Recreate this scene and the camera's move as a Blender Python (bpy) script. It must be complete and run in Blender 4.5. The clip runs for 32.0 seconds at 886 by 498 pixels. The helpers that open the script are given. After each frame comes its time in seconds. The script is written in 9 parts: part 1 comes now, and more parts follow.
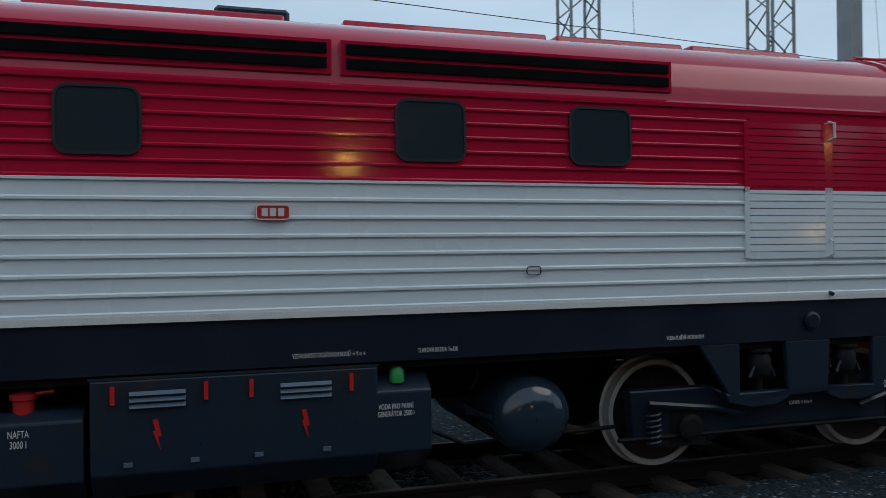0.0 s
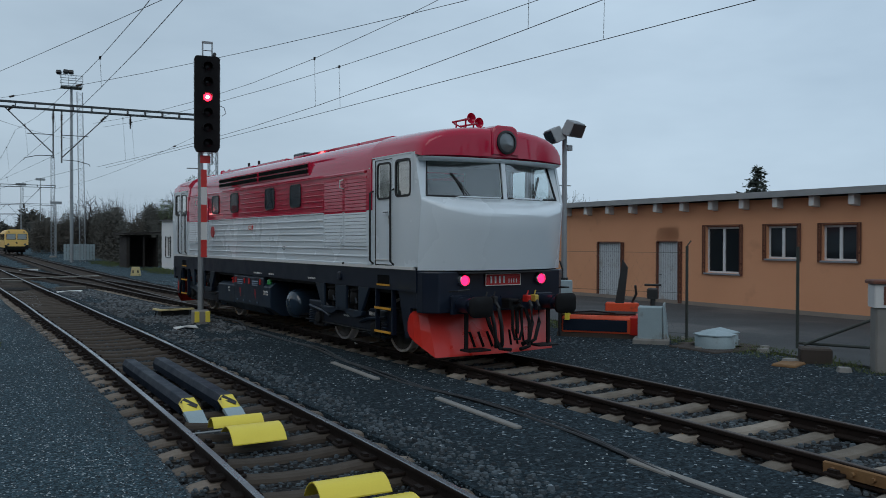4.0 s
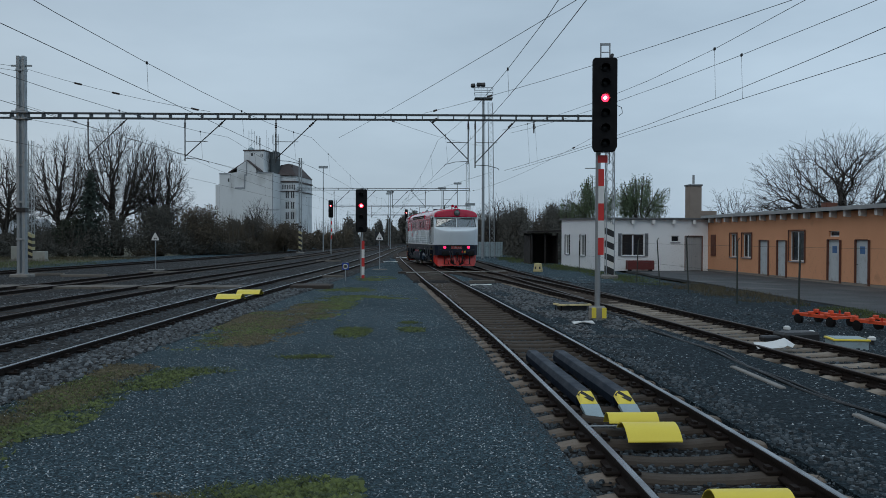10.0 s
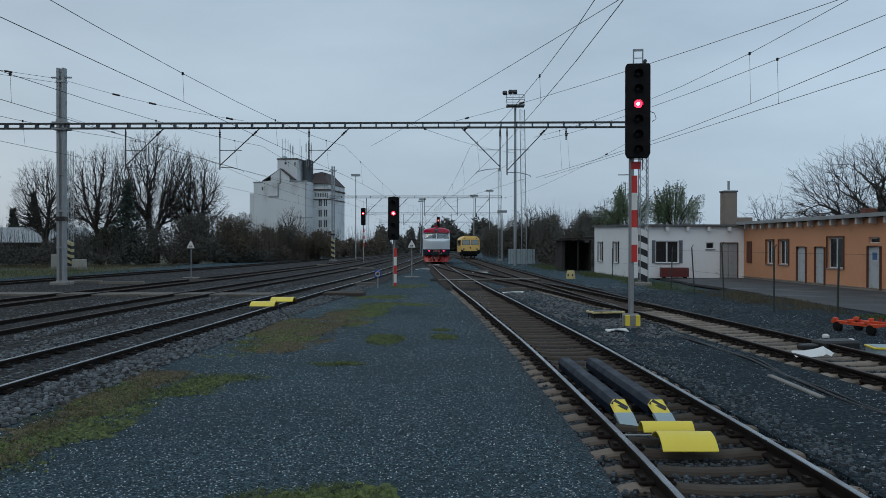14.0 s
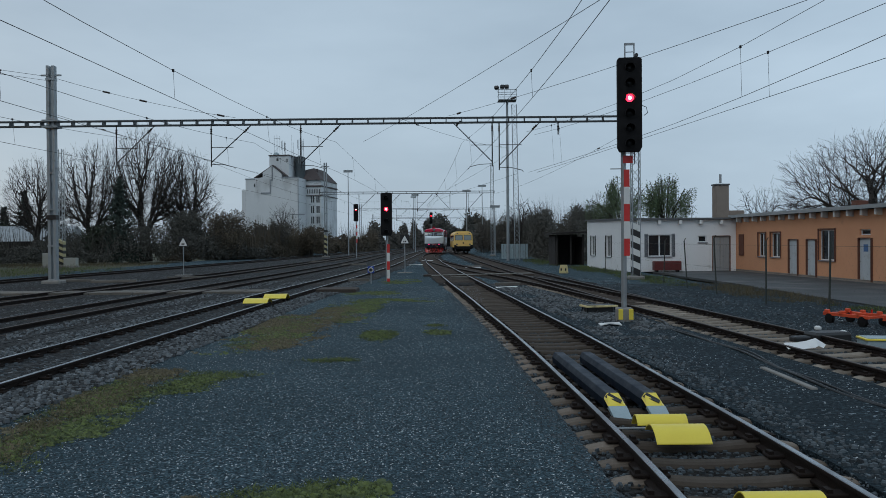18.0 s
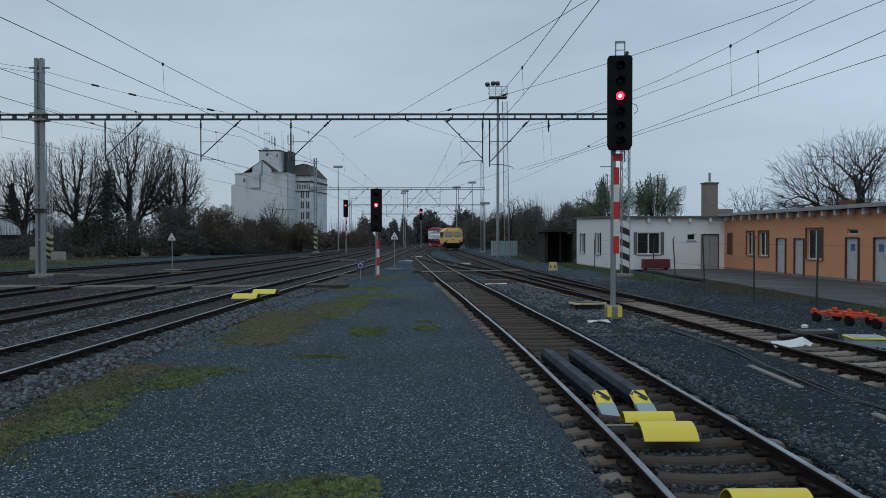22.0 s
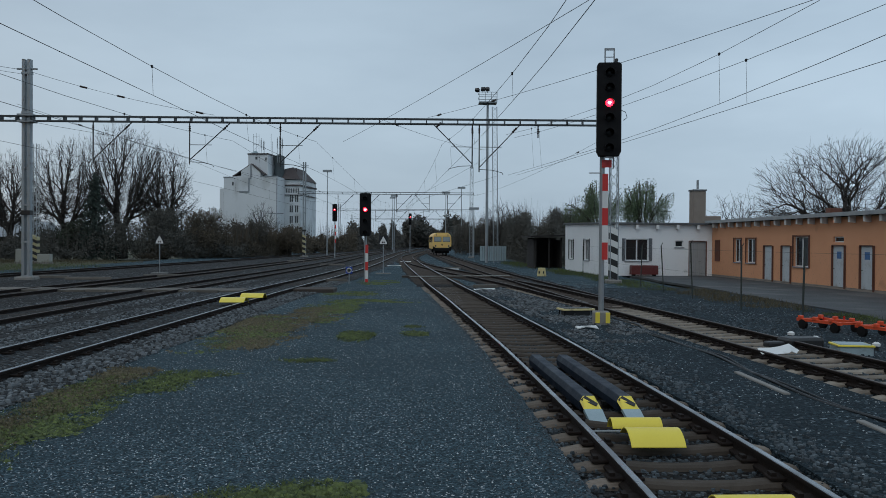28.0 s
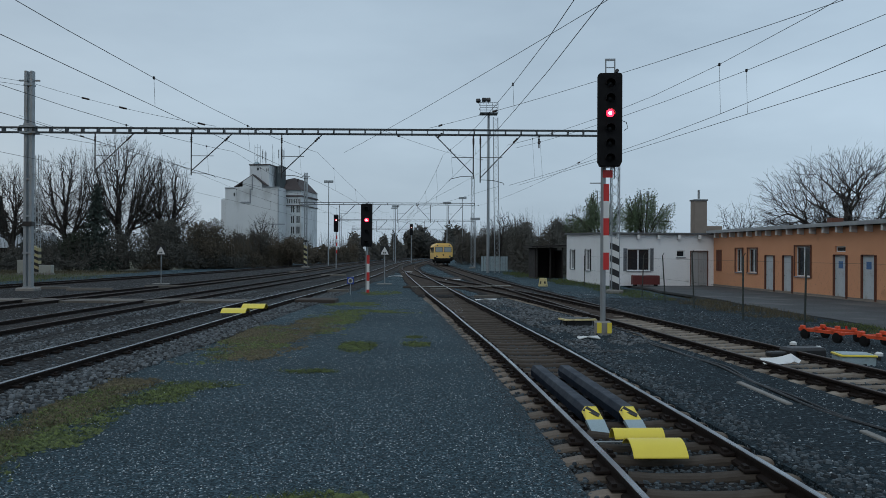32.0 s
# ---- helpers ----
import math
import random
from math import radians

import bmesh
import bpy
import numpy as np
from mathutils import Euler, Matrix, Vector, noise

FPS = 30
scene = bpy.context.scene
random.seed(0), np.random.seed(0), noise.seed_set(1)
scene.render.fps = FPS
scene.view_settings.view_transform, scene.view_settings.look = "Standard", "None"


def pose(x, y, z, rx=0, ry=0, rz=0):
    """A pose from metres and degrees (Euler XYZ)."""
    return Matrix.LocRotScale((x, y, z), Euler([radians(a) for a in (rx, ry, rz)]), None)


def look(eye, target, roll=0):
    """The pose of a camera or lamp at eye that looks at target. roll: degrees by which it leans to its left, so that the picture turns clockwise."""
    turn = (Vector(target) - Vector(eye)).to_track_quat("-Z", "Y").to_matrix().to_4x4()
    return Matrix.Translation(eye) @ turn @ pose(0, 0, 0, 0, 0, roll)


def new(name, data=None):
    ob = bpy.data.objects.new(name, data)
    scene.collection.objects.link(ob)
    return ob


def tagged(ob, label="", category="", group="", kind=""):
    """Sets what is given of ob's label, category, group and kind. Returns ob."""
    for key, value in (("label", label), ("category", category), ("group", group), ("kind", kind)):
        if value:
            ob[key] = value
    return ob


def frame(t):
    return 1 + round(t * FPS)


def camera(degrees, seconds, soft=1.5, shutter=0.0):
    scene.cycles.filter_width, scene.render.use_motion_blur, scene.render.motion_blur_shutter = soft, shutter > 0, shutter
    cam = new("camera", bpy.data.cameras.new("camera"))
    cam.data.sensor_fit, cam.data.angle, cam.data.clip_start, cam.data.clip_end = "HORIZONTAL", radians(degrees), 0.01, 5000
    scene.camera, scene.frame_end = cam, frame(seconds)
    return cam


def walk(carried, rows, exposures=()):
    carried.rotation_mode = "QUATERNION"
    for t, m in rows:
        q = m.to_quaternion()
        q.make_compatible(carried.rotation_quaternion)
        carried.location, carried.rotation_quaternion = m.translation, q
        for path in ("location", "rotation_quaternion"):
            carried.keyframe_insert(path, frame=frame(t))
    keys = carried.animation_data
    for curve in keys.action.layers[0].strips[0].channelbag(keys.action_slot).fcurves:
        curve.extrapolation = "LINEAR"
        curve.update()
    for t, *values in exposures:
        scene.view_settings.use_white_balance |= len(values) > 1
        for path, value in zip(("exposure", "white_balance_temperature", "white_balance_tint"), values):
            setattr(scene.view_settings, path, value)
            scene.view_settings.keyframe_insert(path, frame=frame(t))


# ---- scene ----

# ---- camera: held at one spot beside the near track, turning with the locomotive ----
cam = camera(56.6, 32.0, soft=0.75, shutter=0.12)
EYE = (0.0, 0.0, 2.2)
PAN = [
    # seconds, yaw, pitch, roll
    (0.0, -107.31, 0.16, 0.65),
    (0.3, -100.50, 0.10, 0.37),
    (1.0, -87.60, 0.03, -0.45),
    (1.6, -75.97, -0.04, -0.48),
    (2.2, -63.00, -0.40, 0.00),
    (3.0, -46.52, -0.71, -0.32),
    (3.5, -35.95, -0.68, -0.22),
    (4.0, -28.05, -0.57, -0.16),
    (4.5, -22.71, -0.51, -0.16),
    (6.5, -8.78, -0.90, -0.02),
    (7.0, -7.18, -0.89, -0.32),
    (7.5, -4.56, -0.78, -0.45),
    (8.0, -3.48, -0.66, -0.61),
    (8.5, -2.72, -0.59, -0.64),
    (9.0, -2.15, -0.63, -0.23),
    (9.5, -1.58, -0.75, -0.31),
    (10.0, -0.98, -0.79, -0.16),
    (10.5, -0.47, -0.87, -0.41),
    (11.0, 0.01, -0.87, -0.23),
    (11.5, 0.44, -0.69, -0.19),
    (12.0, 0.72, -0.35, -0.21),
    (12.5, 0.97, -0.08, -0.10),
    (13.0, 1.20, 0.01, -0.06),
    (13.5, 1.28, -0.07, 0.07),
    (14.0, 1.25, -0.28, -0.03),
    (14.5, 1.05, -0.49, 0.06),
    (16.5, 1.07, -0.65, 0.52),
    (17.0, 0.96, -0.64, 0.45),
    (18.0, 0.76, -0.60, 0.45),
    (19.0, 0.65, -0.54, 0.55),
    (20.0, 0.44, -0.49, 0.25),
    (20.5, 0.29, -0.68, 0.21),
    (21.0, 0.17, -0.85, 0.20),
    (22.0, 0.05, -0.85, 0.04),
    (23.0, -0.20, -0.97, 0.09),
    (23.5, -0.35, -0.99, 0.05),
    (24.0, -0.49, -0.87, -0.23),
    (24.5, -0.56, -0.82, -0.07),
    (25.0, -0.46, -0.82, -0.08),
    (25.5, -0.34, -0.75, 0.04),
    (27.5, -0.70, -0.49, -0.49),
    (28.0, -0.72, -0.50, -0.37),
    (29.0, -0.77, -0.37, -0.49),
    (30.0, -0.70, -0.32, -0.23),
    (31.0, -0.62, -0.02, -0.27),
    (31.5, -0.62, 0.10, -0.26),
    (32.0, -0.63, 0.22, -0.27),
]
walk(cam, [(t, pose(*EYE, 90 + p, r, yaw)) for t, yaw, p, r in PAN],
     exposures=((0.0, 0.08), (2.0, 0.10), (3.0, 0.05), (4.5, 0.03), (9.0, 0.01), (12.0, 0.0), (32.0, 0.0)))

# ---- light: an even overcast sky at dusk ----
world = bpy.data.worlds.new("overcast_sky")
scene.world = world
world.use_nodes = True
wn, wl = world.node_tree.nodes, world.node_tree.links
wn.clear()
w_out = wn.new("ShaderNodeOutputWorld")
w_bg = wn.new("ShaderNodeBackground")
w_sky = wn.new("ShaderNodeTexSky")
w_sky.sky_type, w_sky.sun_disc = "NISHITA", False
w_sky.sun_elevation, w_sky.sun_rotation = radians(14), radians(-60)
w_sky.air_density, w_sky.dust_density = 1.0, 2.0
w_tc = wn.new("ShaderNodeTexCoord")
w_map = wn.new("ShaderNodeMapping")
w_map.inputs["Scale"].default_value = (1.0, 1.0, 3.2)
w_cloud = wn.new("ShaderNodeTexNoise")
w_cloud.inputs["Scale"].default_value, w_cloud.inputs["Detail"].default_value = 1.7, 5.0
w_cloud.inputs["Roughness"].default_value = 0.55
w_ramp = wn.new("ShaderNodeValToRGB")
w_ramp.color_ramp.elements[0].position, w_ramp.color_ramp.elements[0].color = 0.30, (3.35, 4.42, 5.55, 1)
w_ramp.color_ramp.elements[1].position, w_ramp.color_ramp.elements[1].color = 0.72, (4.8, 6.1, 7.35, 1)
# the cloud is thinner, and so brighter, towards the east
w_sep = wn.new("ShaderNodeSeparateXYZ")
w_east = wn.new("ShaderNodeMapRange")
w_east.inputs["From Min"].default_value, w_east.inputs["From Max"].default_value = 0.1, 0.85
w_east.inputs["To Min"].default_value, w_east.inputs["To Max"].default_value = 0.96, 1.26
w_mul = wn.new("ShaderNodeVectorMath")
w_mul.operation = "SCALE"
w_mix = wn.new("ShaderNodeMix")
w_mix.data_type = "RGBA"
w_mix.inputs["Factor"].default_value = 0.9
wl.new(w_tc.outputs["Generated"], w_map.inputs["Vector"])
wl.new(w_map.outputs["Vector"], w_cloud.inputs["Vector"])
wl.new(w_cloud.outputs["Fac"], w_ramp.inputs["Fac"])
wl.new(w_sky.outputs["Color"], w_mix.inputs["A"])
wl.new(w_tc.outputs["Generated"], w_sep.inputs["Vector"])
wl.new(w_sep.outputs["X"], w_east.inputs["Value"])
wl.new(w_ramp.outputs["Color"], w_mul.inputs["Vector"])
wl.new(w_east.outputs["Result"], w_mul.inputs["Scale"])
wl.new(w_mul.outputs["Vector"], w_mix.inputs["B"])
wl.new(w_mix.outputs["Result"], w_bg.inputs["Color"])
wl.new(w_bg.outputs["Background"], w_out.inputs["Surface"])
w_bg.inputs["Strength"].default_value = 0.1

sun = new("sun", bpy.data.lights.new("sun", "SUN"))
sun.data.energy, sun.data.angle, sun.data.color = 0.5, radians(40), (1.0, 0.97, 0.93)
sun.matrix_world = look((0, 0, 60), (28, 45, 0))
scene.view_settings.exposure = 0.0

RAIL_TOP = 0.15


# ---- mesh building ----
class Shape:
    """Vertices and faces gathered from simple solids."""

    def __init__(self):
        self.v, self.f = [], []

    def add(self, verts, faces, m=None):
        n = len(self.v)
        self.v += [tuple(m @ Vector(p)) for p in verts] if m is not None else [tuple(p) for p in verts]
        self.f += [tuple(i + n for i in q) for q in faces]
        return self

    def box(self, x0, x1, y0, y1, z0, z1, m=None):
        v = [(x0, y0, z0), (x1, y0, z0), (x1, y1, z0), (x0, y1, z0), (x0, y0, z1), (x1, y0, z1), (x1, y1, z1), (x0, y1, z1)]
        return self.add(v, [(3, 2, 1, 0), (4, 5, 6, 7), (0, 1, 5, 4), (1, 2, 6, 5), (2, 3, 7, 6), (3, 0, 4, 7)], m)

    def cbox(self, x0, x1, y0, y1, z0, z1, c=0.02, m=None):
        """A box with its upright and top edges chamfered."""
        c = min(c, (x1 - x0) * 0.45, (y1 - y0) * 0.45, (z1 - z0) * 0.45)
        ring = [(x0 + c, y0), (x1 - c, y0), (x1, y0 + c), (x1, y1 - c), (x1 - c, y1), (x0 + c, y1), (x0, y1 - c), (x0, y0 + c)]
        top = [(min(max(x, x0 + c), x1 - c), min(max(y, y0 + c), y1 - c)) for x, y in ring]
        v = [(*p, z0) for p in ring] + [(*p, z1 - c) for p in ring] + [(*p, z1) for p in top]
        f = [tuple(range(7, -1, -1)), tuple(range(16, 24))]
        for k in (0, 8):
            f += [(k + i, k + (i + 1) % 8, k + 8 + (i + 1) % 8, k + 8 + i) for i in range(8)]
        return self.add(v, f, m)

    def tube(self, a, b, r, r2=None, seg=8, cap=True, m=None):
        a, b = Vector(a), Vector(b)
        r2 = r if r2 is None else r2
        d = (b - a).normalized()
        u = d.orthogonal().normalized()
        w = d.cross(u)
        ring = [(u * math.cos(2 * math.pi * i / seg) + w * math.sin(2 * math.pi * i / seg)) for i in range(seg)]
        v = [a + p * r for p in ring] + [b + p * r2 for p in ring]
        f = [(i, (i + 1) % seg, seg + (i + 1) % seg, seg + i) for i in range(seg)]
        if cap:
            f += [tuple(range(seg - 1, -1, -1)), tuple(range(seg, 2 * seg))]
        return self.add(v, f, m)

    def pipe(self, pts, r, seg=6, m=None):
        """A tube along a run of points."""
        pts = [Vector(p) for p in pts]
        v, f = [], []
        for i, p in enumerate(pts):
            d = (pts[min(i + 1, len(pts) - 1)] - pts[max(i - 1, 0)]).normalized()
            u = d.cross(Vector((0.13, 0.29, 1))).normalized()
            w = d.cross(u)
            v += [p + (u * math.cos(2 * math.pi * k / seg) + w * math.sin(2 * math.pi * k / seg)) * r for k in range(seg)]
        for i in range(len(pts) - 1):
            f += [(i * seg + k, i * seg + (k + 1) % seg, (i + 1) * seg + (k + 1) % seg, (i + 1) * seg + k) for k in range(seg)]
        f += [tuple(range(seg - 1, -1, -1)), tuple(range((len(pts) - 1) * seg, len(pts) * seg))]
        return self.add(v, f, m)

    def prism(self, poly, lo, hi, axis="y", m=None):
        """A polygon pushed along an axis. The polygon is in the other two axes, in their order."""
        put = {"x": lambda a, b, t: (t, a, b), "y": lambda a, b, t: (a, t, b), "z": lambda a, b, t: (a, b, t)}[axis]
        n = len(poly)
        v = [put(a, b, lo) for a, b in poly] + [put(a, b, hi) for a, b in poly]
        f = [tuple(range(n - 1, -1, -1)), tuple(range(n, 2 * n))] + [(i, (i + 1) % n, n + (i + 1) % n, n + i) for i in range(n)]
        return self.add(v, f, m)

    def lathe(self, prof, axis="z", seg=20, m=None):
        """A profile of (radius, height) turned round an axis."""
        put = {"x": lambda a, b, t: (t, a, b), "y": lambda a, b, t: (a, t, b), "z": lambda a, b, t: (a, b, t)}[axis]
        v, f = [], []
        for r, h in prof:
            v += [put(r * math.cos(2 * math.pi * k / seg), r * math.sin(2 * math.pi * k / seg), h) for k in range(seg)]
        for i in range(len(prof) - 1):
            f += [(i * seg + k, i * seg + (k + 1) % seg, (i + 1) * seg + (k + 1) % seg, (i + 1) * seg + k) for k in range(seg)]
        f += [tuple(range(seg - 1, -1, -1)), tuple(range((len(prof) - 1) * seg, len(prof) * seg))]
        return self.add(v, f, m)

    def loft(self, rings, closed=True, caps=True, m=None):
        n = len(rings[0])
        v = [p for r in rings for p in r]
        f = []
        for i in range(len(rings) - 1):
            for k in range(n if closed else n - 1):
                f.append((i * n + k, i * n + (k + 1) % n, (i + 1) * n + (k + 1) % n, (i + 1) * n + k))
        if caps and closed:
            f += [tuple(range(n - 1, -1, -1)), tuple(range((len(rings) - 1) * n, len(rings) * n))]
        return self.add(v, f, m)

    def mesh(self, name, mat, smooth=None):
        me = bpy.data.meshes.new(name)
        me.from_pydata(self.v, [], self.f)
        me.materials.append(mat)
        bm = bmesh.new()
        bm.from_mesh(me)
        bmesh.ops.recalc_face_normals(bm, faces=bm.faces)
        bm.to_mesh(me)
        bm.free()
        if smooth:
            me.shade_smooth()
            me.set_sharp_from_angle(angle=radians(smooth))
        return me


def root(name, m, label, category, group="", kind=""):
    """A thing: an Empty at its base that carries its parts."""
    ob = new(name)
    ob.empty_display_size = 0.2
    ob.matrix_basis = m
    return tagged(ob, label, category, group, kind)


def part(name, shape, mat, parent, label="", smooth=None, bevel=0.0, at=None):
    me = shape if isinstance(shape, bpy.types.Mesh) else shape.mesh(name, mat, smooth)
    ob = new(name, me)
    ob.parent = parent
    if at is not None:
        ob.matrix_basis = at
    if bevel:
        b = ob.modifiers.new("edge", "BEVEL")
        b.width, b.segments, b.limit_method = bevel, 2, "ANGLE"
    return tagged(ob, label)


def solid(name, shape, mat, label, category, group="", kind="", smooth=None, bevel=0.0, at=None):
    """A thing of one mesh."""
    ob = part(name, shape, mat, None, "", smooth, bevel, at)
    return tagged(ob, label, category, group, kind)


# ---- materials ----
def material(name, base, rough=0.7, metal=0.0, other=None, scale=4.0, amount=0.5, fine=60.0, fine_amount=0.25, bump=0.3, bump_scale=None,
             stain=None, stain_scale=0.6, stain_cut=0.58, coat=0.0, spec=0.5, vary=0.0, stretch=(1, 1, 1), emit=None, power=0.0, world_space=False):
    """A worn surface: a base colour, a second tone in broad patches, fine grain, stains of a colour of their own, and relief."""
    mt = bpy.data.materials.new(name)
    mt.use_nodes = True
    nt = mt.node_tree
    n, l = nt.nodes, nt.links
    b = n["Principled BSDF"]
    tc = n.new("ShaderNodeTexCoord")
    src = tc.outputs["Object"]
    if world_space:
        src = n.new("ShaderNodeNewGeometry").outputs["Position"]
    mp = n.new("ShaderNodeMapping")
    mp.inputs["Scale"].default_value = stretch
    l.new(src, mp.inputs["Vector"])

    def tex(sc, detail=4.0):
        t = n.new("ShaderNodeTexNoise")
        t.inputs["Scale"].default_value, t.inputs["Detail"].default_value = sc, detail
        l.new(mp.outputs["Vector"], t.inputs["Vector"])
        return t.outputs["Fac"]

    def ramp(fac, lo, hi):
        r = n.new("ShaderNodeMapRange")
        r.inputs["From Min"].default_value, r.inputs["From Max"].default_value = lo, hi
        l.new(fac, r.inputs["Value"])
        return r.outputs["Result"]

    def mix(fac, a, c, mode="MIX"):
        m = n.new("ShaderNodeMix")
        m.data_type, m.blend_type = "RGBA", mode
        for sock, val in ((m.inputs["Factor"], fac), (m.inputs["A"], a), (m.inputs["B"], c)):
            if isinstance(val, bpy.types.NodeSocket):
                l.new(val, sock)
            else:
                sock.default_value = val if isinstance(val, (int, float)) else (*val, 1.0)
        return m.outputs["Result"]

    other = other or tuple(c * 0.8 for c in base)
    broad = ramp(tex(scale), 0.5 - 0.25, 0.5 + 0.25)
    col = mix(mix(amount, (0, 0, 0), broad), base, other)
    grain = tex(fine, 3.0)
    dark = tuple(c * 0.55 for c in base)
    col = mix(mix(fine_amount, (0, 0, 0), ramp(grain, 0.42, 0.7)), col, dark)
    if stain:
        col = mix(ramp(tex(stain_scale, 6.0), stain_cut, stain_cut + 0.13), col, stain)
    if vary:
        oi = n.new("ShaderNodeObjectInfo")
        hs = n.new("ShaderNodeHueSaturation")
        r = n.new("ShaderNodeMapRange")
        r.inputs["To Min"].default_value, r.inputs["To Max"].default_value = 1 - vary, 1 + vary
        l.new(oi.outputs["Random"], r.inputs["Value"])
        l.new(r.outputs["Result"], hs.inputs["Value"])
        l.new(col, hs.inputs["Color"])
        col = hs.outputs["Color"]
    l.new(col, b.inputs["Base Color"])
    rr = n.new("ShaderNodeMapRange")
    rr.inputs["To Min"].default_value, rr.inputs["To Max"].default_value = max(rough - 0.1, 0.02), min(rough + 0.12, 1)
    l.new(broad, rr.inputs["Value"])
    l.new(rr.outputs["Result"], b.inputs["Roughness"])
    b.inputs["Metallic"].default_value = metal
    b.inputs["Specular IOR Level"].default_value = spec
    b.inputs["Coat Weight"].default_value = coat
    b.inputs["Coat Roughness"].default_value = 0.08
    if bump:
        bp = n.new("ShaderNodeBump")
        bp.inputs["Strength"].default_value, bp.inputs["Distance"].default_value = bump, 0.01
        l.new(tex(bump_scale, 4.0) if bump_scale else grain, bp.inputs["Height"])
        l.new(bp.outputs["Normal"], b.inputs["Normal"])
    if emit:
        b.inputs["Emission Color"].default_value = (*emit, 1)
        b.inputs["Emission Strength"].default_value = power
    return mt


def glass(name, tint=(0.6, 0.66, 0.68), rough=0.03):
    mt = bpy.data.materials.new(name)
    mt.use_nodes = True
    b = mt.node_tree.nodes["Principled BSDF"]
    b.inputs["Base Color"].default_value = (*tint, 1)
    b.inputs["Roughness"].default_value = rough
    b.inputs["Transmission Weight"].default_value = 1.0
    b.inputs["IOR"].default_value = 1.5
    b.inputs["Coat Weight"].default_value = 1.0
    b.inputs["Coat IOR"].default_value = 1.8
    b.inputs["Coat Roughness"].default_value = 0.03
    return mt


def glow(name, colour, power):
    return material(name, tuple(c * 0.5 for c in colour), 0.3, emit=colour, power=power, bump=0)


M_red = material("locomotive_red_paint", (0.505, 0.010, 0.047), 0.03, spec=0.35, other=(0.44, 0.009, 0.041), scale=1.2, amount=0.5, fine=90, fine_amount=0.06, bump=0.03, bump_scale=2.0, coat=0.35)
M_silver = material("locomotive_grey_paint", (0.74, 0.81, 0.85), 0.24, other=(0.675, 0.74, 0.775), scale=1.1, amount=0.5, fine=90, fine_amount=0.05, bump=0.06, bump_scale=1.8, coat=0.3)
M_navy = material("frame_dark_blue_paint", (0.008, 0.0135, 0.027), 0.35, spec=0.35, other=(0.011, 0.017, 0.031), scale=2, fine_amount=0.1, bump=0.08, coat=0.2)
M_under = material("underframe_blue_grey", (0.013, 0.026, 0.046), 0.36, spec=0.4, other=(0.010, 0.016, 0.026), scale=2.5, amount=0.6, fine_amount=0.12, bump=0.1, stain=(0.03, 0.026, 0.022), stain_scale=2.2)
M_grime = material("greasy_black_metal", (0.007, 0.007, 0.008), 0.6, spec=0.2, other=(0.013, 0.012, 0.011), scale=6, bump=0.3)
M_plough = material("rail_guard_red", (0.62, 0.028, 0.018), 0.33, other=(0.5, 0.022, 0.016), scale=3, amount=0.4, fine_amount=0.06, bump=0.06, coat=0.3)
M_tyre = material("wheel_tyre_white", (0.80, 0.79, 0.76), 0.5, other=(0.62, 0.60, 0.57), scale=5, amount=0.6, stain=(0.35, 0.31, 0.27), stain_scale=4, stain_cut=0.62)
M_wheel = material("wheel_steel", (0.05, 0.045, 0.042), 0.5, metal=0.6, scale=6)
M_rubber = material("black_rubber", (0.014, 0.015, 0.017), 0.55, bump=0.05)
M_glass = glass("cab_glass", (0.86, 0.93, 0.93), 0.02)
M_chrome = material("bright_metal", (0.6, 0.6, 0.6), 0.25, metal=0.9, bump=0.02)
M_white = material("white_paint", (0.72, 0.72, 0.70), 0.5, scale=4, amount=0.3, fine_amount=0.08, stain=(0.45, 0.43, 0.38), stain_scale=2.0, stain_cut=0.62)
M_orangeline = material("amber_step_paint", (0.75, 0.36, 0.03), 0.5)
M_interior = material("cab_lining_green_grey", (0.24, 0.29, 0.285), 0.7)
# near-black colour that stands in for shade in openings that are not cut
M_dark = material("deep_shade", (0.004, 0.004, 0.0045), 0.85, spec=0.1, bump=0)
M_tail = glow("tail_light_red", (1.0, 0.013, 0.085), 3.6)
M_signal_red = glow("signal_red_light", (1.0, 0.012, 0.03), 9.0)
M_signal_core = glow("signal_lamp_core", (1.0, 0.45, 0.42), 14.0)
M_beige = material("weathered_cabinet_beige", (0.36, 0.36, 0.32), 0.7, other=(0.28, 0.28, 0.25), scale=2, amount=0.5, stain=(0.18, 0.16, 0.12), stain_scale=2)
M_tank = material("glossy_reservoir_blue", (0.018, 0.034, 0.055), 0.12, spec=0.5, other=(0.024, 0.04, 0.062), scale=3, amount=0.5, fine_amount=0.06, bump=0.03, coat=0.4)
M_plate = material("number_plate_red", (0.55, 0.02, 0.02), 0.4, fine_amount=0.05)
M_gold = material("brass_yellow", (0.6, 0.42, 0.08), 0.45)
M_rail = material("rusty_rail_web", (0.013, 0.009, 0.0075), 0.85, spec=0.2, other=(0.026, 0.016, 0.012), scale=3, amount=0.6, bump=0.4, world_space=True)
M_head = material("worn_rail_head", (0.30, 0.32, 0.345), 0.28, metal=0.85, other=(0.08, 0.075, 0.07), scale=1.5, amount=0.6, stain=(0.1, 0.06, 0.04), stain_scale=3, stain_cut=0.66, bump=0.05, world_space=True)
M_head_dull = material("rusty_rail_head", (0.05, 0.034, 0.027), 0.55, metal=0.0, spec=0.35, other=(0.075, 0.06, 0.052), scale=1.5, amount=0.5, bump=0.1, world_space=True)
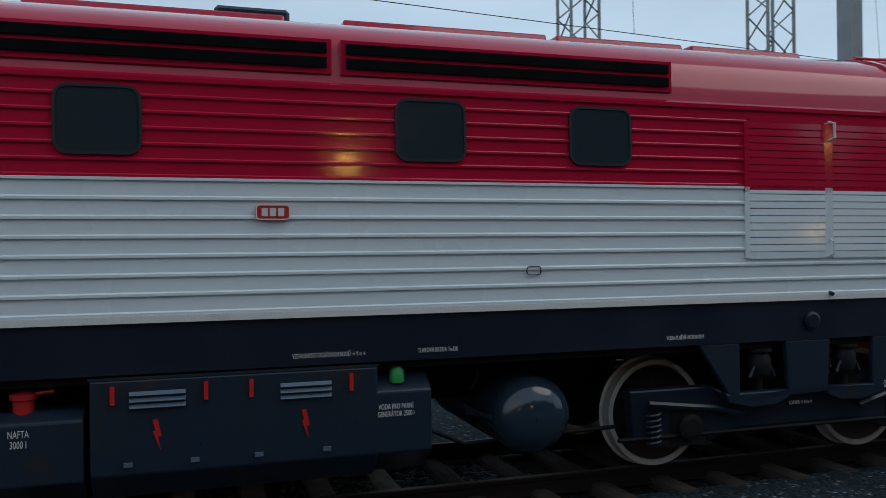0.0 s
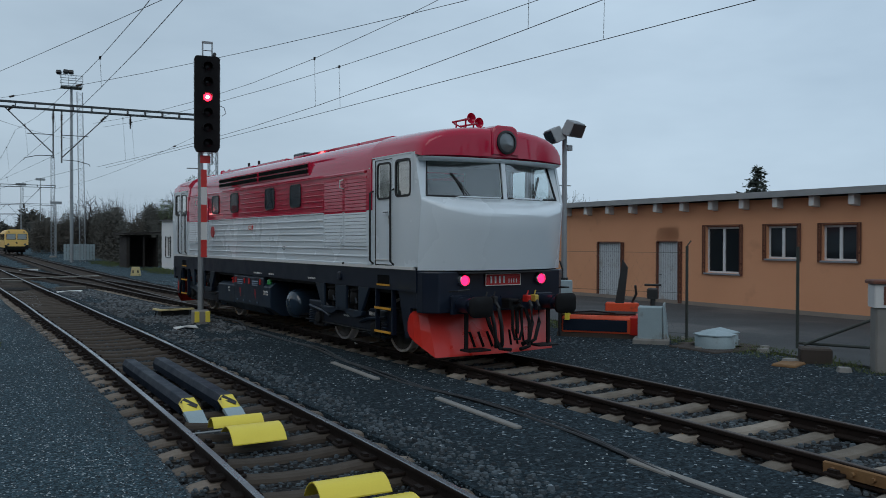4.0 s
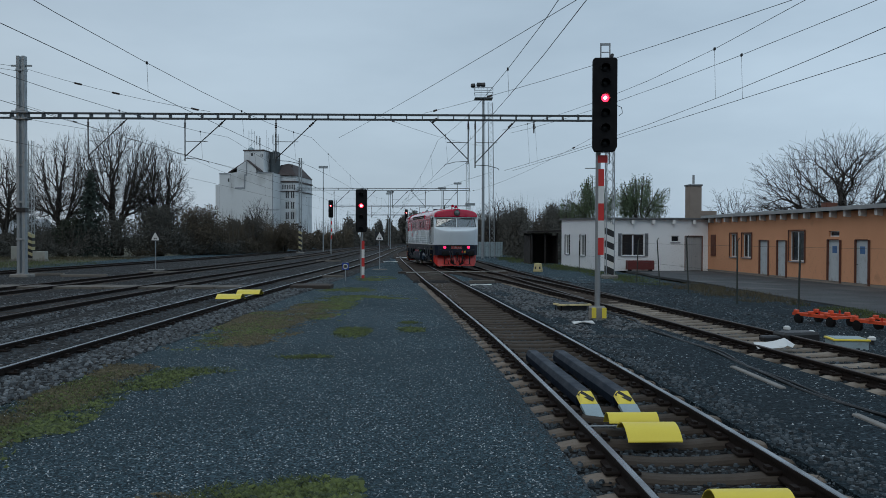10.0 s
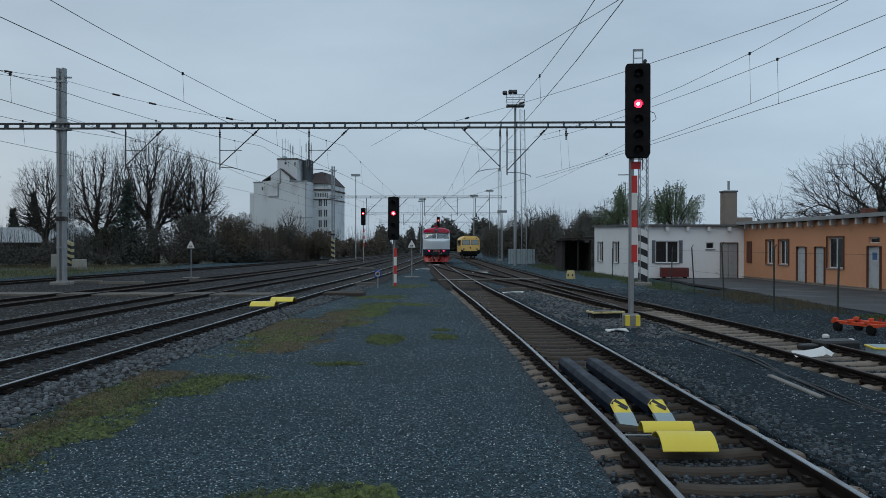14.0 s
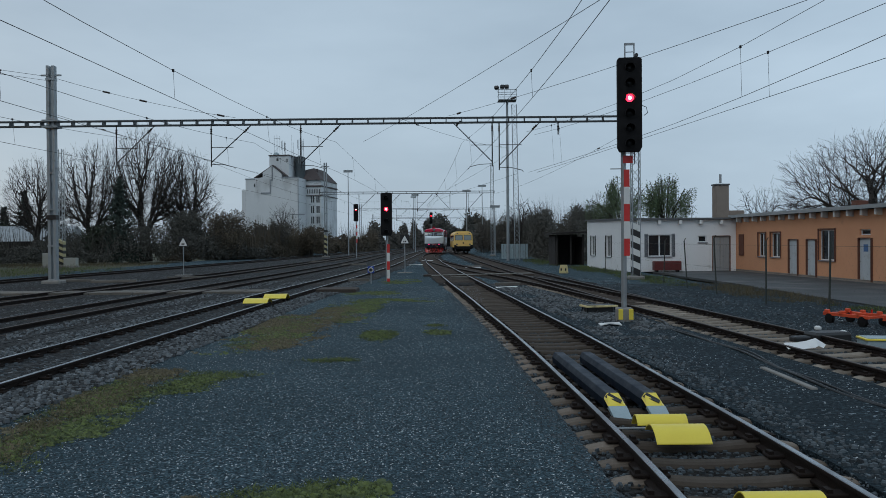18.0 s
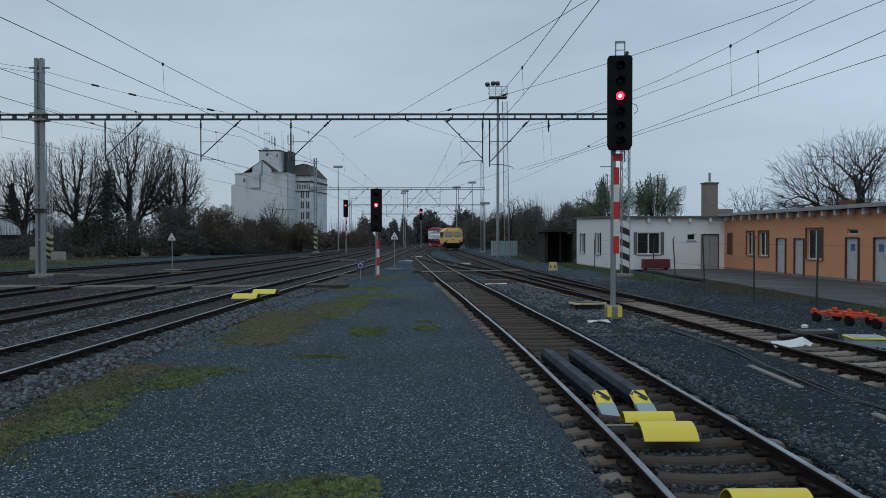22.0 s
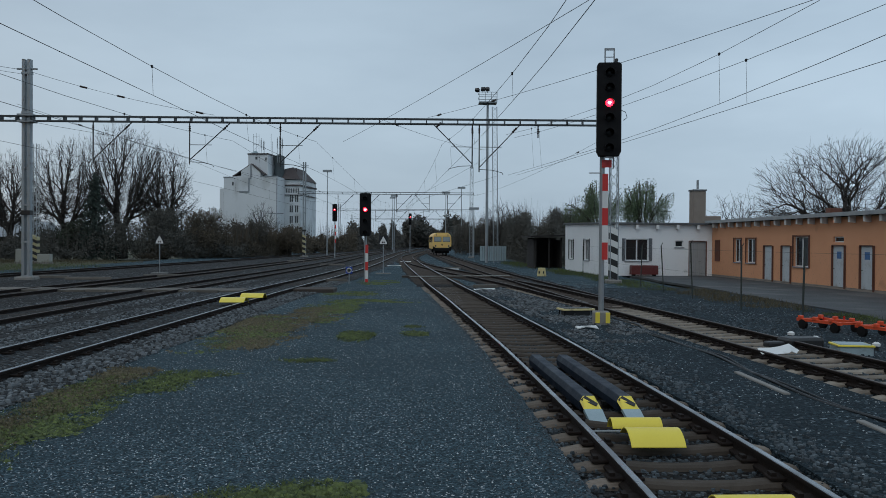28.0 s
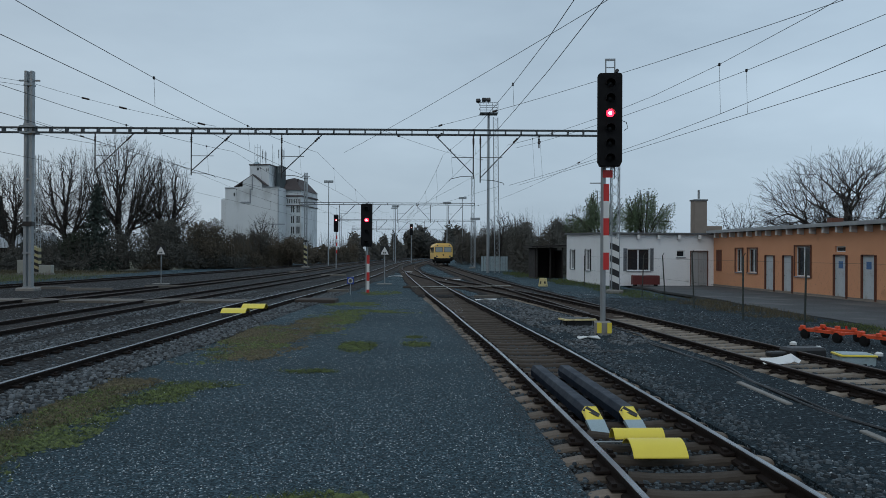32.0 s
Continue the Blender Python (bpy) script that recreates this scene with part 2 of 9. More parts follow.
M_sleeper = material("brown_timber_sleeper", (0.065, 0.052, 0.043), 0.95, spec=0.2, other=(0.03, 0.023, 0.019), scale=5, amount=0.7, fine=120, fine_amount=0.35, bump=0.6, vary=0.25, world_space=True)


def oiled_sleeper():
    """Pale timber whose middle, between the rails, is soaked with oil and brake dust."""
    mt = material("oil_soaked_sleeper", (0.23, 0.19, 0.155), 0.95, spec=0.2, other=(0.10, 0.08, 0.064), scale=6, amount=0.7, fine=60, fine_amount=0.35, bump=0.6, vary=0.3)
    n, l = mt.node_tree.nodes, mt.node_tree.links
    b = n["Principled BSDF"]
    col = b.inputs["Base Color"].links[0].from_socket
    tc = n.new("ShaderNodeTexCoord")
    sx = n.new("ShaderNodeSeparateXYZ")
    l.new(tc.outputs["Object"], sx.inputs["Vector"])
    nz = n.new("ShaderNodeTexNoise")
    nz.inputs["Scale"].default_value = 7.0
    ab = n.new("ShaderNodeMath")
    ab.operation = "ABSOLUTE"
    l.new(sx.outputs["X"], ab.inputs[0])
    ad = n.new("ShaderNodeMath")
    ad.operation = "MULTIPLY_ADD"
    ad.inputs[1].default_value = 0.35
    l.new(nz.outputs["Fac"], ad.inputs[0])
    l.new(ab.outputs[0], ad.inputs[2])
    mr = n.new("ShaderNodeMapRange")
    mr.inputs["From Min"].default_value, mr.inputs["From Max"].default_value = 0.92, 1.1
    mr.inputs["To Min"].default_value, mr.inputs["To Max"].default_value = 0.8, 0.0
    l.new(ad.outputs[0], mr.inputs["Value"])
    mx = n.new("ShaderNodeMix")
    mx.data_type = "RGBA"
    mx.inputs["B"].default_value = (0.045, 0.036, 0.029, 1)
    l.new(mr.outputs["Result"], mx.inputs["Factor"])
    l.new(col, mx.inputs["A"])
    l.new(mx.outputs["Result"], b.inputs["Base Color"])
    return mt


M_sleeper_oiled = oiled_sleeper()
M_sleeper_pale = material("pale_timber_sleeper", (0.29, 0.25, 0.205), 0.95, spec=0.2, other=(0.12, 0.095, 0.075), scale=5, amount=0.7, fine=120, fine_amount=0.35, bump=0.6, vary=0.3, world_space=True)
M_wood = material("tarred_wood", (0.055, 0.042, 0.034), 0.85, other=(0.09, 0.07, 0.055), scale=3, stretch=(1, 8, 8), fine=40, fine_amount=0.4, bump=0.7, vary=0.2)
M_yellow = material("yellow_paint", (0.84, 0.67, 0.075), 0.4, other=(0.76, 0.58, 0.06), scale=4, amount=0.4, fine_amount=0.06, bump=0.08, stain=(0.3, 0.22, 0.08), stain_scale=3, stain_cut=0.66)
M_black = material("black_paint", (0.016, 0.016, 0.017), 0.5, other=(0.03, 0.03, 0.03), scale=5)
M_galv = material("galvanised_steel", (0.33, 0.35, 0.36), 0.5, metal=0.35, other=(0.24, 0.255, 0.265), scale=3, amount=0.6, fine=50, fine_amount=0.12, bump=0.12)
M_concrete = material("weathered_concrete", (0.27, 0.26, 0.24), 0.9, other=(0.18, 0.17, 0.155), scale=2.5, amount=0.6, fine=80, fine_amount=0.25, bump=0.5, stain=(0.09, 0.085, 0.075), stain_scale=1.8, stain_cut=0.62)
M_orange_wall = material("orange_render", (0.70, 0.345, 0.195), 0.95, spec=0.2, other=(0.62, 0.30, 0.165), scale=0.7, amount=0.6, fine=45, fine_amount=0.10, bump=0.35, stain=(0.50, 0.25, 0.14), stain_scale=0.8, stain_cut=0.64)
M_white_wall = material("white_render", (0.82, 0.83, 0.83), 0.92, other=(0.74, 0.75, 0.75), scale=0.7, amount=0.5, fine=45, fine_amount=0.06, bump=0.3, stain=(0.58, 0.58, 0.56), stain_scale=0.9, stain_cut=0.66)
M_brown_frame = material("brown_window_surround", (0.13, 0.045, 0.026), 0.7, other=(0.17, 0.06, 0.035), scale=3)
M_roof = material("grey_roof_felt", (0.10, 0.105, 0.11), 0.85, other=(0.15, 0.155, 0.16), scale=1.0, bump=0.4)
M_roof_edge = material("grey_metal_flashing", (0.32, 0.34, 0.35), 0.5, metal=0.4, scale=2)
M_wire = material("dark_copper_wire", (0.02, 0.022, 0.024), 0.6, metal=0.4, bump=0)
M_blue_grey = material("light_blue_grey_paint", (0.33, 0.42, 0.45), 0.55, other=(0.27, 0.34, 0.36), scale=4, stain=(0.2, 0.2, 0.18), stain_scale=3)
M_ret_black = material("weathered_navy_beam", (0.010, 0.017, 0.030), 0.5, spec=0.15, other=(0.015, 0.024, 0.040), scale=4, amount=0.6, bump=0.15)
M_orange_machine = material("orange_machine_paint", (0.78, 0.095, 0.03), 0.5, other=(0.62, 0.075, 0.025), scale=4, amount=0.5, stain=(0.22, 0.07, 0.03), stain_scale=4, stain_cut=0.62)
M_bark = material("bark", (0.045, 0.037, 0.032), 0.95, other=(0.075, 0.065, 0.055), scale=3, bump=0.8, stretch=(1, 1, 0.3))
# blue-grey base colour stands in for sky mirrored in the panes
M_dark_glass = material("dark_sky_tinted_glass", (0.026, 0.040, 0.050), 0.05, spec=0.5, fine_amount=0.0, amount=0.1, bump=0)
M_amber = glow("amber_lamp_glass", (1.0, 0.5, 0.12), 220.0)
M_lens = material("headlight_glass", (0.22, 0.24, 0.25), 0.08, metal=0.5, bump=0)
M_blue_edge = material("pale_blue_edge_paint", (0.10, 0.15, 0.21), 0.45)
M_green = material("green_cap_paint", (0.02, 0.30, 0.06), 0.4)
M_marker = material("faded_yellow_plastic", (0.66, 0.55, 0.27), 0.6, other=(0.58, 0.48, 0.24), scale=5, stain=(0.3, 0.25, 0.15), stain_scale=6)
M_rust = material("ochre_rust", (0.26, 0.14, 0.05), 0.8, other=(0.14, 0.07, 0.035), scale=8, amount=0.7, bump=0.4)
M_blue_sheet = material("blue_notice", (0.06, 0.16, 0.35), 0.5, bump=0)
M_door_grey = material("grey_metal_door", (0.36, 0.37, 0.37), 0.6, scale=2)
M_bench = material("dark_red_bench_paint", (0.13, 0.022, 0.02), 0.6, scale=3)
# pale base colour paints the sky's reflection on the railcar windscreen
M_railcar_glass = material("sky_pale_windscreen_glass", (0.36, 0.40, 0.40), 0.12, bump=0)

# ---- lines of the tracks, as (y, x) of their middles ----
def smooth_line(knots):
    """x by y along a soft curve through the knots."""
    ys, xs = [k[0] for k in knots], [k[1] for k in knots]
    slope = [(xs[min(i + 1, len(xs) - 1)] - xs[max(i - 1, 0)]) / (ys[min(i + 1, len(ys) - 1)] - ys[max(i - 1, 0)]) for i in range(len(xs))]

    def at(y):
        if y <= ys[0]:
            return xs[0] + slope[0] * (y - ys[0])
        if y >= ys[-1]:
            return xs[-1] + slope[-1] * (y - ys[-1])
        i = max(k for k in range(len(ys) - 1) if ys[k] <= y)
        h = ys[i + 1] - ys[i]
        t = (y - ys[i]) / h
        return ((1 + 2 * t) * (1 - t) ** 2 * xs[i] + t * (1 - t) ** 2 * h * slope[i] + t * t * (3 - 2 * t) * xs[i + 1] + t * t * (t - 1) * h * slope[i + 1])
    return at


line_departure = smooth_line([(-80, 9.2), (-20, 7.93), (-7, 7.71), (0, 7.65), (6, 7.66), (11, 7.50), (16, 7.06), (22, 6.55), (28, 5.97), (33, 5.36), (37.5, 4.84), (44.6, 3.80), (51, 2.66), (58, 1.40),
                              (63, 0.56), (70, -0.42), (76, -1.15), (84, -2.00), (94, -2.78), (102, -3.15), (117, -3.45), (150, -2.6), (190, -1.3), (230, 0.4), (300, 4.5)])
line_wire = smooth_line([(-80, 9.2), (-20, 7.93), (0, 7.65), (16, 7.06), (28, 5.95), (44.6, 3.25), (67, -0.75), (84, -2.4), (117, -3.45), (150, -2.6), (190, -1.3)])
line_near = smooth_line([(-80, 3.2), (-10, 2.75), (7, 2.54), (12.5, 2.34), (17.7, 2.08), (24.7, 1.62), (30, 1.28), (40, 0.55), (50, -0.1), (60, -0.75), (76, -1.75), (84, -2.15), (92, -2.48)])
line_yard = smooth_line([(24, 6.32), (33, 5.75), (60, 4.15), (124, 1.42), (150, 0.5), (200, -1.5)])
line_main = smooth_line([(-80, -7.9), (0, -7.6), (12, -7.45), (20, -7.25), (35, -6.9), (50, -6.3), (70, -5.9), (100, -6.0), (150, -6.2), (200, -5.0), (300, 0)])
line_second = smooth_line([(-80, -12.4), (20, -11.75), (37, -11.3), (55, -10.6), (80, -10.0), (120, -10.2), (200, -9.5), (300, -5)])
line_third = smooth_line([(-80, -18.0), (29, -16.6), (40, -16.1), (55, -15.2), (90, -14.2), (150, -14), (300, -10)])
line_far = smooth_line([(-80, -28), (43, -25.4), (60, -24), (90, -21.5), (150, -19), (300, -15)])


# ---- ground ----
def ground_material(name, stones, tone_a, tone_b, dirt, speck, size, patch=0.35, bump=0.8):
    """Loose stone: cells of their own tone, bright chips among them, dirt between in broad patches."""
    mt = bpy.data.materials.new(name)
    mt.use_nodes = True
    n, l = mt.node_tree.nodes, mt.node_tree.links
    b = n["Principled BSDF"]
    pos = n.new("ShaderNodeNewGeometry").outputs["Position"]
    vor = n.new("ShaderNodeTexVoronoi")
    vor.inputs["Scale"].default_value = size
    l.new(pos, vor.inputs["Vector"])
    sep = n.new("ShaderNodeSeparateColor")
    l.new(vor.outputs["Color"], sep.inputs["Color"])
    r = n.new("ShaderNodeValToRGB")
    e = r.color_ramp.elements
    e[0].position, e[0].color = 0.0, (*tone_a, 1)
    e[1].position, e[1].color = 0.991, (*speck, 1)
    for p, k in ((0.45, 0.25), (0.75, 0.7), (0.96, 1.15)):
        x = e.new(p)
        x.color = (*[a + (c - a) * k for a, c in zip(tone_a, tone_b)], 1)
    l.new(sep.outputs["Red"], r.inputs["Fac"])
    nz = n.new("ShaderNodeTexNoise")
    nz.inputs["Scale"].default_value, nz.inputs["Detail"].default_value = patch, 7
    l.new(pos, nz.inputs["Vector"])
    mr = n.new("ShaderNodeMapRange")
    mr.inputs["From Min"].default_value, mr.inputs["From Max"].default_value = 0.42, 0.68
    mr.inputs["To Max"].default_value = 0.65
    l.new(nz.outputs["Fac"], mr.inputs["Value"])
    mx = n.new("ShaderNodeMix")
    mx.data_type = "RGBA"
    l.new(mr.outputs["Result"], mx.inputs["Factor"])
    l.new(r.outputs["Color"], mx.inputs["A"])
    mx.inputs["B"].default_value = (*dirt, 1)
    l.new(mx.outputs["Result"], b.inputs["Base Color"])
    b.inputs["Roughness"].default_value = 0.95
    b.inputs["Specular IOR Level"].default_value = 0.12
    bp = n.new("ShaderNodeBump")
    bp.inputs["Strength"].default_value, bp.inputs["Distance"].default_value = bump, 0.03
    bp.invert = True
    l.new(vor.outputs["Distance"], bp.inputs["Height"])
    l.new(bp.outputs["Normal"], b.inputs["Normal"])
    return mt


M_gravel = ground_material("dark_gravel", True, (0.015, 0.027, 0.033), (0.098, 0.154, 0.184), (0.029, 0.048, 0.058), (0.40, 0.45, 0.48), 50, 0.25)
M_cinder = ground_material("black_cinder_gravel", True, (0.010, 0.016, 0.020), (0.044, 0.066, 0.080), (0.015, 0.023, 0.028), (0.28, 0.33, 0.36), 30, 0.4)
M_ballast_dark = ground_material("oily_ballast", True, (0.007, 0.007, 0.007), (0.042, 0.042, 0.042), (0.013, 0.010, 0.008), (0.16, 0.165, 0.165), 19, 0.5, 1.0)
M_ballast = ground_material("track_ballast", True, (0.016, 0.0165, 0.017), (0.072, 0.076, 0.079), (0.027, 0.025, 0.023), (0.30, 0.31, 0.315), 15, 0.5, 1.0)
M_tarmac = material("worn_tarmac", (0.055, 0.06, 0.063), 0.75, other=(0.04, 0.043, 0.045), scale=0.5, amount=0.7, fine=70, fine_amount=0.3, bump=0.4, stain=(0.1, 0.1, 0.098), stain_scale=0.35, stain_cut=0.55, world_space=True)
M_field = material("rough_grass_field", (0.055, 0.062, 0.028), 0.95, other=(0.075, 0.06, 0.035), scale=0.25, amount=0.8, fine=9, fine_amount=0.5, bump=1.0, world_space=True)

s = Shape()
s.add([(-3000, -3000, -0.2), (3000, -3000, -0.2), (3000, 3000, -0.2), (-3000, 3000, -0.2)], [(0, 1, 2, 3)])
solid("ground", s, M_field, "rough grassy ground reaching the horizon", "ground", kind="structure")


def band(name, left, right, y0, y1, step, z, mat, label, category, edge=0.0):
    """A strip of ground between two lines along y, as a thin slab with an uneven rim."""
    sh = Shape()
    ys = [y0 + i * step for i in range(int((y1 - y0) / step) + 1)]
    rows = []
    for y in ys:
        xl, xr = left(y), right(y)
        xl += edge * (noise.noise((y * 0.4, xl * 0.1, 1.0)))
        xr += edge * (noise.noise((y * 0.4, xr * 0.1, 5.0)))
        rows.append([(xl, y, z - 0.12), (xl, y, z), (xr, y, z), (xr, y, z - 0.12)])
    sh.loft(rows)
    return solid(name, sh, mat, label, category, kind="structure")


band("ground_gravel", lambda y: -30.0, lambda y: line_near(y) - 1.13, -80, 40, 2, 0.0, M_gravel, "dark blue-grey gravel of the walkway beside the near track", "ground", 0.12)
band("ground_gravel", lambda y: -30.0, lambda y: 12.5 if y < 75 else 9.5, 40, 320, 4, 0.0, M_gravel, "dark blue-grey gravel between and beside the tracks", "ground", 0.6)
band("ground_cinder", lambda y: line_near(y) + 1.13, lambda y: line_departure(y) - 1.13, -60, 40, 2, 0.006, M_cinder, "black cinder gravel between the near tracks", "ground", 0.12)
band("ground_cinder", lambda y: line_departure(y) + 1.13, lambda y: 13.2, -60, 40, 2, 0.006, M_cinder, "dark gravel between the departing track and the yard", "ground", 0.12)
band("pavement_yard", lambda y: 13.4, lambda y: 30.0, -70, 66, 2, 0.012, M_tarmac, "worn grey tarmac yard before the low buildings", "pavement", 0.5)


band("ground_ballast", lambda y: line_far(y) + 1.5, lambda y: line_main(y) - 1.0, -40, 200, 3, 0.014, M_ballast, "dark ballast between the running tracks", "ballast", 0.3)


# ---- tracks ----
def bed(line, y0, y1, half, z):
    return band("ballast_bed", lambda y: line(y) - half, lambda y: line(y) + half, y0, y1, 1.5, z, M_ballast_dark if line in (line_near, line_departure, line_yard) else M_ballast, "grey ballast stones bedding the rails", "ballast", 0.35)


def rail_sweep(line, off, y0, y1, step, prof):
    rings, y = [], y0
    while y <= y1 + 1e-6:
        d = (line(y + 0.5) - line(y - 0.5))
        k = 1 / math.hypot(1, d)
        x = line(y) + off * k
        rings.append([(x + a * k, y - a * d * k - off * d * k, b) for a, b in prof])
        y += step
    return Shape().loft(rings)


WEB = [(-0.07, -0.02), (0.07, -0.02), (0.07, 0.0), (0.012, 0.02), (0.012, 0.095), (0.038, 0.108), (0.038, 0.136), (0.032, 0.143), (-0.032, 0.143), (-0.038, 0.136), (-0.038, 0.108), (-0.012, 0.095), (-0.012, 0.02), (-0.07, 0.0)]
HEAD = [(-0.0315, 0.143), (0.0315, 0.143), (0.025, RAIL_TOP), (-0.025, RAIL_TOP)]
M_sleeper_dark = material("blackened_timber_sleeper", (0.04, 0.032, 0.027), 0.95, spec=0.2, other=(0.022, 0.017, 0.014), scale=5, amount=0.7, fine=120, fine_amount=0.35, bump=0.6, vary=0.3, world_space=True)
SLEEPER = [(-0.125, -0.14), (0.125, -0.14), (0.12, -0.02), (0.10, 0.012), (0.05, 0.028), (-0.05, 0.028), (-0.10, 0.012), (-0.12, -0.02)]
SADDLE = ((-1.24, -0.075), (-1.12, -0.045), (-0.95, -0.012), (-0.75, 0.0), (-0.55, -0.008), (-0.3, -0.028), (0.0, -0.034), (0.3, -0.028), (0.55, -0.008), (0.75, 0.0), (0.95, -0.012), (1.12, -0.045), (1.24, -0.075))


def saddle_sleeper():
    """A sleeper that is highest under the rails, dips between them and falls off at both ends."""
    return Shape().loft([[(x, a * (1.0 if abs(x) < 1.2 else 0.93), b + dz if b > -0.1 else b - 0.03) for a, b in SLEEPER] for x, dz in SADDLE])


sleeper_meshes = {mt: saddle_sleeper().mesh("sleeper", mt) for mt in (M_sleeper, M_sleeper_pale, M_sleeper_oiled, M_sleeper_dark)}
plate_mesh = Shape().cbox(-0.17, 0.17, -0.09, 0.09, 0.0, 0.028, 0.01).box(-0.15, -0.10, -0.05, 0.05, 0.02, 0.06).box(0.10, 0.15, -0.05, 0.05, 0.02, 0.06).mesh("rail_clip", M_rail)


def track(line, y0, y1, label, head, pieces=None, step=1.0, gauge=1.5, group="tracks of the station throat", wood=None):
    """Two rails on sleepers. pieces: the stretch whose sleepers lie singly; the rest are joined."""
    t = root("railway_track", pose(0, 0, 0), label, "railway track", group)
    for off in (-gauge / 2, gauge / 2):
        r = part("rail", rail_sweep(line, off, y0, y1, step, WEB), M_rail, t, "rusty steel rail")
        part("rail_head", rail_sweep(line, off, y0, y1, step, HEAD), head, r, "worn running surface")
    wood = wood or M_sleeper
    rest, y, k = Shape(), y0, 0
    rng = random.Random(int(abs(line(3.0)) * 100))
    while y < y1:
        d = line(y + 0.5) - line(y - 0.5)
        m = pose(line(y) + rng.uniform(-0.03, 0.03), y, 0.002 + rng.uniform(-0.012, 0.008), 0, 0, -math.degrees(math.atan(d)) + rng.uniform(-1, 1))
        if pieces and pieces[0] <= y <= pieces[1]:
            part("sleeper", sleeper_meshes[M_sleeper_oiled if wood is M_sleeper else wood], wood, t, at=m)
            for off in (-gauge / 2, gauge / 2):
                part("rail_clip", plate_mesh, M_rail, t, at=m @ pose(off, 0, 0.03))
        else:
            rest.prism(SLEEPER, -1.25, 1.25, "x", m)
        y += 0.62
        k += 1
    if rest.v:
        tagged(part("sleeper_row", rest, M_sleeper, t, "distant sleepers in a row"), kind="stuff")
    return t


for ln, a, b, half, z in ((line_departure, -70, 40.5, 1.35, -0.06), (line_departure, 40, 200, 1.6, 0.012), (line_near, -60, 40.5, 1.35, -0.06), (line_near, 40, 92, 1.3, 0.010), (line_yard, 40, 200, 1.7, 0.014), (line_main, -60, 300, 1.9, 0.02), (line_second, -60, 300, 1.9, 0.024),
                          (line_third, -60, 300, 1.8, 0.02), (line_far, -60, 200, 1.8, 0.02)):
    bed(ln, a, b, half, z)
track(line_departure, -70, 300, "dull rusty track that the locomotive leaves on", M_head_dull, (-2, 40), wood=M_sleeper_pale)
track(line_near, -60, 91, "worn track with brown sleepers and retarder beams between its rails", M_head, (2.5, 42))
track(line_yard, 28, 200, "dull yard track leading to the yellow railcar", M_head_dull)
track(line_main, -60, 300, "shiny main line track on ballast", M_head, (10, 40), wood=M_sleeper_dark)
track(line_second, -60, 300, "second running track on ballast", M_head_dull)
track(line_third, -60, 300, "third running track beyond the mast", M_head_dull)
track(line_far, -60, 200, "outermost track before the bushes", M_head_dull)


# ---- writing ----
def lettering(name, text, width, mat, parent, at, label="", align="CENTER", tall=1.75):
    """Raised letters of the built-in font, as a mesh. at: the pose of their plane, x along the line and y up the letters."""
    cu = bpy.data.curves.new(name, "FONT")
    cu.body, cu.size, cu.align_x, cu.align_y, cu.extrude = text, 1.0, align, "CENTER", 0.0015
    cu.space_character = 1.05
    tmp = bpy.data.objects.new(name, cu)
    me = bpy.data.meshes.new_from_object(tmp)
    bpy.data.objects.remove(tmp)
    xs = [v.co.x for v in me.vertices]
    k = width / (max(xs) - min(xs))
    me.transform(Matrix.Diagonal((k, k * tall, 1, 1)))
    me.materials.clear()
    me.materials.append(mat)
    return part(name, me, mat, parent, label, at=at)


def bars(widths, height, gap, depth=0.003):
    """A line of plain bars where writing is not lettered, in the x-z plane, standing out towards -y."""
    sh, x = Shape(), -(sum(widths) + gap * (len(widths) - 1)) / 2
    for w in widths:
        sh.box(x, x + w, -depth, 0, -height / 2, height / 2)
        x += w + gap
    return sh


def rounded(w, h, r, n=4):
    """The outline of a rectangle with round corners."""
    pts = []
    for cx, cy, a0 in ((w / 2 - r, h / 2 - r, 0), (-w / 2 + r, h / 2 - r, 90), (-w / 2 + r, -h / 2 + r, 180), (w / 2 - r, -h / 2 + r, 270)):
        pts += [(cx + r * math.cos(radians(a0 + 90 * i / n)), cy + r * math.sin(radians(a0 + 90 * i / n))) for i in range(n + 1)]
    return pts


def ring_frame(w, h, r, t, d0, d1):
    """A rounded rectangular frame in the y-z plane, t wide, between x = d0 and d1."""
    a, b = rounded(w, h, r), rounded(w - 2 * t, h - 2 * t, max(r - t, 0.005))
    rings = [[(d0, *p) for p in a], [(d1, *p) for p in a], [(d1, *p) for p in b], [(d0, *p) for p in b], [(d0, *p) for p in a]]
    return Shape().loft(rings, caps=False)


# ---- the locomotive: y runs forward along it, z = 0 is the rail top ----
loco = root("locomotive", pose(0, 0, 0), "glossy red and light grey diesel locomotive with dark blue frame", "locomotive")
HW, FLOOR, WAIST, EAVE, TOP = 1.5, 1.65, 2.67, 3.39, 4.09


def roof_curve(n=14, hw=HW, eave=EAVE, top=TOP):
    pts = []
    for i in range(n + 1):
        a = math.pi * i / n
        c, sn = math.cos(a), math.sin(a)
        pts.append((hw * math.copysign(abs(c) ** 0.78, c), eave + (top - eave) * sn ** 0.72))
    return pts


def lapped(z0, z1, step, lap, x):
    """The outline of a wall of lapped boards, from z0 up to z1."""
    pts, z = [], z0
    while z < z1 - 1e-3:
        t = min(z + step, z1)
        pts += [(x + lap, z), (x + lap, z + step * 0.14), (x + 0.002, z + step * 0.22), (x, t)]
        z = t
    return pts


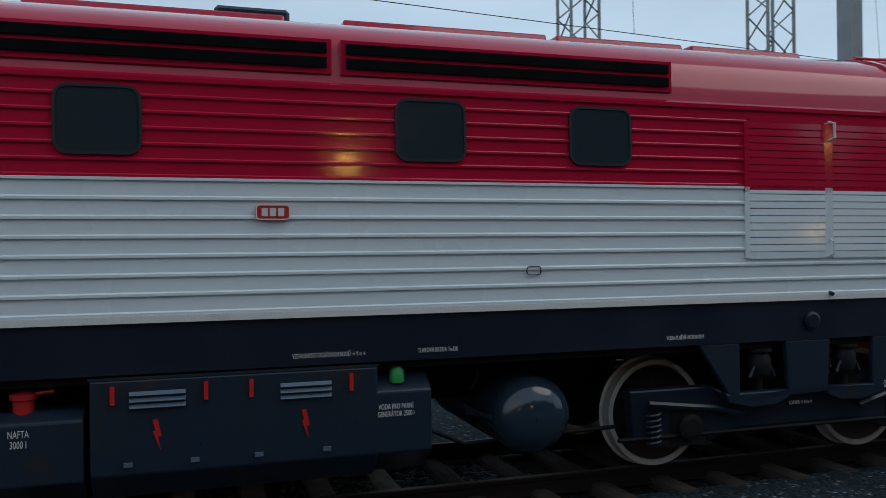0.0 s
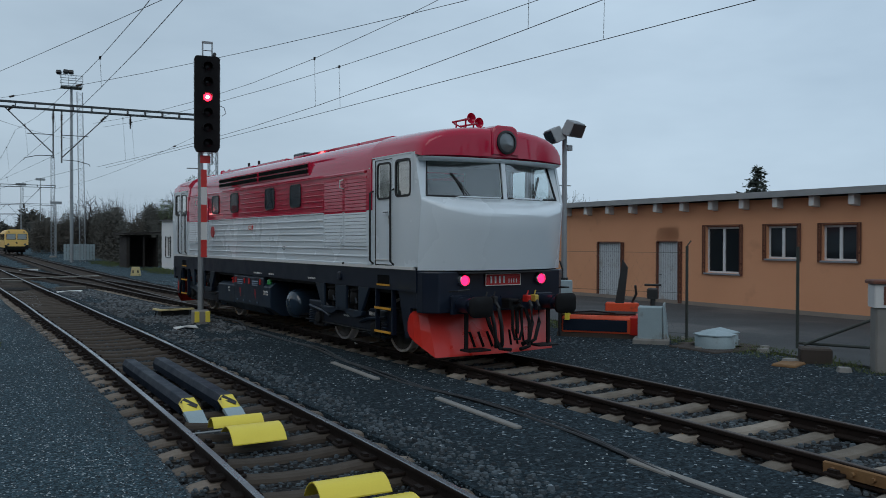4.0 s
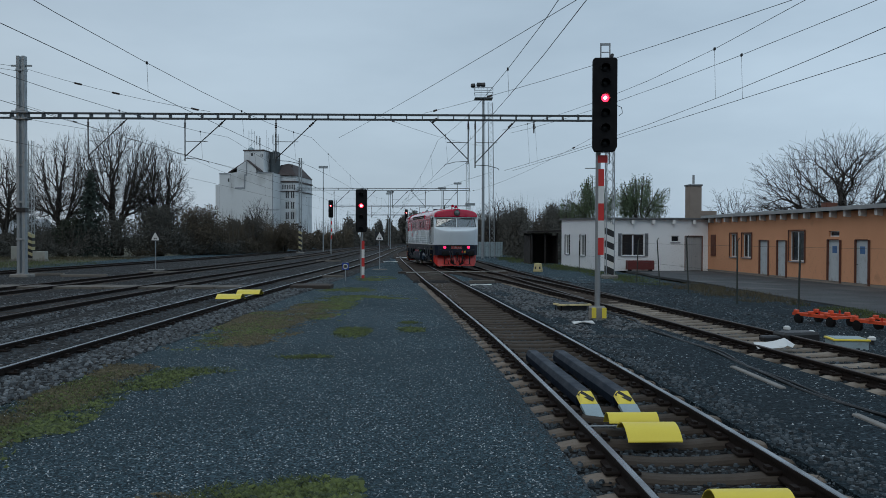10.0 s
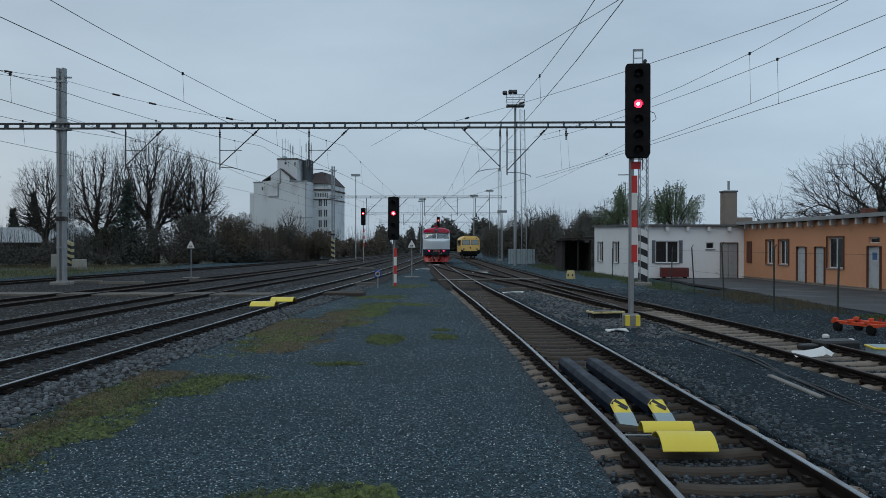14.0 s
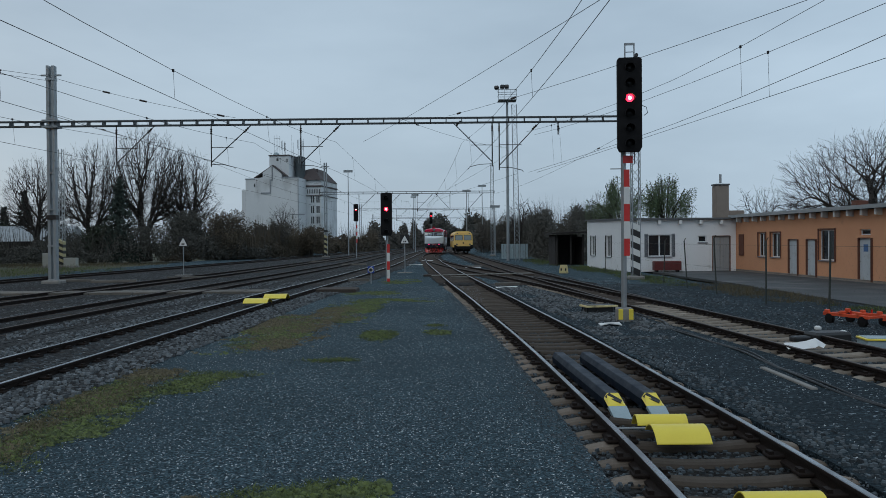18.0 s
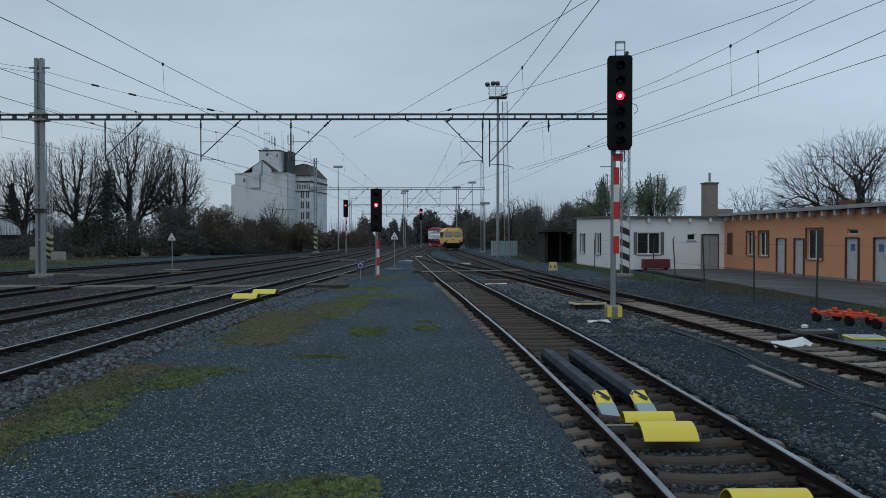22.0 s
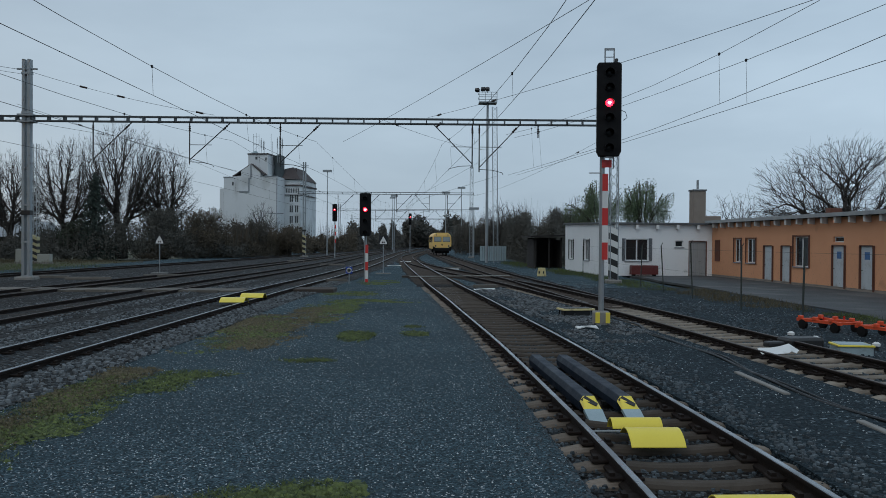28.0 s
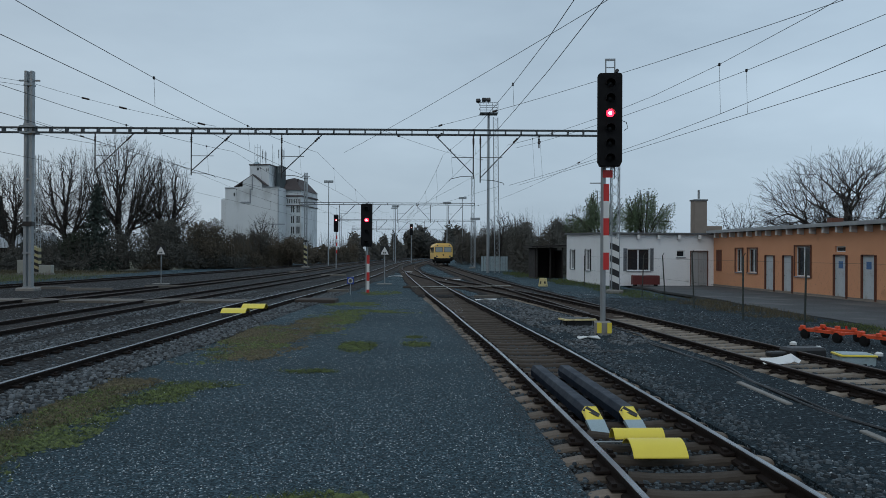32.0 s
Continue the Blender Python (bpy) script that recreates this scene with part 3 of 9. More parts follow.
for side in (-1, 1):
    tag = "side_wall"
    low = [(side * p, z) for p, z in lapped(FLOOR + 0.05, WAIST, 0.136, 0.016, HW)] + [(side * (HW - 0.06), WAIST), (side * (HW - 0.06), FLOOR + 0.05)]
    part(tag, Shape().prism(low, -5.68, 5.68, "y"), M_silver, loco, "light grey ribbed side wall")
    high = [(side * p, z) for p, z in lapped(WAIST + 0.004, EAVE - 0.04, 0.113, 0.014, HW)] + [(side * (HW - 0.06), EAVE - 0.04), (side * (HW - 0.06), WAIST + 0.004)]
    part(tag, Shape().prism(high, -5.68, 5.68, "y"), M_red, loco, "glossy red ribbed side wall")
    part("sole_trim", Shape().box(side * HW - 0.02, side * HW + 0.028, -7.2, 7.2, FLOOR, FLOOR + 0.05), M_white, loco, "pale grey trim strip")
    part("frame_skirt", Shape().box(side * 1.46 - 0.03, side * 1.46 + 0.03, -7.25, 7.25, 1.27, FLOOR), M_navy, loco, "dark blue frame side")
    part("gutter", Shape().cbox(side * HW - 0.02, side * HW + 0.055, -5.5, 5.5, EAVE - 0.04, EAVE + 0.015, 0.02), M_red, loco, "red roof gutter")
part("floor_frame", Shape().box(-1.4, 1.4, -7.2, 7.2, 1.2, FLOOR), M_grime, loco, "black underframe")
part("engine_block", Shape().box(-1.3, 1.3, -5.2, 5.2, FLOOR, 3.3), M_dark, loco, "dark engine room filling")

sec = [(x, z) for x, z in roof_curve()] + [(-1.36, EAVE), (1.36, EAVE)]
part("roof", Shape().prism(sec, -5.62, 5.62, "y"), M_red, loco, "long curved glossy red roof", smooth=50)
for e in (-1, 1):
    part("roof_band", Shape().loft([[(x * 1.012, e * yy, z if z < EAVE + 0.02 else z + 0.018) for x, z in roof_curve()] + [(-1.3, e * yy, EAVE), (1.3, e * yy, EAVE)] for yy in (5.56, 5.72)]), M_red, loco, "riveted red roof joint", smooth=50)
    for side in (-1, 1):
        part("corner_strip", Shape().box(side * HW - 0.03, side * HW + 0.02, min(e * 5.6, e * 5.76), max(e * 5.6, e * 5.76), WAIST, EAVE), M_red, loco, "red corner strip")
        part("corner_strip", Shape().box(side * HW - 0.03, side * HW + 0.018, min(e * 5.6, e * 5.76), max(e * 5.6, e * 5.76), FLOOR + 0.05, WAIST), M_silver, loco)
        rv = Shape()
        for k in range(5):
            rv.lathe([(0.013, 0), (0.009, 0.01)], "x", 6, pose(side * (HW + 0.018), e * 5.68, WAIST + 0.1 + k * 0.16, 0, 0, 0 if side > 0 else 180))
        part("rivets", rv, M_white, loco, "pale rivets on the corner strip")
# roof hatches, fan cowl, pipes
for y0, y1 in ((-5.05, -3.75), (-3.65, -2.3), (-2.2, -0.3), (0.2, 2.2), (2.5, 5.0)):
    part("roof_hatch", Shape().prism([(-0.75, TOP - 0.10), (-0.7, TOP + 0.03), (0.7, TOP + 0.03), (0.75, TOP - 0.10)], y0, y1, "y"), M_red, loco, "raised red roof hatch", bevel=0.02)
part("exhaust", Shape().cbox(-0.28, 0.28, 0.1, 0.75, TOP - 0.02, TOP + 0.2, 0.03), M_navy, loco, "dark exhaust box on the roof")
for y in (3.1, 3.9):
    part("vent_pipe", Shape().tube((-0.3, y, TOP - 0.08), (-0.3, y, TOP + 0.22), 0.035), M_black, loco, "short black roof vent")
# air slits along the roof edge
for side in (-1, 1):
    for y0, y1 in ((-3.0, -0.125), (-0.055, 2.8)):
        fr = part("air_intake", Shape().box(side * 1.44 - 0.07, side * 1.44 + 0.075, y0, y1, 3.47, 3.73), M_red, loco, "red air intake with slit shade laid on as strips")
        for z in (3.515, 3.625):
            # no opening is cut: a dark sheet paints its shade
            part("slit", Shape().box(side * 1.52 - 0.012, side * 1.52 + 0.004, y0 + 0.04, y1 - 0.04, z, z + 0.075), M_dark, fr, "dark sheet standing in for a shaded opening")

# side windows of the engine room
for side in (-1, 1):
    for y in (-2.31, -0.83, 1.585, 3.11):
        w = part("window", ring_frame(0.58, 0.49, 0.1, 0.022, -0.02, 0.024), M_rubber, loco, "dark window in a black rubber frame", at=pose(side * HW, y, 3.07, 0, 0, 0 if side > 0 else 180))
        part("pane", Shape().prism(rounded(0.55, 0.46, 0.085), 0.008, 0.016, "x"), M_dark_glass, w, "dark glass")
# louvred grilles at the rear
for side in (-1, 1):
    for end in (-1, 1):
        for a, b in ((3.78, 4.60), (4.69, 5.56)):
            ya, yb = sorted((end * a, end * b))
            for z0, z1, mt, lb in ((2.09, WAIST, M_silver, "grey louvred grille"), (WAIST + 0.003, 3.25, M_red, "red louvred grille")):
                fr = Shape()
                for c0, c1, h0, h1 in ((ya - 0.05, ya, z0 - 0.05, z1), (yb, yb + 0.05, z0 - 0.05, z1), (ya, yb, z0 - 0.05, z0), (ya, yb, z1, z1 + 0.03) if mt is M_red else (ya, yb, z0 - 0.06, z0 - 0.05)):
                    fr.box(min(side * 1.47, side * 1.522), max(side * 1.47, side * 1.522), c0, c1, h0, h1)
                g = part("grille", fr, mt, loco, lb)
                # black sheet gives the gaps between the slats their shade
                part("grille_back", Shape().box(min(side * 1.47, side * 1.505), max(side * 1.47, side * 1.505), ya, yb, z0, z1), M_dark, g, "black sheet standing in for shade between the slats")
                n = round((z1 - z0) / 0.0655)
                pitch = (z1 - z0) / n
                for k in range(n):
                    z = z0 + k * pitch + 0.004
                    part("louvre", Shape().prism([(side * 1.505, z), (side * 1.523, z), (side * 1.524, z + 0.006), (side * 1.520, z + pitch - 0.005), (side * 1.505, z + pitch - 0.005)], ya, yb, "y"), mt, g)
        ym = end * 4.645
        part("grab_handle", Shape().pipe([(side * 1.53, ym, 3.27), (side * 1.6, ym, 3.25), (side * 1.6, ym, 3.12), (side * 1.53, ym, 3.1)], 0.014), M_white, loco, "white grab handle")
        part("grab_handle", Shape().pipe([(side * 1.53, ym, 2.2), (side * 1.58, ym, 2.18), (side * 1.58, ym, 2.07), (side * 1.53, ym, 2.05)], 0.012), M_silver, loco, "grey latch handle")
# emblem plates
for y, rx in ((0.395, 0), ):
    pl = part("emblem_plate", Shape().prism(rounded(0.25, 0.115, 0.03), -0.03, 0.0, "x"), M_plate, loco, "small red enamel plate", at=pose(-HW, y, 2.43))
    part("emblem_border", ring_frame(0.25, 0.115, 0.03, 0.009, -0.034, -0.028), M_white, pl)
    part("emblem_bars", bars([0.045, 0.045, 0.045], 0.06, 0.014), M_white, pl, "white bars", at=pose(-0.031, 0, 0, 0, 0, -90))
dk = part("roundel", Shape().lathe([(0.15, 0), (0.15, 0.02), (0.13, 0.024)], "x", 20, pose(0, 0, 0, 0, 0, 180)), M_plate, loco, "round red badge", at=pose(-HW - 0.005, 3.35, 2.35))
part("filler_flap", ring_frame(0.13, 0.075, 0.03, 0.006, -0.004, 0.006), M_rubber, loco, "small filler flap outline", at=pose(-HW - 0.016, -1.69, 1.965))
part("drain_stub", Shape().tube((-1.5, -4.65, 1.71), (-1.55, -4.65, 1.70), 0.02), M_black, loco, "black drain stub")
part("hatch_disc", Shape().lathe([(0.085, 0), (0.085, 0.03), (0.06, 0.04)], "x", 16, pose(0, 0, 0, 0, 0, 180)), M_navy, loco, "round cover on the frame", at=pose(-1.49, -4.45, 1.45))


# ---- cabs ----
def cab(sign):
    """One end of the locomotive; drawn for the end at -y, the other is turned round."""
    turn = pose(0, 0, 0) if sign < 0 else pose(0, 0, 0, 0, 0, 180)
    P = lambda name, sh, mt, label="", **k: part(name, sh, mt, loco, label, at=turn, **k)
    # side walls with door and window openings
    for sd in (-1, 1):
        def slab(y0, y1, z0, z1, t=0.05, out=0.0):
            return Shape().box(min(sd * (HW - t), sd * (HW + out)), max(sd * (HW - t), sd * (HW + out)), -y1, -y0, z0, z1)
        for y0, y1, z0, z1 in ((5.76, 5.85, FLOOR + 0.05, 3.55), (5.85, 6.47, 3.53, 3.58), (6.47, 6.58, FLOOR + 0.05, 3.58), (6.58, 7.2, FLOOR + 0.05, 2.87), (6.58, 7.2, 3.48, 3.58), (7.08, 7.2, 2.87, 3.48)):
            P("cab_wall", Shape().box(min(sd * (HW - 0.05), sd * HW), max(sd * (HW - 0.05), sd * HW), -y1, -y0, z0, z1), M_silver, "smooth light grey cab side")
        # leading edge up to the windscreen pillar
        wall = Shape().prism([(-7.2, FLOOR + 0.05), (-7.31, FLOOR + 0.05), (-7.42, 2.79), (-7.2, 2.87)], min(sd * (HW - 0.05), sd * HW), max(sd * (HW - 0.05), sd * HW), "x")
        wall.prism([(-7.17, 2.85), (-7.42, 2.79), (-7.21, 3.58), (-7.15, 3.58)], min(sd * (HW - 0.05), sd * HW), max(sd * (HW - 0.05), sd * HW), "x")
        P("cab_wall", wall, M_silver, "smooth light grey cab side")
        dr = P("cab_door", slab(5.87, 6.45, 1.72, 2.86, 0.05, -0.012), M_silver, "light grey cab door")
        for ya, yb, za in ((-5.95, -5.87, 2.86), (-6.45, -6.39, 2.86), (-6.39, -5.95, 3.46)):
            part("door_rail", Shape().box(min(sd * 1.45, sd * 1.488), max(sd * 1.45, sd * 1.488), ya, yb, za, 3.52), M_silver, dr)
        part("door_seal", Shape().box(min(sd * 1.47, sd * 1.495), max(sd * 1.47, sd * 1.495), -5.872, -5.85, 1.7, 3.54).box(min(sd * 1.47, sd * 1.495), max(sd * 1.47, sd * 1.495), -6.472, -6.45, 1.7, 3.54).box(min(sd * 1.47, sd * 1.495), max(sd * 1.47, sd * 1.495), -6.45, -5.872, 3.52, 3.54), M_rubber, dr)
        wf = part("window_frame", ring_frame(0.5, 0.64, 0.09, 0.03, 0.0, 0.03), M_rubber, dr, "black rubber window seal", at=pose(sd * 1.475, -6.17, 3.16, 0, 0, 0 if sd > 0 else 180))
        part("pane", Shape().prism(rounded(0.46, 0.6, 0.07), 0.01, 0.015, "x"), M_glass, wf, "cab door glass")
        part("door_handle", Shape().tube((sd * 1.48, -6.3, 2.62), (sd * 1.54, -6.3, 2.62), 0.012).tube((sd * 1.535, -6.22, 2.62), (sd * 1.535, -6.36, 2.615), 0.013).box(min(sd * 1.48, sd * 1.494), max(sd * 1.48, sd * 1.494), -6.34, -6.31, 2.42, 2.56), M_chrome, dr, "chrome door handle")
        part("kick_strip", Shape().box(min(sd * 1.48, sd * 1.5), max(sd * 1.48, sd * 1.5), -6.44, -5.88, 1.79, 1.81), M_white, dr)
        wf = P("side_window", ring_frame(0.53, 0.64, 0.1, 0.04, -0.02, 0.006), M_rubber, "cab side window in a black seal", )
        wf.matrix_basis = turn @ pose(sd * HW, -6.83, 3.175, 0, 0, 0 if sd > 0 else 180)
        part("pane", Shape().prism(rounded(0.47, 0.58, 0.07), -0.03, -0.024, "x"), M_glass, wf, "cab side glass")
        for y in (-5.8, -6.53):
            P("handrail", Shape().pipe([(sd * 1.5, y, 3.0), (sd * 1.57, y, 2.97), (sd * 1.57, y, 1.78), (sd * 1.5, y, 1.72)], 0.019), M_rubber, "black cab handrail")
        P("cab_roof_trim", Shape().box(min(sd * 1.48, sd * 1.508), max(sd * 1.48, sd * 1.508), -7.14, -5.76, 3.565, 3.585), M_silver, "grey strip under the cab roof")
    # front: a nose that juts out at the hip and falls back below
    base = [(1.5, -7.31, FLOOR), (1.2, -7.52, FLOOR), (0.7, -7.72, FLOOR), (0, -7.80, FLOOR), (-0.7, -7.72, FLOOR), (-1.2, -7.52, FLOOR), (-1.5, -7.31, FLOOR)]
    mid = [(1.5, -7.37, 2.35), (1.22, -7.65, 2.3), (0.72, -7.87, 2.28), (0, -7.96, 2.27), (-0.72, -7.87, 2.28), (-1.22, -7.65, 2.3), (-1.5, -7.37, 2.35)]
    hip = [(1.5, -7.40, 2.78), (1.21, -7.70, 2.62), (0.72, -7.93, 2.52), (0, -8.02, 2.51), (-0.72, -7.93, 2.52), (-1.21, -7.70, 2.62), (-1.5, -7.40, 2.78)]
    hip1 = [(1.49, -7.405, 2.81), (1.2, -7.695, 2.67), (0.71, -7.93, 2.575), (0, -8.015, 2.565), (-0.71, -7.93, 2.575), (-1.2, -7.695, 2.67), (-1.49, -7.405, 2.81)]
    hip2 = [(1.47, -7.41, 2.82), (1.17, -7.65, 2.72), (0.7, -7.86, 2.645), (0, -7.95, 2.635), (-0.7, -7.86, 2.645), (-1.17, -7.65, 2.72), (-1.47, -7.41, 2.82)]
    sill = [(1.44, -7.37, 2.85), (1.14, -7.48, 2.84), (0.7, -7.58, 2.83), (0, -7.68, 2.83), (-0.7, -7.58, 2.83), (-1.14, -7.48, 2.84), (-1.44, -7.37, 2.85)]
    inner = [(x * 0.97, y + 0.09, z) for x, y, z in sill]
    P("nose", Shape().loft([base, mid, hip, hip1, hip2, sill, inner], closed=False), M_silver, "light grey jutting nose panel", smooth=40)
    # windscreen: two panes, pillars and rubber
    for sd in (-1, 1):
        lo_o, lo_i = Vector((sd * 1.37, -7.375, 2.855)), Vector((sd * 0.05, -7.665, 2.84))
        hi_o, hi_i = Vector((sd * 1.27, -7.21, 3.49)), Vector((sd * 0.05, -7.57, 3.49))
        P("pillar", Shape().add([lo_o, (sd * 1.5, -7.42, 2.79), (sd * 1.5, -7.2, 3.56), hi_o, lo_o + Vector((0, 0.07, 0)), (sd * 1.45, -7.32, 2.8), (sd * 1.45, -7.12, 3.56), hi_o + Vector((0, 0.07, 0))],
                                [(0, 1, 2, 3), (4, 7, 6, 5), (0, 3, 7, 4), (1, 5, 6, 2), (0, 4, 5, 1), (3, 2, 6, 7)]), M_silver, "grey windscreen pillar")
        wsn = P("windscreen", Shape().pipe([lo_o, lo_i, hi_i, hi_o, lo_o], 0.022, 6), M_rubber, "windscreen in black rubber")
        n = (lo_i - lo_o).cross(hi_o - lo_o).normalized() * 0.004
        part("pane", Shape().add([lo_o, lo_i, hi_i, hi_o, lo_o + n, lo_i + n, hi_i + n, hi_o + n], [(0, 1, 2, 3), (4, 7, 6, 5), (0, 4, 5, 1), (1, 5, 6, 2), (2, 6, 7, 3), (3, 7, 4, 0)]), M_glass, wsn, "windscreen glass")
        a, b = lo_o.lerp(lo_i, 0.52) + Vector((0, -0.05, 0.0)), lo_o.lerp(lo_i, 0.30).lerp(hi_o.lerp(hi_i, 0.30), 0.62) + Vector((0, -0.035, 0))
        wp = P("wiper", Shape().tube(a, b, 0.011).tube(a + Vector((0.03, -0.005, 0.02)), b + Vector((0.03, 0.005, 0.0)), 0.007), M_black, "black windscreen wiper")
        P("nose_rail", Shape().pipe([lo_o.lerp(lo_i, 0.35) + Vector((0, 0, -0.03)), lo_o.lerp(lo_i, 0.38) + Vector((0, -0.12, 0.0)), lo_o.lerp(lo_i, 0.92) + Vector((0, -0.12, 0.0)), lo_o.lerp(lo_i, 0.95) + Vector((0, 0, -0.03))], 0.012), M_silver, "grey rail under the windscreen")
    P("centre_post", Shape().add([(0.04, -7.69, 2.83), (-0.04, -7.69, 2.83), (-0.04, -7.6, 3.52), (0.04, -7.6, 3.52), (0.03, -7.6, 2.83), (-0.03, -7.6, 2.83), (-0.03, -7.52, 3.52), (0.03, -7.52, 3.52)], [(0, 1, 2, 3), (4, 7, 6, 5), (0, 3, 7, 4), (1, 5, 6, 2), (0, 4, 5, 1), (3, 2, 6, 7)]), M_silver, "grey post between the windscreens")
    # roof cap with its overhanging visor
    def cap(y, hw, eave, top, flat):
        return [(x, y + flat * (x / hw) ** 2, z) for x, z in roof_curve(14, hw, eave, top)] + [(-hw + 0.12, y + flat, eave), (0.0, y, eave), (hw - 0.12, y + flat, eave)]
    P("cab_roof", Shape().loft([cap(-5.7, 1.5, 3.56, TOP + 0.0, 0), cap(-6.6, 1.5, 3.56, TOP - 0.02, 0), cap(-7.2, 1.5, 3.55, TOP - 0.04, 0.06), cap(-7.45, 1.49, 3.52, TOP - 0.06, 0.14), cap(-7.59, 1.48, 3.50, TOP - 0.09, 0.22), cap(-7.65, 1.47, 3.50, TOP - 0.14, 0.25), cap(-7.67, 1.46, 3.50, TOP - 0.22, 0.26), cap(-7.665, 1.46, 3.50, 3.53, 0.26)]), M_red, "glossy red cab roof with a deep visor", smooth=40)
    rim = [(1.47, -7.14), (1.46, -7.40), (1.2, -7.485), (0.7, -7.60), (0.0, -7.655)]
    rim += [(-x, y) for x, y in reversed(rim[:-1])]
    screen = [(1.38, -7.10), (1.30, -7.20), (1.08, -7.27), (0.65, -7.40), (0.0, -7.56)]
    screen += [(-x, y) for x, y in reversed(screen[:-1])]
    blend = lambda q, z: [(a[0] + (b[0] - a[0]) * q, a[1] + (b[1] - a[1]) * q, z) for a, b in zip(rim, screen)]
    P("visor_soffit", Shape().loft([blend(0.0, 3.496), blend(0.08, 3.462), blend(0.45, 3.43), blend(0.85, 3.435), blend(1.05, 3.47)], closed=False), M_silver, "grey rounded underside of the visor", smooth=50)
    hood = lambda y, w, z0, z1: [(w, y, z0), (w, y, z1 - 0.12), (w - 0.04, y, z1 - 0.04), (w - 0.12, y, z1), (-w + 0.12, y, z1), (-w + 0.04, y, z1 - 0.04), (-w, y, z1 - 0.12), (-w, y, z0)]
    P("headlight_hood", Shape().loft([hood(-6.75, 0.3, 3.6, TOP - 0.02), hood(-7.2, 0.29, 3.6, TOP - 0.025), hood(-7.67, 0.275, 3.56, TOP - 0.035), hood(-7.69, 0.255, 3.575, TOP - 0.055)]), M_red, "red hood round the headlight", smooth=35)
    hl = P("headlight", Shape().lathe([(0.16, -6.9), (0.2, -7.2), (0.22, -7.5), (0.228, -7.69), (0.2, -7.70)], "y", 24, pose(0, 0, 3.77)), M_red, "red headlight housing", smooth=50)
    part("bezel", Shape().lathe([(0.2, -7.69), (0.2, -7.73), (0.165, -7.74), (0.16, -7.71)], "y", 24, pose(0, 0, 3.775)), M_black, hl, "black headlight rim", smooth=40)
    part("lens", Shape().lathe([(0.16, -7.715), (0.11, -7.73), (0.0, -7.735)], "y", 24, pose(0, 0, 3.775)), M_lens, hl, "clear headlight lens", smooth=60)
    for x, yo, zo in ((-0.14, 0.0, 0.05), (0.1, 0.1, 0.0)):
        hn = P("air_horn", Shape().lathe([(0.025, -6.3), (0.018, -6.34), (0.018, -6.6), (0.026, -6.75), (0.045, -6.83), (0.095, -6.88), (0.09, -6.885), (0.02, -6.8)], "y", 16, pose(x, yo, TOP + 0.13 + zo)), M_red, "red trumpet horn on the roof", smooth=50)
        part("bracket", Shape().tube((x, -6.4 + yo, TOP - 0.1), (x, -6.4 + yo, TOP + 0.13 + zo), 0.016).tube((x, -6.7 + yo, TOP - 0.1), (x, -6.7 + yo, TOP + 0.12 + zo), 0.016), M_red, hn)
    P("horn_pipe", Shape().tube((-0.14, -6.33, TOP + 0.15), (0.1, -6.23, TOP + 0.11), 0.014), M_red, "red air pipe of the horns")
    # cab lining seen through the glass
    P("cab_back", Shape().box(-1.4, -0.45, -5.86, -5.8, FLOOR, 3.5).box(0.45, 1.4, -5.86, -5.8, FLOOR, 3.5).box(-0.45, 0.45, -5.86, -5.8, FLOOR, 2.75).box(-0.45, 0.45, -5.86, -5.8, 3.4, 3.5), M_interior, "grey-green cab back wall")
    P("cab_ceiling", Shape().box(-1.4, 1.4, -7.2, -5.86, 3.5, 3.53), M_interior, "pale cab ceiling")
    P("cab_floor", Shape().box(-1.42, 1.42, -7.3, -5.86, FLOOR + 0.02, FLOOR + 0.06), M_interior, "pale cab floor")
    P("control_desk", Shape().prism([(-7.35, 1.7), (-7.45, 2.78), (-7.1, 2.80), (-6.95, 2.6), (-6.95, 1.7)], -1.3, 1.3, "x"), M_interior, "grey-green control desk")
    P("drivers_seat", Shape().cbox(0.5, 0.95, -6.7, -6.25, 2.1, 2.25, 0.04).cbox(0.5, 0.95, -6.3, -6.2, 2.25, 2.9, 0.04).tube((0.72, -6.5, FLOOR), (0.72, -6.5, 2.1), 0.05), M_black, "black driver's seat")
    # buffer beam, lights, plate
    beam = [(1.47, -7.22), (1.47, -7.42), (1.27, -7.6), (-1.27, -7.6), (-1.47, -7.42), (-1.47, -7.22)]
    P("buffer_beam", Shape().prism([(x, y) for x, y in beam], 0.92, FLOOR - 0.02, "z"), M_navy, "dark blue buffer beam", bevel=0.02)
    for sd in (-1, 1):
        P("beam_skirt", Shape().prism([(-7.4, 1.28), (-7.4, 1.0), (-7.0, 0.98), (-6.98, 0.45), (-6.84, 0.45), (-6.6, 1.28)], min(sd * 1.4, sd * 1.45), max(sd * 1.4, sd * 1.45), "x"), M_navy, "dark blue frame corner plate")
    P("front_step", Shape().box(-0.9, 0.9, -7.8, -7.55, FLOOR - 0.05, FLOOR - 0.025), M_black, "black ledge above the lamps")
    for sd in (-1, 1):
        lm = P("tail_lamp", Shape().lathe([(0.105, -7.6), (0.105, -7.66), (0.088, -7.67), (0.085, -7.62)], "y", 20, pose(sd * 0.805, 0, 1.475)), M_chrome, "round tail lamp in a metal ring", smooth=40)
        part("lens", Shape().lathe([(0.088, -7.635), (0.05, -7.652), (0.0, -7.655)], "y", 20, pose(sd * 0.805, 0, 1.475)), M_tail if sign < 0 else M_lens, lm, "glowing red lens" if sign < 0 else "unlit clear lens", smooth=60)
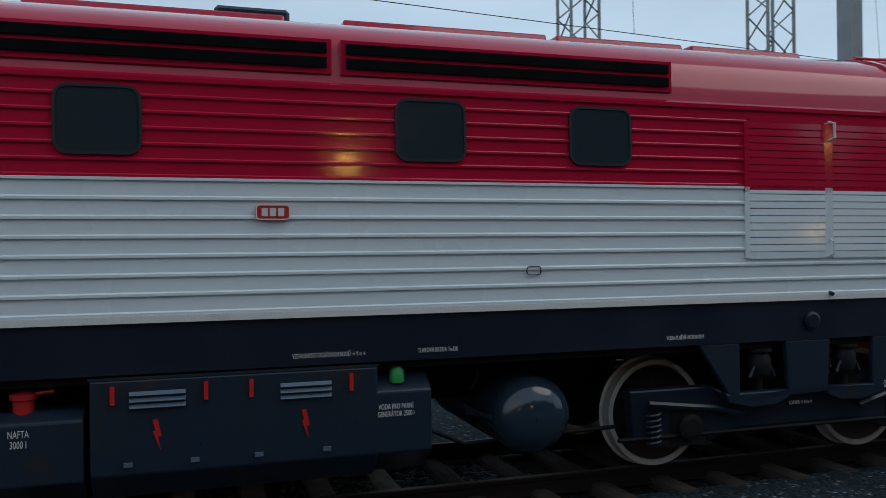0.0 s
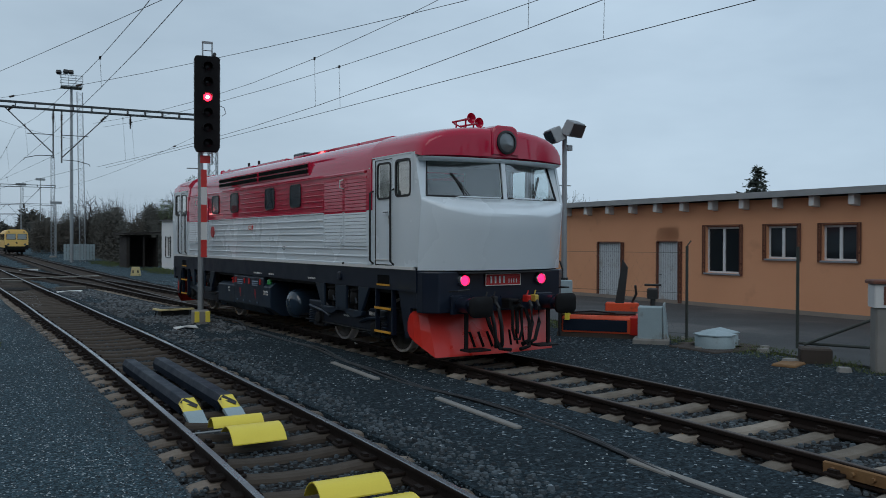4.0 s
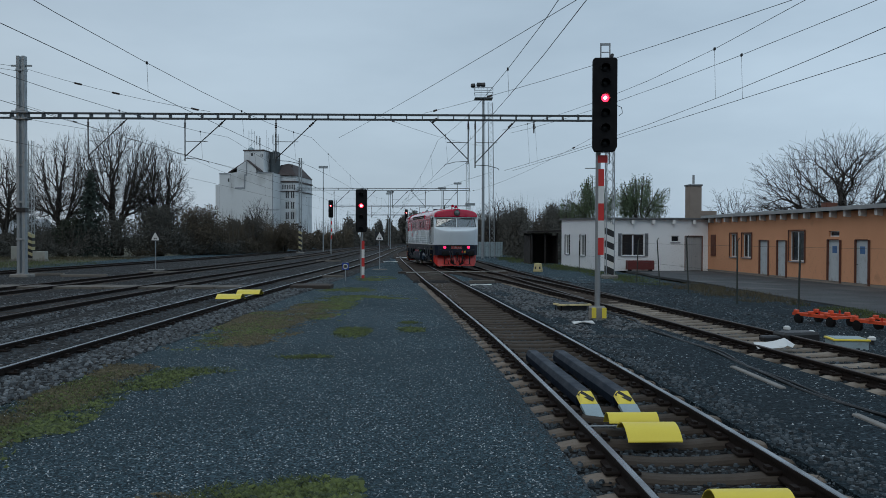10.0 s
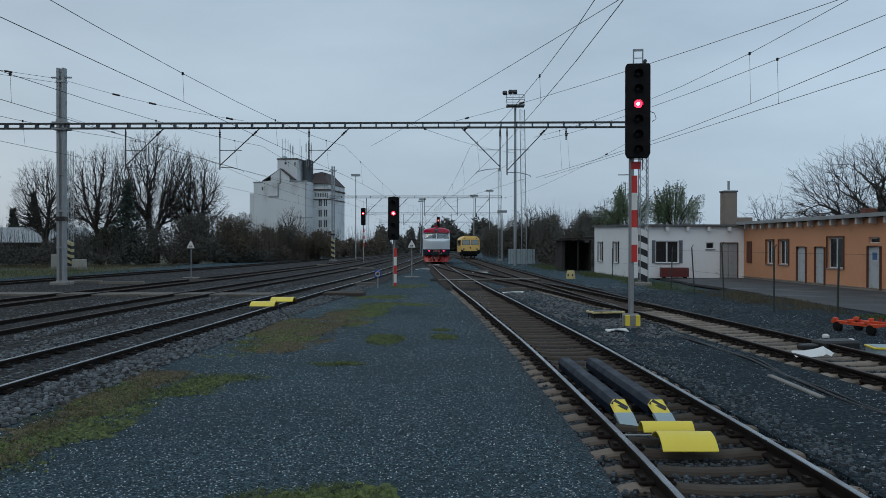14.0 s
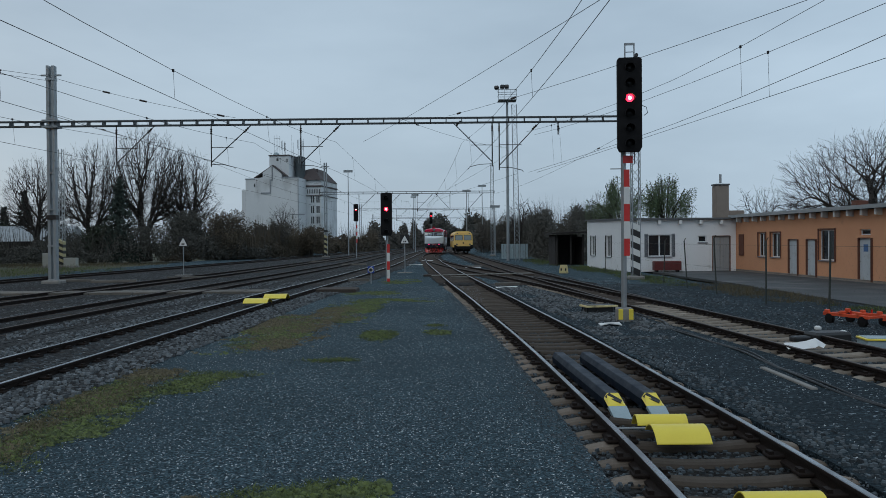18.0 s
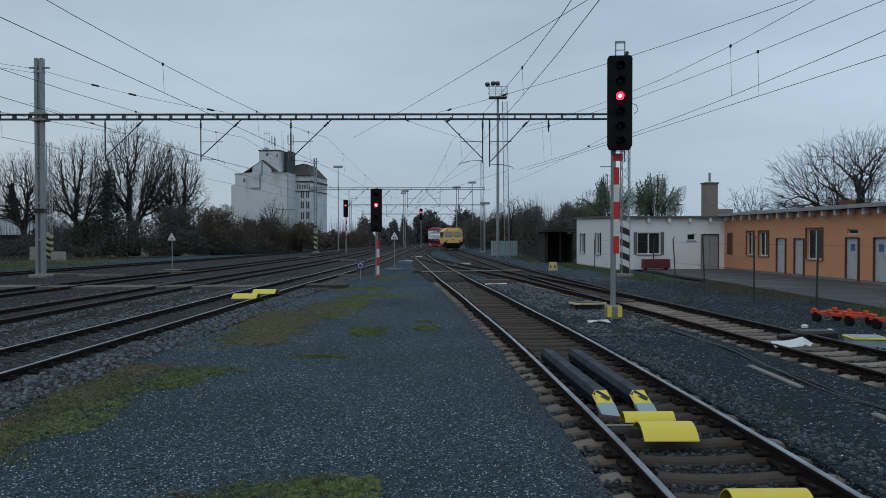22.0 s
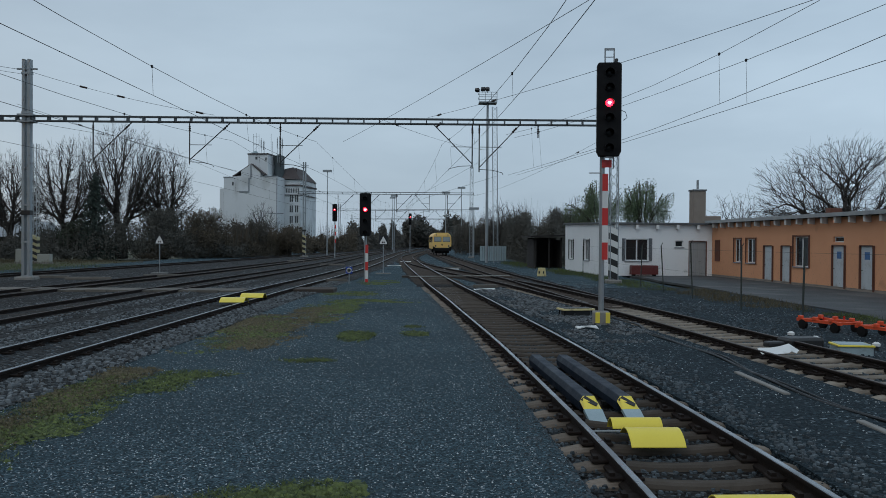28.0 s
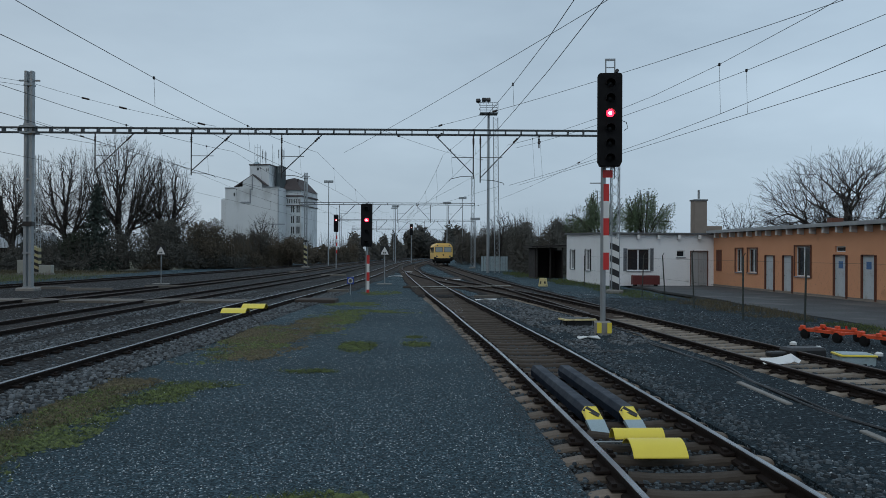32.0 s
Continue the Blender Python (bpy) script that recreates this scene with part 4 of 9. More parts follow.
    np_ = P("number_board", Shape().cbox(-0.37, 0.37, -7.63, -7.6, 1.37, 1.58, 0.01), M_plate, "red enamel number board")
    part("border", Shape().box(-0.37, 0.37, -7.635, -7.63, 1.568, 1.58).box(-0.37, 0.37, -7.635, -7.63, 1.37, 1.382).box(-0.37, -0.358, -7.635, -7.63, 1.382, 1.568).box(0.358, 0.37, -7.635, -7.63, 1.382, 1.568), M_white, np_)
    part("number_bars", bars([0.035, 0.035, 0.035, 0.035], 0.12, 0.055), M_white, np_, "plain white bars", at=pose(-0.12, -7.632, 1.475))
    part("number_bars", bars([0.016, 0.016, 0.02, 0.02], 0.07, 0.035), M_white, np_, "plain white bars", at=pose(0.2, -7.632, 1.45))
    for sd in (-1, 1):
        bf = P("buffer", Shape().lathe([(0.13, -7.6), (0.13, -7.95), (0.1, -7.95), (0.1, -8.2)], "y", 16, pose(sd * 0.875, 0, 1.06)), M_navy, "dark buffer", smooth=40)
        part("buffer_flange", Shape().cbox(sd * 0.875 - 0.19, sd * 0.875 + 0.19, -7.66, -7.59, 0.9, 1.22, 0.02), M_navy, bf)
        part("buffer_head", Shape().loft([[(sd * 0.875 + q * cx_, yy_, 1.06 + q * cz_) for cx_, cz_ in rounded(0.44, 0.35, 0.1)] for q, yy_ in ((0.4, -8.17), (1.0, -8.19), (1.0, -8.235), (0.8, -8.26), (0.3, -8.27))]), M_grime, bf, "black rectangular buffer head", smooth=40)
        P("coupling_rail", Shape().pipe([(sd * 1.15, -7.72, 1.3), (sd * 1.15, -7.98, 1.32), (sd * 0.95, -8.0, 1.34)], 0.014), M_black, "black shunter's handrail")
    hook = P("coupling", Shape().cbox(-0.1, 0.1, -7.95, -7.7, 0.98, 1.15, 0.02).pipe([(0, -7.9, 1.08), (0, -8.08, 1.12), (0, -8.12, 1.04), (0, -8.02, 0.98)], 0.04, 8), M_grime, "black coupling hook")
    part("screw_link", Shape().pipe([(-0.09, -8.0, 1.02), (-0.1, -8.02, 0.62), (-0.05, -8.02, 0.45), (0.05, -8.02, 0.45), (0.1, -8.02, 0.62), (0.09, -8.0, 1.02)], 0.024, 8).tube((0, -8.0, 0.98), (0, -8.02, 0.55), 0.03), M_grime, hook)
    for k, (x, col, lb) in enumerate(((-0.5, M_black, "black air hose"), (-0.34, M_black, "black air hose"), (0.36, M_plough, "red air hose cock"), (0.52, M_gold, "yellow air hose cock"))):
        hs = P("air_hose", Shape().pipe([(x, -7.7, 1.12), (x, -7.86, 1.13), (x * 0.98, -7.95, 1.0), (x * 0.92, -8.0, 0.72), (x * 0.8, -7.97, 0.42), (x * 0.7, -7.9, 0.36)], 0.032, 8), M_rubber, "black rubber air hose", smooth=60)
        part("cock", Shape().cbox(x - 0.04, x + 0.04, -7.9, -7.74, 1.08, 1.2, 0.015).tube((x, -7.82, 1.2), (x + 0.03, -7.82, 1.28), 0.012), col, hs, lb)
        part("coupling_end", Shape().tube((x * 0.74, -7.93, 0.38), (x * 0.64, -7.86, 0.33), 0.04), M_grime, hs)
    # curved red rail guard
    cols = [(1.46, -6.93, -6.93, 0.57, 0.74), (1.455, -7.0, -6.98, 0.48, 0.86), (1.43, -7.1, -7.04, 0.40, 0.92), (1.36, -7.24, -7.10, 0.30, 0.95), (1.24, -7.45, -7.18, 0.15, 0.96), (0.6, -7.57, -7.28, 0.16, 0.96), (0.02, -7.67, -7.36, 0.17, 0.96)]
    cols += [(-x, a, b, c, d) for x, a, b, c, d in reversed(cols)]
    rows = [[(x, yb + (yt - yb) * q, lo + (hi - lo) * q) for x, yb, yt, lo, hi in cols] for q in (1.0, 0.5, 0.0)]
    gd = P("rail_guard", Shape().loft(rows, closed=False), M_plough, "angular bright red rail guard")
    th = gd.modifiers.new("thickness", "SOLIDIFY")
    th.thickness = 0.02
    for sd in (-1, 1):
        for xs in (0.2, 0.36, 0.52):
            on = lambda x, z, out: (sd * x, -7.673 + 0.172 * x + (0.31 - 0.02 * x) * (z - 0.165) / 0.795 - out, z)
            ring = [(xs - 0.022, 0.30), (xs + 0.022, 0.29), (xs + 0.06, 0.55), (xs + 0.016, 0.56)]
            # thin dark plate proud of the guard, painted as a shaded opening
            part("guard_slot", Shape().loft([[on(x, z, 0.004) for x, z in ring], [on(x, z, 0.012) for x, z in ring]]), M_dark, gd, "dark plate standing in for a shaded opening")
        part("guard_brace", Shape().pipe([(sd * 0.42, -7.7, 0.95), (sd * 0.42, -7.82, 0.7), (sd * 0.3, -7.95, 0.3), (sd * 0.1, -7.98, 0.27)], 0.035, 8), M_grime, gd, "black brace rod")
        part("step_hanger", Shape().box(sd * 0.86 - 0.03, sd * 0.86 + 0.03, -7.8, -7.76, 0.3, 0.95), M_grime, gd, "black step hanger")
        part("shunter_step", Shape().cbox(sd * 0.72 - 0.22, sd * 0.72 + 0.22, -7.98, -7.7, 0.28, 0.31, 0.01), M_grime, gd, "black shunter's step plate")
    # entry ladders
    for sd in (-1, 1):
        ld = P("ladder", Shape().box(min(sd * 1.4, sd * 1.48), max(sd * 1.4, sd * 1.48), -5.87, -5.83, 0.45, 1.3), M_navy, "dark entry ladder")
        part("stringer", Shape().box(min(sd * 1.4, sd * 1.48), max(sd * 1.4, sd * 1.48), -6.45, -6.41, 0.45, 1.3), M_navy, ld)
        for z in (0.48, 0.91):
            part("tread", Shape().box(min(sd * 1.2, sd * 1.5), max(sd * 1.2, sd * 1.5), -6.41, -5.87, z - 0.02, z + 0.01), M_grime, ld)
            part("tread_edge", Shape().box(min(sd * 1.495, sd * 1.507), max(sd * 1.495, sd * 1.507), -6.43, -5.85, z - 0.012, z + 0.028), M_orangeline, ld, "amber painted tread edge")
        # the shade of the recess is a black plate on the frame
        part("foothold", Shape().box(min(sd * 1.485, sd * 1.493), max(sd * 1.485, sd * 1.493), -6.36, -5.94, 1.36, 1.53), M_dark, ld, "black plate standing in for the shade of a recess")
        part("tread_edge", Shape().box(min(sd * 1.485, sd * 1.505), max(sd * 1.485, sd * 1.505), -6.37, -5.93, 1.335, 1.365), M_orangeline, ld)


def hoop(prof, seg, m):
    """A closed profile turned round the x axis, open in the middle."""
    s = Shape().lathe(prof + [prof[0]], "x", seg, m)
    del s.f[-2:]
    return s


def bogie(yc):
    """Four wheels in a sprung frame; both sides alike."""
    for e in (-1, 1):
        for sd in (-1, 1):
            wh = part("wheel", Shape().lathe([(0.06, -0.07), (0.42, -0.06), (0.445, -0.065), (0.445, 0.06), (0.38, 0.03), (0.2, 0.03), (0.06, 0.09)], "x", 32, pose(sd * 0.755, yc + e * 1.2, 0.5, 0, 0, 0 if sd > 0 else 180)), M_wheel, loco, "dark steel wheel", smooth=40)
            part("tyre", hoop([(0.445, 0.045), (0.455, 0.072), (0.5, 0.07), (0.5, -0.05), (0.525, -0.07), (0.44, -0.07), (0.41, -0.05)], 40, pose(sd * 0.755, yc + e * 1.2, 0.5, 0, 0, 0 if sd > 0 else 180)), M_tyre, wh, "white-painted tyre rim", smooth=40)
        part("axle", Shape().tube((-0.8, yc + e * 1.2, 0.5), (0.8, yc + e * 1.2, 0.5), 0.09, seg=12), M_grime, loco, "axle")
    for sd in (-1, 1):
        X = sd * 1.28
        lo, hi = min(X - 0.06, X + 0.06), max(X - 0.06, X + 0.06)
        fr = part("bogie_frame", Shape().prism([(yc - 1.78, 0.86), (yc - 1.74, 0.40), (yc - 1.5, 0.31), (yc - 0.95, 0.34), (yc - 0.72, 0.43), (yc + 0.72, 0.43), (yc + 0.95, 0.34), (yc + 1.5, 0.31), (yc + 1.74, 0.40), (yc + 1.78, 0.86), (yc + 0.95, 0.86), (yc + 0.72, 0.74), (yc - 0.72, 0.74), (yc - 0.95, 0.86)], lo, hi, "x"), M_navy, loco, "dark blue bogie side frame", bevel=0.02)
        for e in (-1, 1):
            y = yc + e * 1.2
            part("axle_box", Shape().cbox(min(sd * 1.0, sd * 1.36), max(sd * 1.0, sd * 1.36), y - 0.2, y + 0.2, 0.32, 0.68, 0.04).lathe([(0.12, 0), (0.12, 0.05), (0.08, 0.06)], "x", 16, pose(sd * 1.36, y, 0.5, 0, 0, 0 if sd > 0 else 180)), M_grime, fr, "axle box")
            part("swing_arm", Shape().pipe([(sd * 1.39, y + e * 0.42, 0.74), (sd * 1.39, y + e * 0.1, 0.7), (sd * 1.39, y - e * 0.25, 0.66), (sd * 1.39, y - e * 0.55, 0.58)], 0.03), M_under, fr)
            coil = []
            for k in range(49):
                a = k * math.pi / 4
                coil.append((sd * 1.37 + 0.05 * math.cos(a), y + e * 0.36 + 0.065 * math.sin(a), 0.36 + 0.3 * k / 48))
            part("spring", Shape().pipe(coil, 0.014, 5), M_under, fr, "coil spring")
            part("brake_shoe", Shape().cbox(min(sd * 0.7, sd * 0.82), max(sd * 0.7, sd * 0.82), y - e * 0.62 - 0.05, y - e * 0.62 + 0.05, 0.3, 0.7, 0.02), M_grime, fr)
        # hanger plates between the body and the bogie
        for a, b, c, d in ((-0.25, 0.25, 0.22, -0.22), (-1.17, -0.74, -0.74, -0.85), (0.74, 1.17, 0.85, 0.74)):
            part("hanger_plate", Shape().prism([(yc + a, 1.27), (yc + b, 1.27), (yc + c, 0.77), (yc + d, 0.77)], min(sd * 1.42, sd * 1.48), max(sd * 1.42, sd * 1.48), "x"), M_under, loco, "blue-grey hanger plate", bevel=0.015)
        part("spring_beam", Shape().prism([(yc - 0.9, 0.8), (yc - 0.86, 0.71), (yc - 0.62, 0.65), (yc - 0.36, 0.66), (yc - 0.22, 0.72), (yc - 0.2, 0.79), (yc + 0.2, 0.79), (yc + 0.22, 0.72), (yc + 0.36, 0.66), (yc + 0.62, 0.65), (yc + 0.86, 0.71), (yc + 0.9, 0.8)], min(sd * 1.38, sd * 1.48), max(sd * 1.38, sd * 1.48), "x"), M_under, loco, "blue-grey spring beam", bevel=0.015)
        for e in (-1, 1):
            part("damper", Shape().tube((sd * 1.39, yc + e * 0.48, 0.72), (sd * 1.39, yc + e * 0.48, 1.2), 0.035).lathe([(0.1, 0.95), (0.11, 1.0), (0.11, 1.1), (0.08, 1.16), (0.12, 1.17), (0.12, 1.2)], "z", 12, pose(sd * 1.39, yc + e * 0.48, 0)).box(min(sd * 1.35, sd * 1.43), max(sd * 1.35, sd * 1.43), yc + e * 0.48 - 0.13, yc + e * 0.48 + 0.13, 0.92, 0.96), M_grime, loco, "black rubber-block damper", smooth=40)
            part("damper_fork", Shape().pipe([(sd * 1.44, yc + e * 0.48 - 0.13, 0.93), (sd * 1.44, yc + e * 0.48 - 0.07, 1.06), (sd * 1.44, yc + e * 0.48 + 0.07, 1.06), (sd * 1.44, yc + e * 0.48 + 0.13, 0.93)], 0.018, 6).box(min(sd * 1.43, sd * 1.45), max(sd * 1.43, sd * 1.45), yc + e * 0.48 - 0.08, yc + e * 0.48 + 0.08, 1.1, 1.13), M_under, loco, "dark forked damper bracket")
        part("bogie_stay", Shape().tube((sd * 1.36, yc - 1.9, 0.42), (sd * 1.36, yc + 1.9, 0.42), 0.02), M_grime, fr)
    part("bogie_bolster", Shape().box(-1.1, 1.1, yc - 0.4, yc + 0.4, 0.6, 1.2), M_grime, loco, "black bolster")
    for e in (-1, 1):
        part("traction_motor", Shape().cbox(-0.55, 0.55, yc + e * 0.775 - 0.275, yc + e * 0.775 + 0.275, 0.25, 0.8, 0.06), M_grime, loco, "black traction motor")


cab(-1)
cab(1)
for yc in (-4.5, 4.5):
    bogie(yc + 0.07 * (1 if yc < 0 else -1))
# tanks and reservoirs under the middle
for sd in (-1, 1):
    a, b = min(sd * 0.5, sd * 1.49), max(sd * 0.5, sd * 1.49)
    bx = part("battery_box", Shape().prism([(sd * 0.5, 0.3), (sd * 1.3, 0.3), (sd * 1.49, 0.5), (sd * 1.49, 1.17), (sd * 0.5, 1.17)], -0.35, 1.70, "y"), M_under, loco, "dark blue battery box", bevel=0.015, at=pose(0, -0.04, 0))
    part("lid_edge", Shape().box(a, b + 0.012 if sd > 0 else b, -0.36, 1.71, 1.17, 1.19), M_under, bx)
    for yy in (0.2, 1.25):
        for k in range(3):
            part("louvre", Shape().prism([(sd * 1.49, 0.96 + k * 0.045), (sd * 1.515, 0.97 + k * 0.045), (sd * 1.49, 0.995 + k * 0.045)], yy - 0.19, yy + 0.19, "y"), M_blue_edge, bx, "pale-edged louvre")
        bolt = [(0.0, 0.1), (0.045, 0.1), (0.02, 0.02), (0.045, 0.02), (-0.02, -0.12), (0.0, -0.02), (-0.03, -0.02)]
        part("hazard_bolt", Shape().prism([(yy + p * 0.8, 0.78 + q) for p, q in bolt], min(sd * 1.49, sd * 1.496), max(sd * 1.49, sd * 1.496), "x"), M_plate, bx, "red lightning mark")
    for yy in (-0.14, 0.6, 0.92, 1.55):
        part("latch", Shape().box(min(sd * 1.49, sd * 1.515), max(sd * 1.49, sd * 1.515), yy - 0.015, yy + 0.015, 1.0, 1.13), M_plate, bx, "red latch strap")
    for yy in (0.05, 0.55, 1.0, 1.45):
        part("hinge", Shape().box(min(sd * 1.49, sd * 1.508), max(sd * 1.49, sd * 1.508), yy - 0.03, yy + 0.03, 0.56, 0.59), M_blue_edge, bx)
    wt = part("water_tank", Shape().prism([(sd * 0.5, 0.3), (sd * 1.2, 0.3), (sd * 1.49, 0.5), (sd * 1.49, 0.97), (sd * 1.34, 1.09), (sd * 0.5, 1.09)], -0.86, -0.40, "y"), M_under, loco, "dark blue water tank", bevel=0.015, at=pose(0, 0.04, 0))
    part("filler_cap", Shape().lathe([(0.06, 1.03), (0.06, 1.12), (0.035, 1.15)], "z", 14, pose(sd * 1.4, -0.6, 0)), M_green, wt, "green filler cap", smooth=40)
    ft = part("fuel_tank", Shape().prism([(sd * 0.5, 0.3), (sd * 1.2, 0.3), (sd * 1.47, 0.5), (sd * 1.47, 0.95), (sd * 1.36, 1.02), (sd * 0.5, 1.02)], 1.70, 3.0, "y"), M_under, loco, "dark blue fuel tank", bevel=0.015)
    part("filler_cap", Shape().lathe([(0.07, 0.98), (0.07, 1.1), (0.09, 1.11), (0.09, 1.15), (0.03, 1.17)], "z", 14, pose(sd * 1.32, 2.1, 0)).tube((sd * 1.32, 2.05, 1.14), (sd * 1.34, 1.9, 1.16), 0.016), M_plate, ft, "red filler cap", smooth=40)
    for yy in (-1.76, ):
        part("air_reservoir", Shape().lathe([(0.345, -0.5), (0.345, 1.23), (0.33, 1.31), (0.28, 1.375), (0.2, 1.425), (0.1, 1.45), (0.04, 1.455), (0.038, 1.464), (0.0, 1.466)], "x", 32, pose(0, yy, 0.70, 0, 0, 0 if sd > 0 else 180)), M_tank, loco, "round blue-grey air reservoir", smooth=60)
    part("pipe_run", Shape().pipe([(sd * 1.15, -2.6, 0.5), (sd * 1.15, -1.2, 0.46), (sd * 1.1, -0.9, 0.6)], 0.02).pipe([(sd * 1.2, -1.3, 1.2), (sd * 1.22, -1.3, 1.05), (sd * 1.2, -1.25, 0.95)], 0.016), M_grime, loco)
part("centre_sill", Shape().box(-0.5, 0.5, -2.5, 3.4, 0.75, 1.2), M_grime, loco, "black centre sill")
side_face = pose(0, 0, 0, 90, 0, -90)


def frame_text(text, y, z, h, x=-1.493):
    lettering("lettering", text, h, M_white, loco, pose(x, y, z) @ side_face, "small white stencilled lettering")


frame_text("VZDÁLENOST OTOČNÝCH BODŮ → 9 m ←", -0.02, 1.345, 0.56)
frame_text("TLAKOVÁ BRZDA Tu-DK", -0.875, 1.345, 0.33)
frame_text("VODA-PLNĚNÍ HYDRANTEM", -3.12, 1.345, 0.37)
frame_text("ROZVOR → 2,4 m ←", -4.45, 0.64, 0.26, -1.352)
frame_text("NAFTA\n3000 l", 2.11, 0.84, 0.13, -1.473)
frame_text("VODA PRO PARNÍ\nGENERÁTOR 2500 l", -0.53, 0.87, 0.29, -1.493)
part("number_bars", bars([0.014, 0.014, 0.014, 0.014, 0.008, 0.008, 0.008, 0.008, 0.014], 0.07, 0.03), M_white, loco, "plain white bars", at=pose(-1.372, -5.58, 0.765, 0, 0, -90))



def settle(ob):
    """The body sits low on its springs: heights are eased down, while the wheels stay on the rail."""
    for ch in ob.children:
        if ch.name.split(".")[0] in ("wheel", "axle"):
            continue
        if ch.matrix_basis.translation.length < 1e-6:
            if ch.data.users > 1:
                ch.data = ch.data.copy()
            for v in ch.data.vertices:
                v.co.z = v.co.z * 0.95 if v.co.z < 1.65 else v.co.z * 1.005 - 0.09
            settle(ch)
        else:
            z = ch.matrix_basis.translation.z
            m = ch.matrix_basis.copy()
            m.translation.z = z * 0.95 if z < 1.65 else z * 1.005 - 0.09
            ch.matrix_basis = m


settle(loco)

# ---- signals ----
M_black_shell = material("signal_black_shell", (0.006, 0.006, 0.007), 0.75, spec=0.25, bump=0.05)
M_unlit = material("unlit_lens_glass", (0.008, 0.008, 0.009), 0.3, spec=0.3, bump=0)
M_red_sheet = material("red_reflective_sheet", (0.62, 0.035, 0.03), 0.45, fine_amount=0.05, bump=0.03)
M_blue_sign = material("blue_sign_enamel", (0.02, 0.06, 0.30), 0.4, fine_amount=0.05, bump=0.02)
M_weather_wood = material("weathered_planks", (0.16, 0.145, 0.125), 0.9, other=(0.10, 0.09, 0.078), scale=3, stretch=(1, 6, 6), fine=50, fine_amount=0.35, bump=0.6, vary=0.2)
M_twin = material("grey_steel_mast", (0.32, 0.35, 0.365), 0.55, metal=0.3, other=(0.25, 0.27, 0.28), scale=2.5, amount=0.6, fine_amount=0.15, bump=0.1, stain=(0.13, 0.10, 0.08), stain_scale=2.5, stain_cut=0.66)


def colour_light_signal(x, y, yaw, z0, z1, width, lamps, lit, label, board=True, base=True, ladder=True, off=0.0):
    """A railway light signal: pole, black shell with hooded lamps, striped board and foot."""
    s = root("railway_signal", pose(x, y, 0, 0, 0, yaw), label, "railway signal", "railway signals")
    part("pole", Shape().tube((0, 0, 0.0), (0, 0, z1 + 0.05), 0.075, 0.065, seg=14), M_galv, s, "galvanised round pole", smooth=50)
    sh = part("signal_shell", Shape().prism([(-width / 2, z0 + 0.12), (-width / 2 + 0.06, z0), (width / 2 - 0.06, z0), (width / 2, z0 + 0.12), (width / 2, z1 - 0.05), (width / 2 - 0.05, z1), (-width / 2 + 0.05, z1), (-width / 2, z1 - 0.05)], -0.34, -0.1, "y"), M_black_shell, s, "tall black signal shell", bevel=0.02, at=pose(off, 0, 0))
    n = lamps
    for k in range(n):
        z = z1 - 0.28 - k * (z1 - z0 - 0.5) / max(n - 1, 1)
        hood = []
        for i in range(9):
            a = radians(-20 + 220 * i / 8)
            hood.append((0.125 * math.cos(a), z + 0.125 * math.sin(a)))
        hs = Shape().loft([[(a, -0.34, b) for a, b in hood], [(a * 1.02, -0.34 - 0.2, b - 0.02) for a, b in hood]], closed=False)
        h = part("hood", hs, M_black_shell, sh, "black lamp hood")
        h.modifiers.new("thickness", "SOLIDIFY").thickness = 0.008
        part("lens", Shape().lathe([(0.105, -0.345), (0.06, -0.365), (0.0, -0.37)], "y", 18, pose(0, 0, z)), M_signal_red if k == lit else M_unlit, sh, "glowing red lens" if k == lit else "unlit dark lens", smooth=60)
        if k == lit:
            part("lamp_core", Shape().lathe([(0.045, -0.368), (0.03, -0.376), (0.0, -0.378)], "y", 12, pose(0, 0, z)), M_signal_core, sh, "white-hot lamp core", smooth=60)
    if board:
        z = z0 - 0.45
        for k in range(5):
            part("board_stripe", Shape().box(0.0, 0.15, -0.1, -0.085, z - 0.46, z), M_red_sheet if k % 2 == 0 else M_white, s, "red stripe" if k % 2 == 0 else "white stripe")
            z -= 0.46
    if base:
        part("footing", Shape().cbox(-0.22, 0.22, -0.22, 0.22, -0.02, 0.36, 0.03), M_concrete, s, "grey cast footing")
        for xx in (-0.17, 0.1):
            part("foot_mark", Shape().cbox(xx, xx + 0.12, -0.235, -0.2, 0.06, 0.34, 0.01), M_yellow, s, "yellow foot marker")
    if ladder:
        fr = Shape()
        for xx in (-0.1, 0.14):
            fr.box(xx, xx + 0.035, 0.03, 0.065, z0 - 0.3, z1 + 0.42)
        fr.box(-0.1, 0.175, 0.03, 0.065, z1 + 0.40, z1 + 0.46)
        lad = part("top_frame", fr, M_galv, s, "galvanised ladder frame", at=pose(off, 0, 0))
        z = z0
        while z < z1 + 0.35:
            part("rung", Shape().tube((-0.1, 0.05, z), (0.175, 0.05, z), 0.012, seg=6), M_galv, lad)
            z += 0.3
        part("cap_lamp", Shape().tube((0.2, 0, z1 + 0.08), (0.2, -0.14, z1 + 0.1), 0.05), M_black, s, at=pose(off, 0, 0))
        part("type_plate", Shape().box(-0.02, 0.24, -0.09, -0.08, z0 - 0.28, z0 - 0.08), M_red_sheet, s, "small red and white plate")
        part("side_arm", Shape().tube((-0.35, 0, z0 - 0.42), (0, 0, z0 - 0.42), 0.014), M_galv, s)
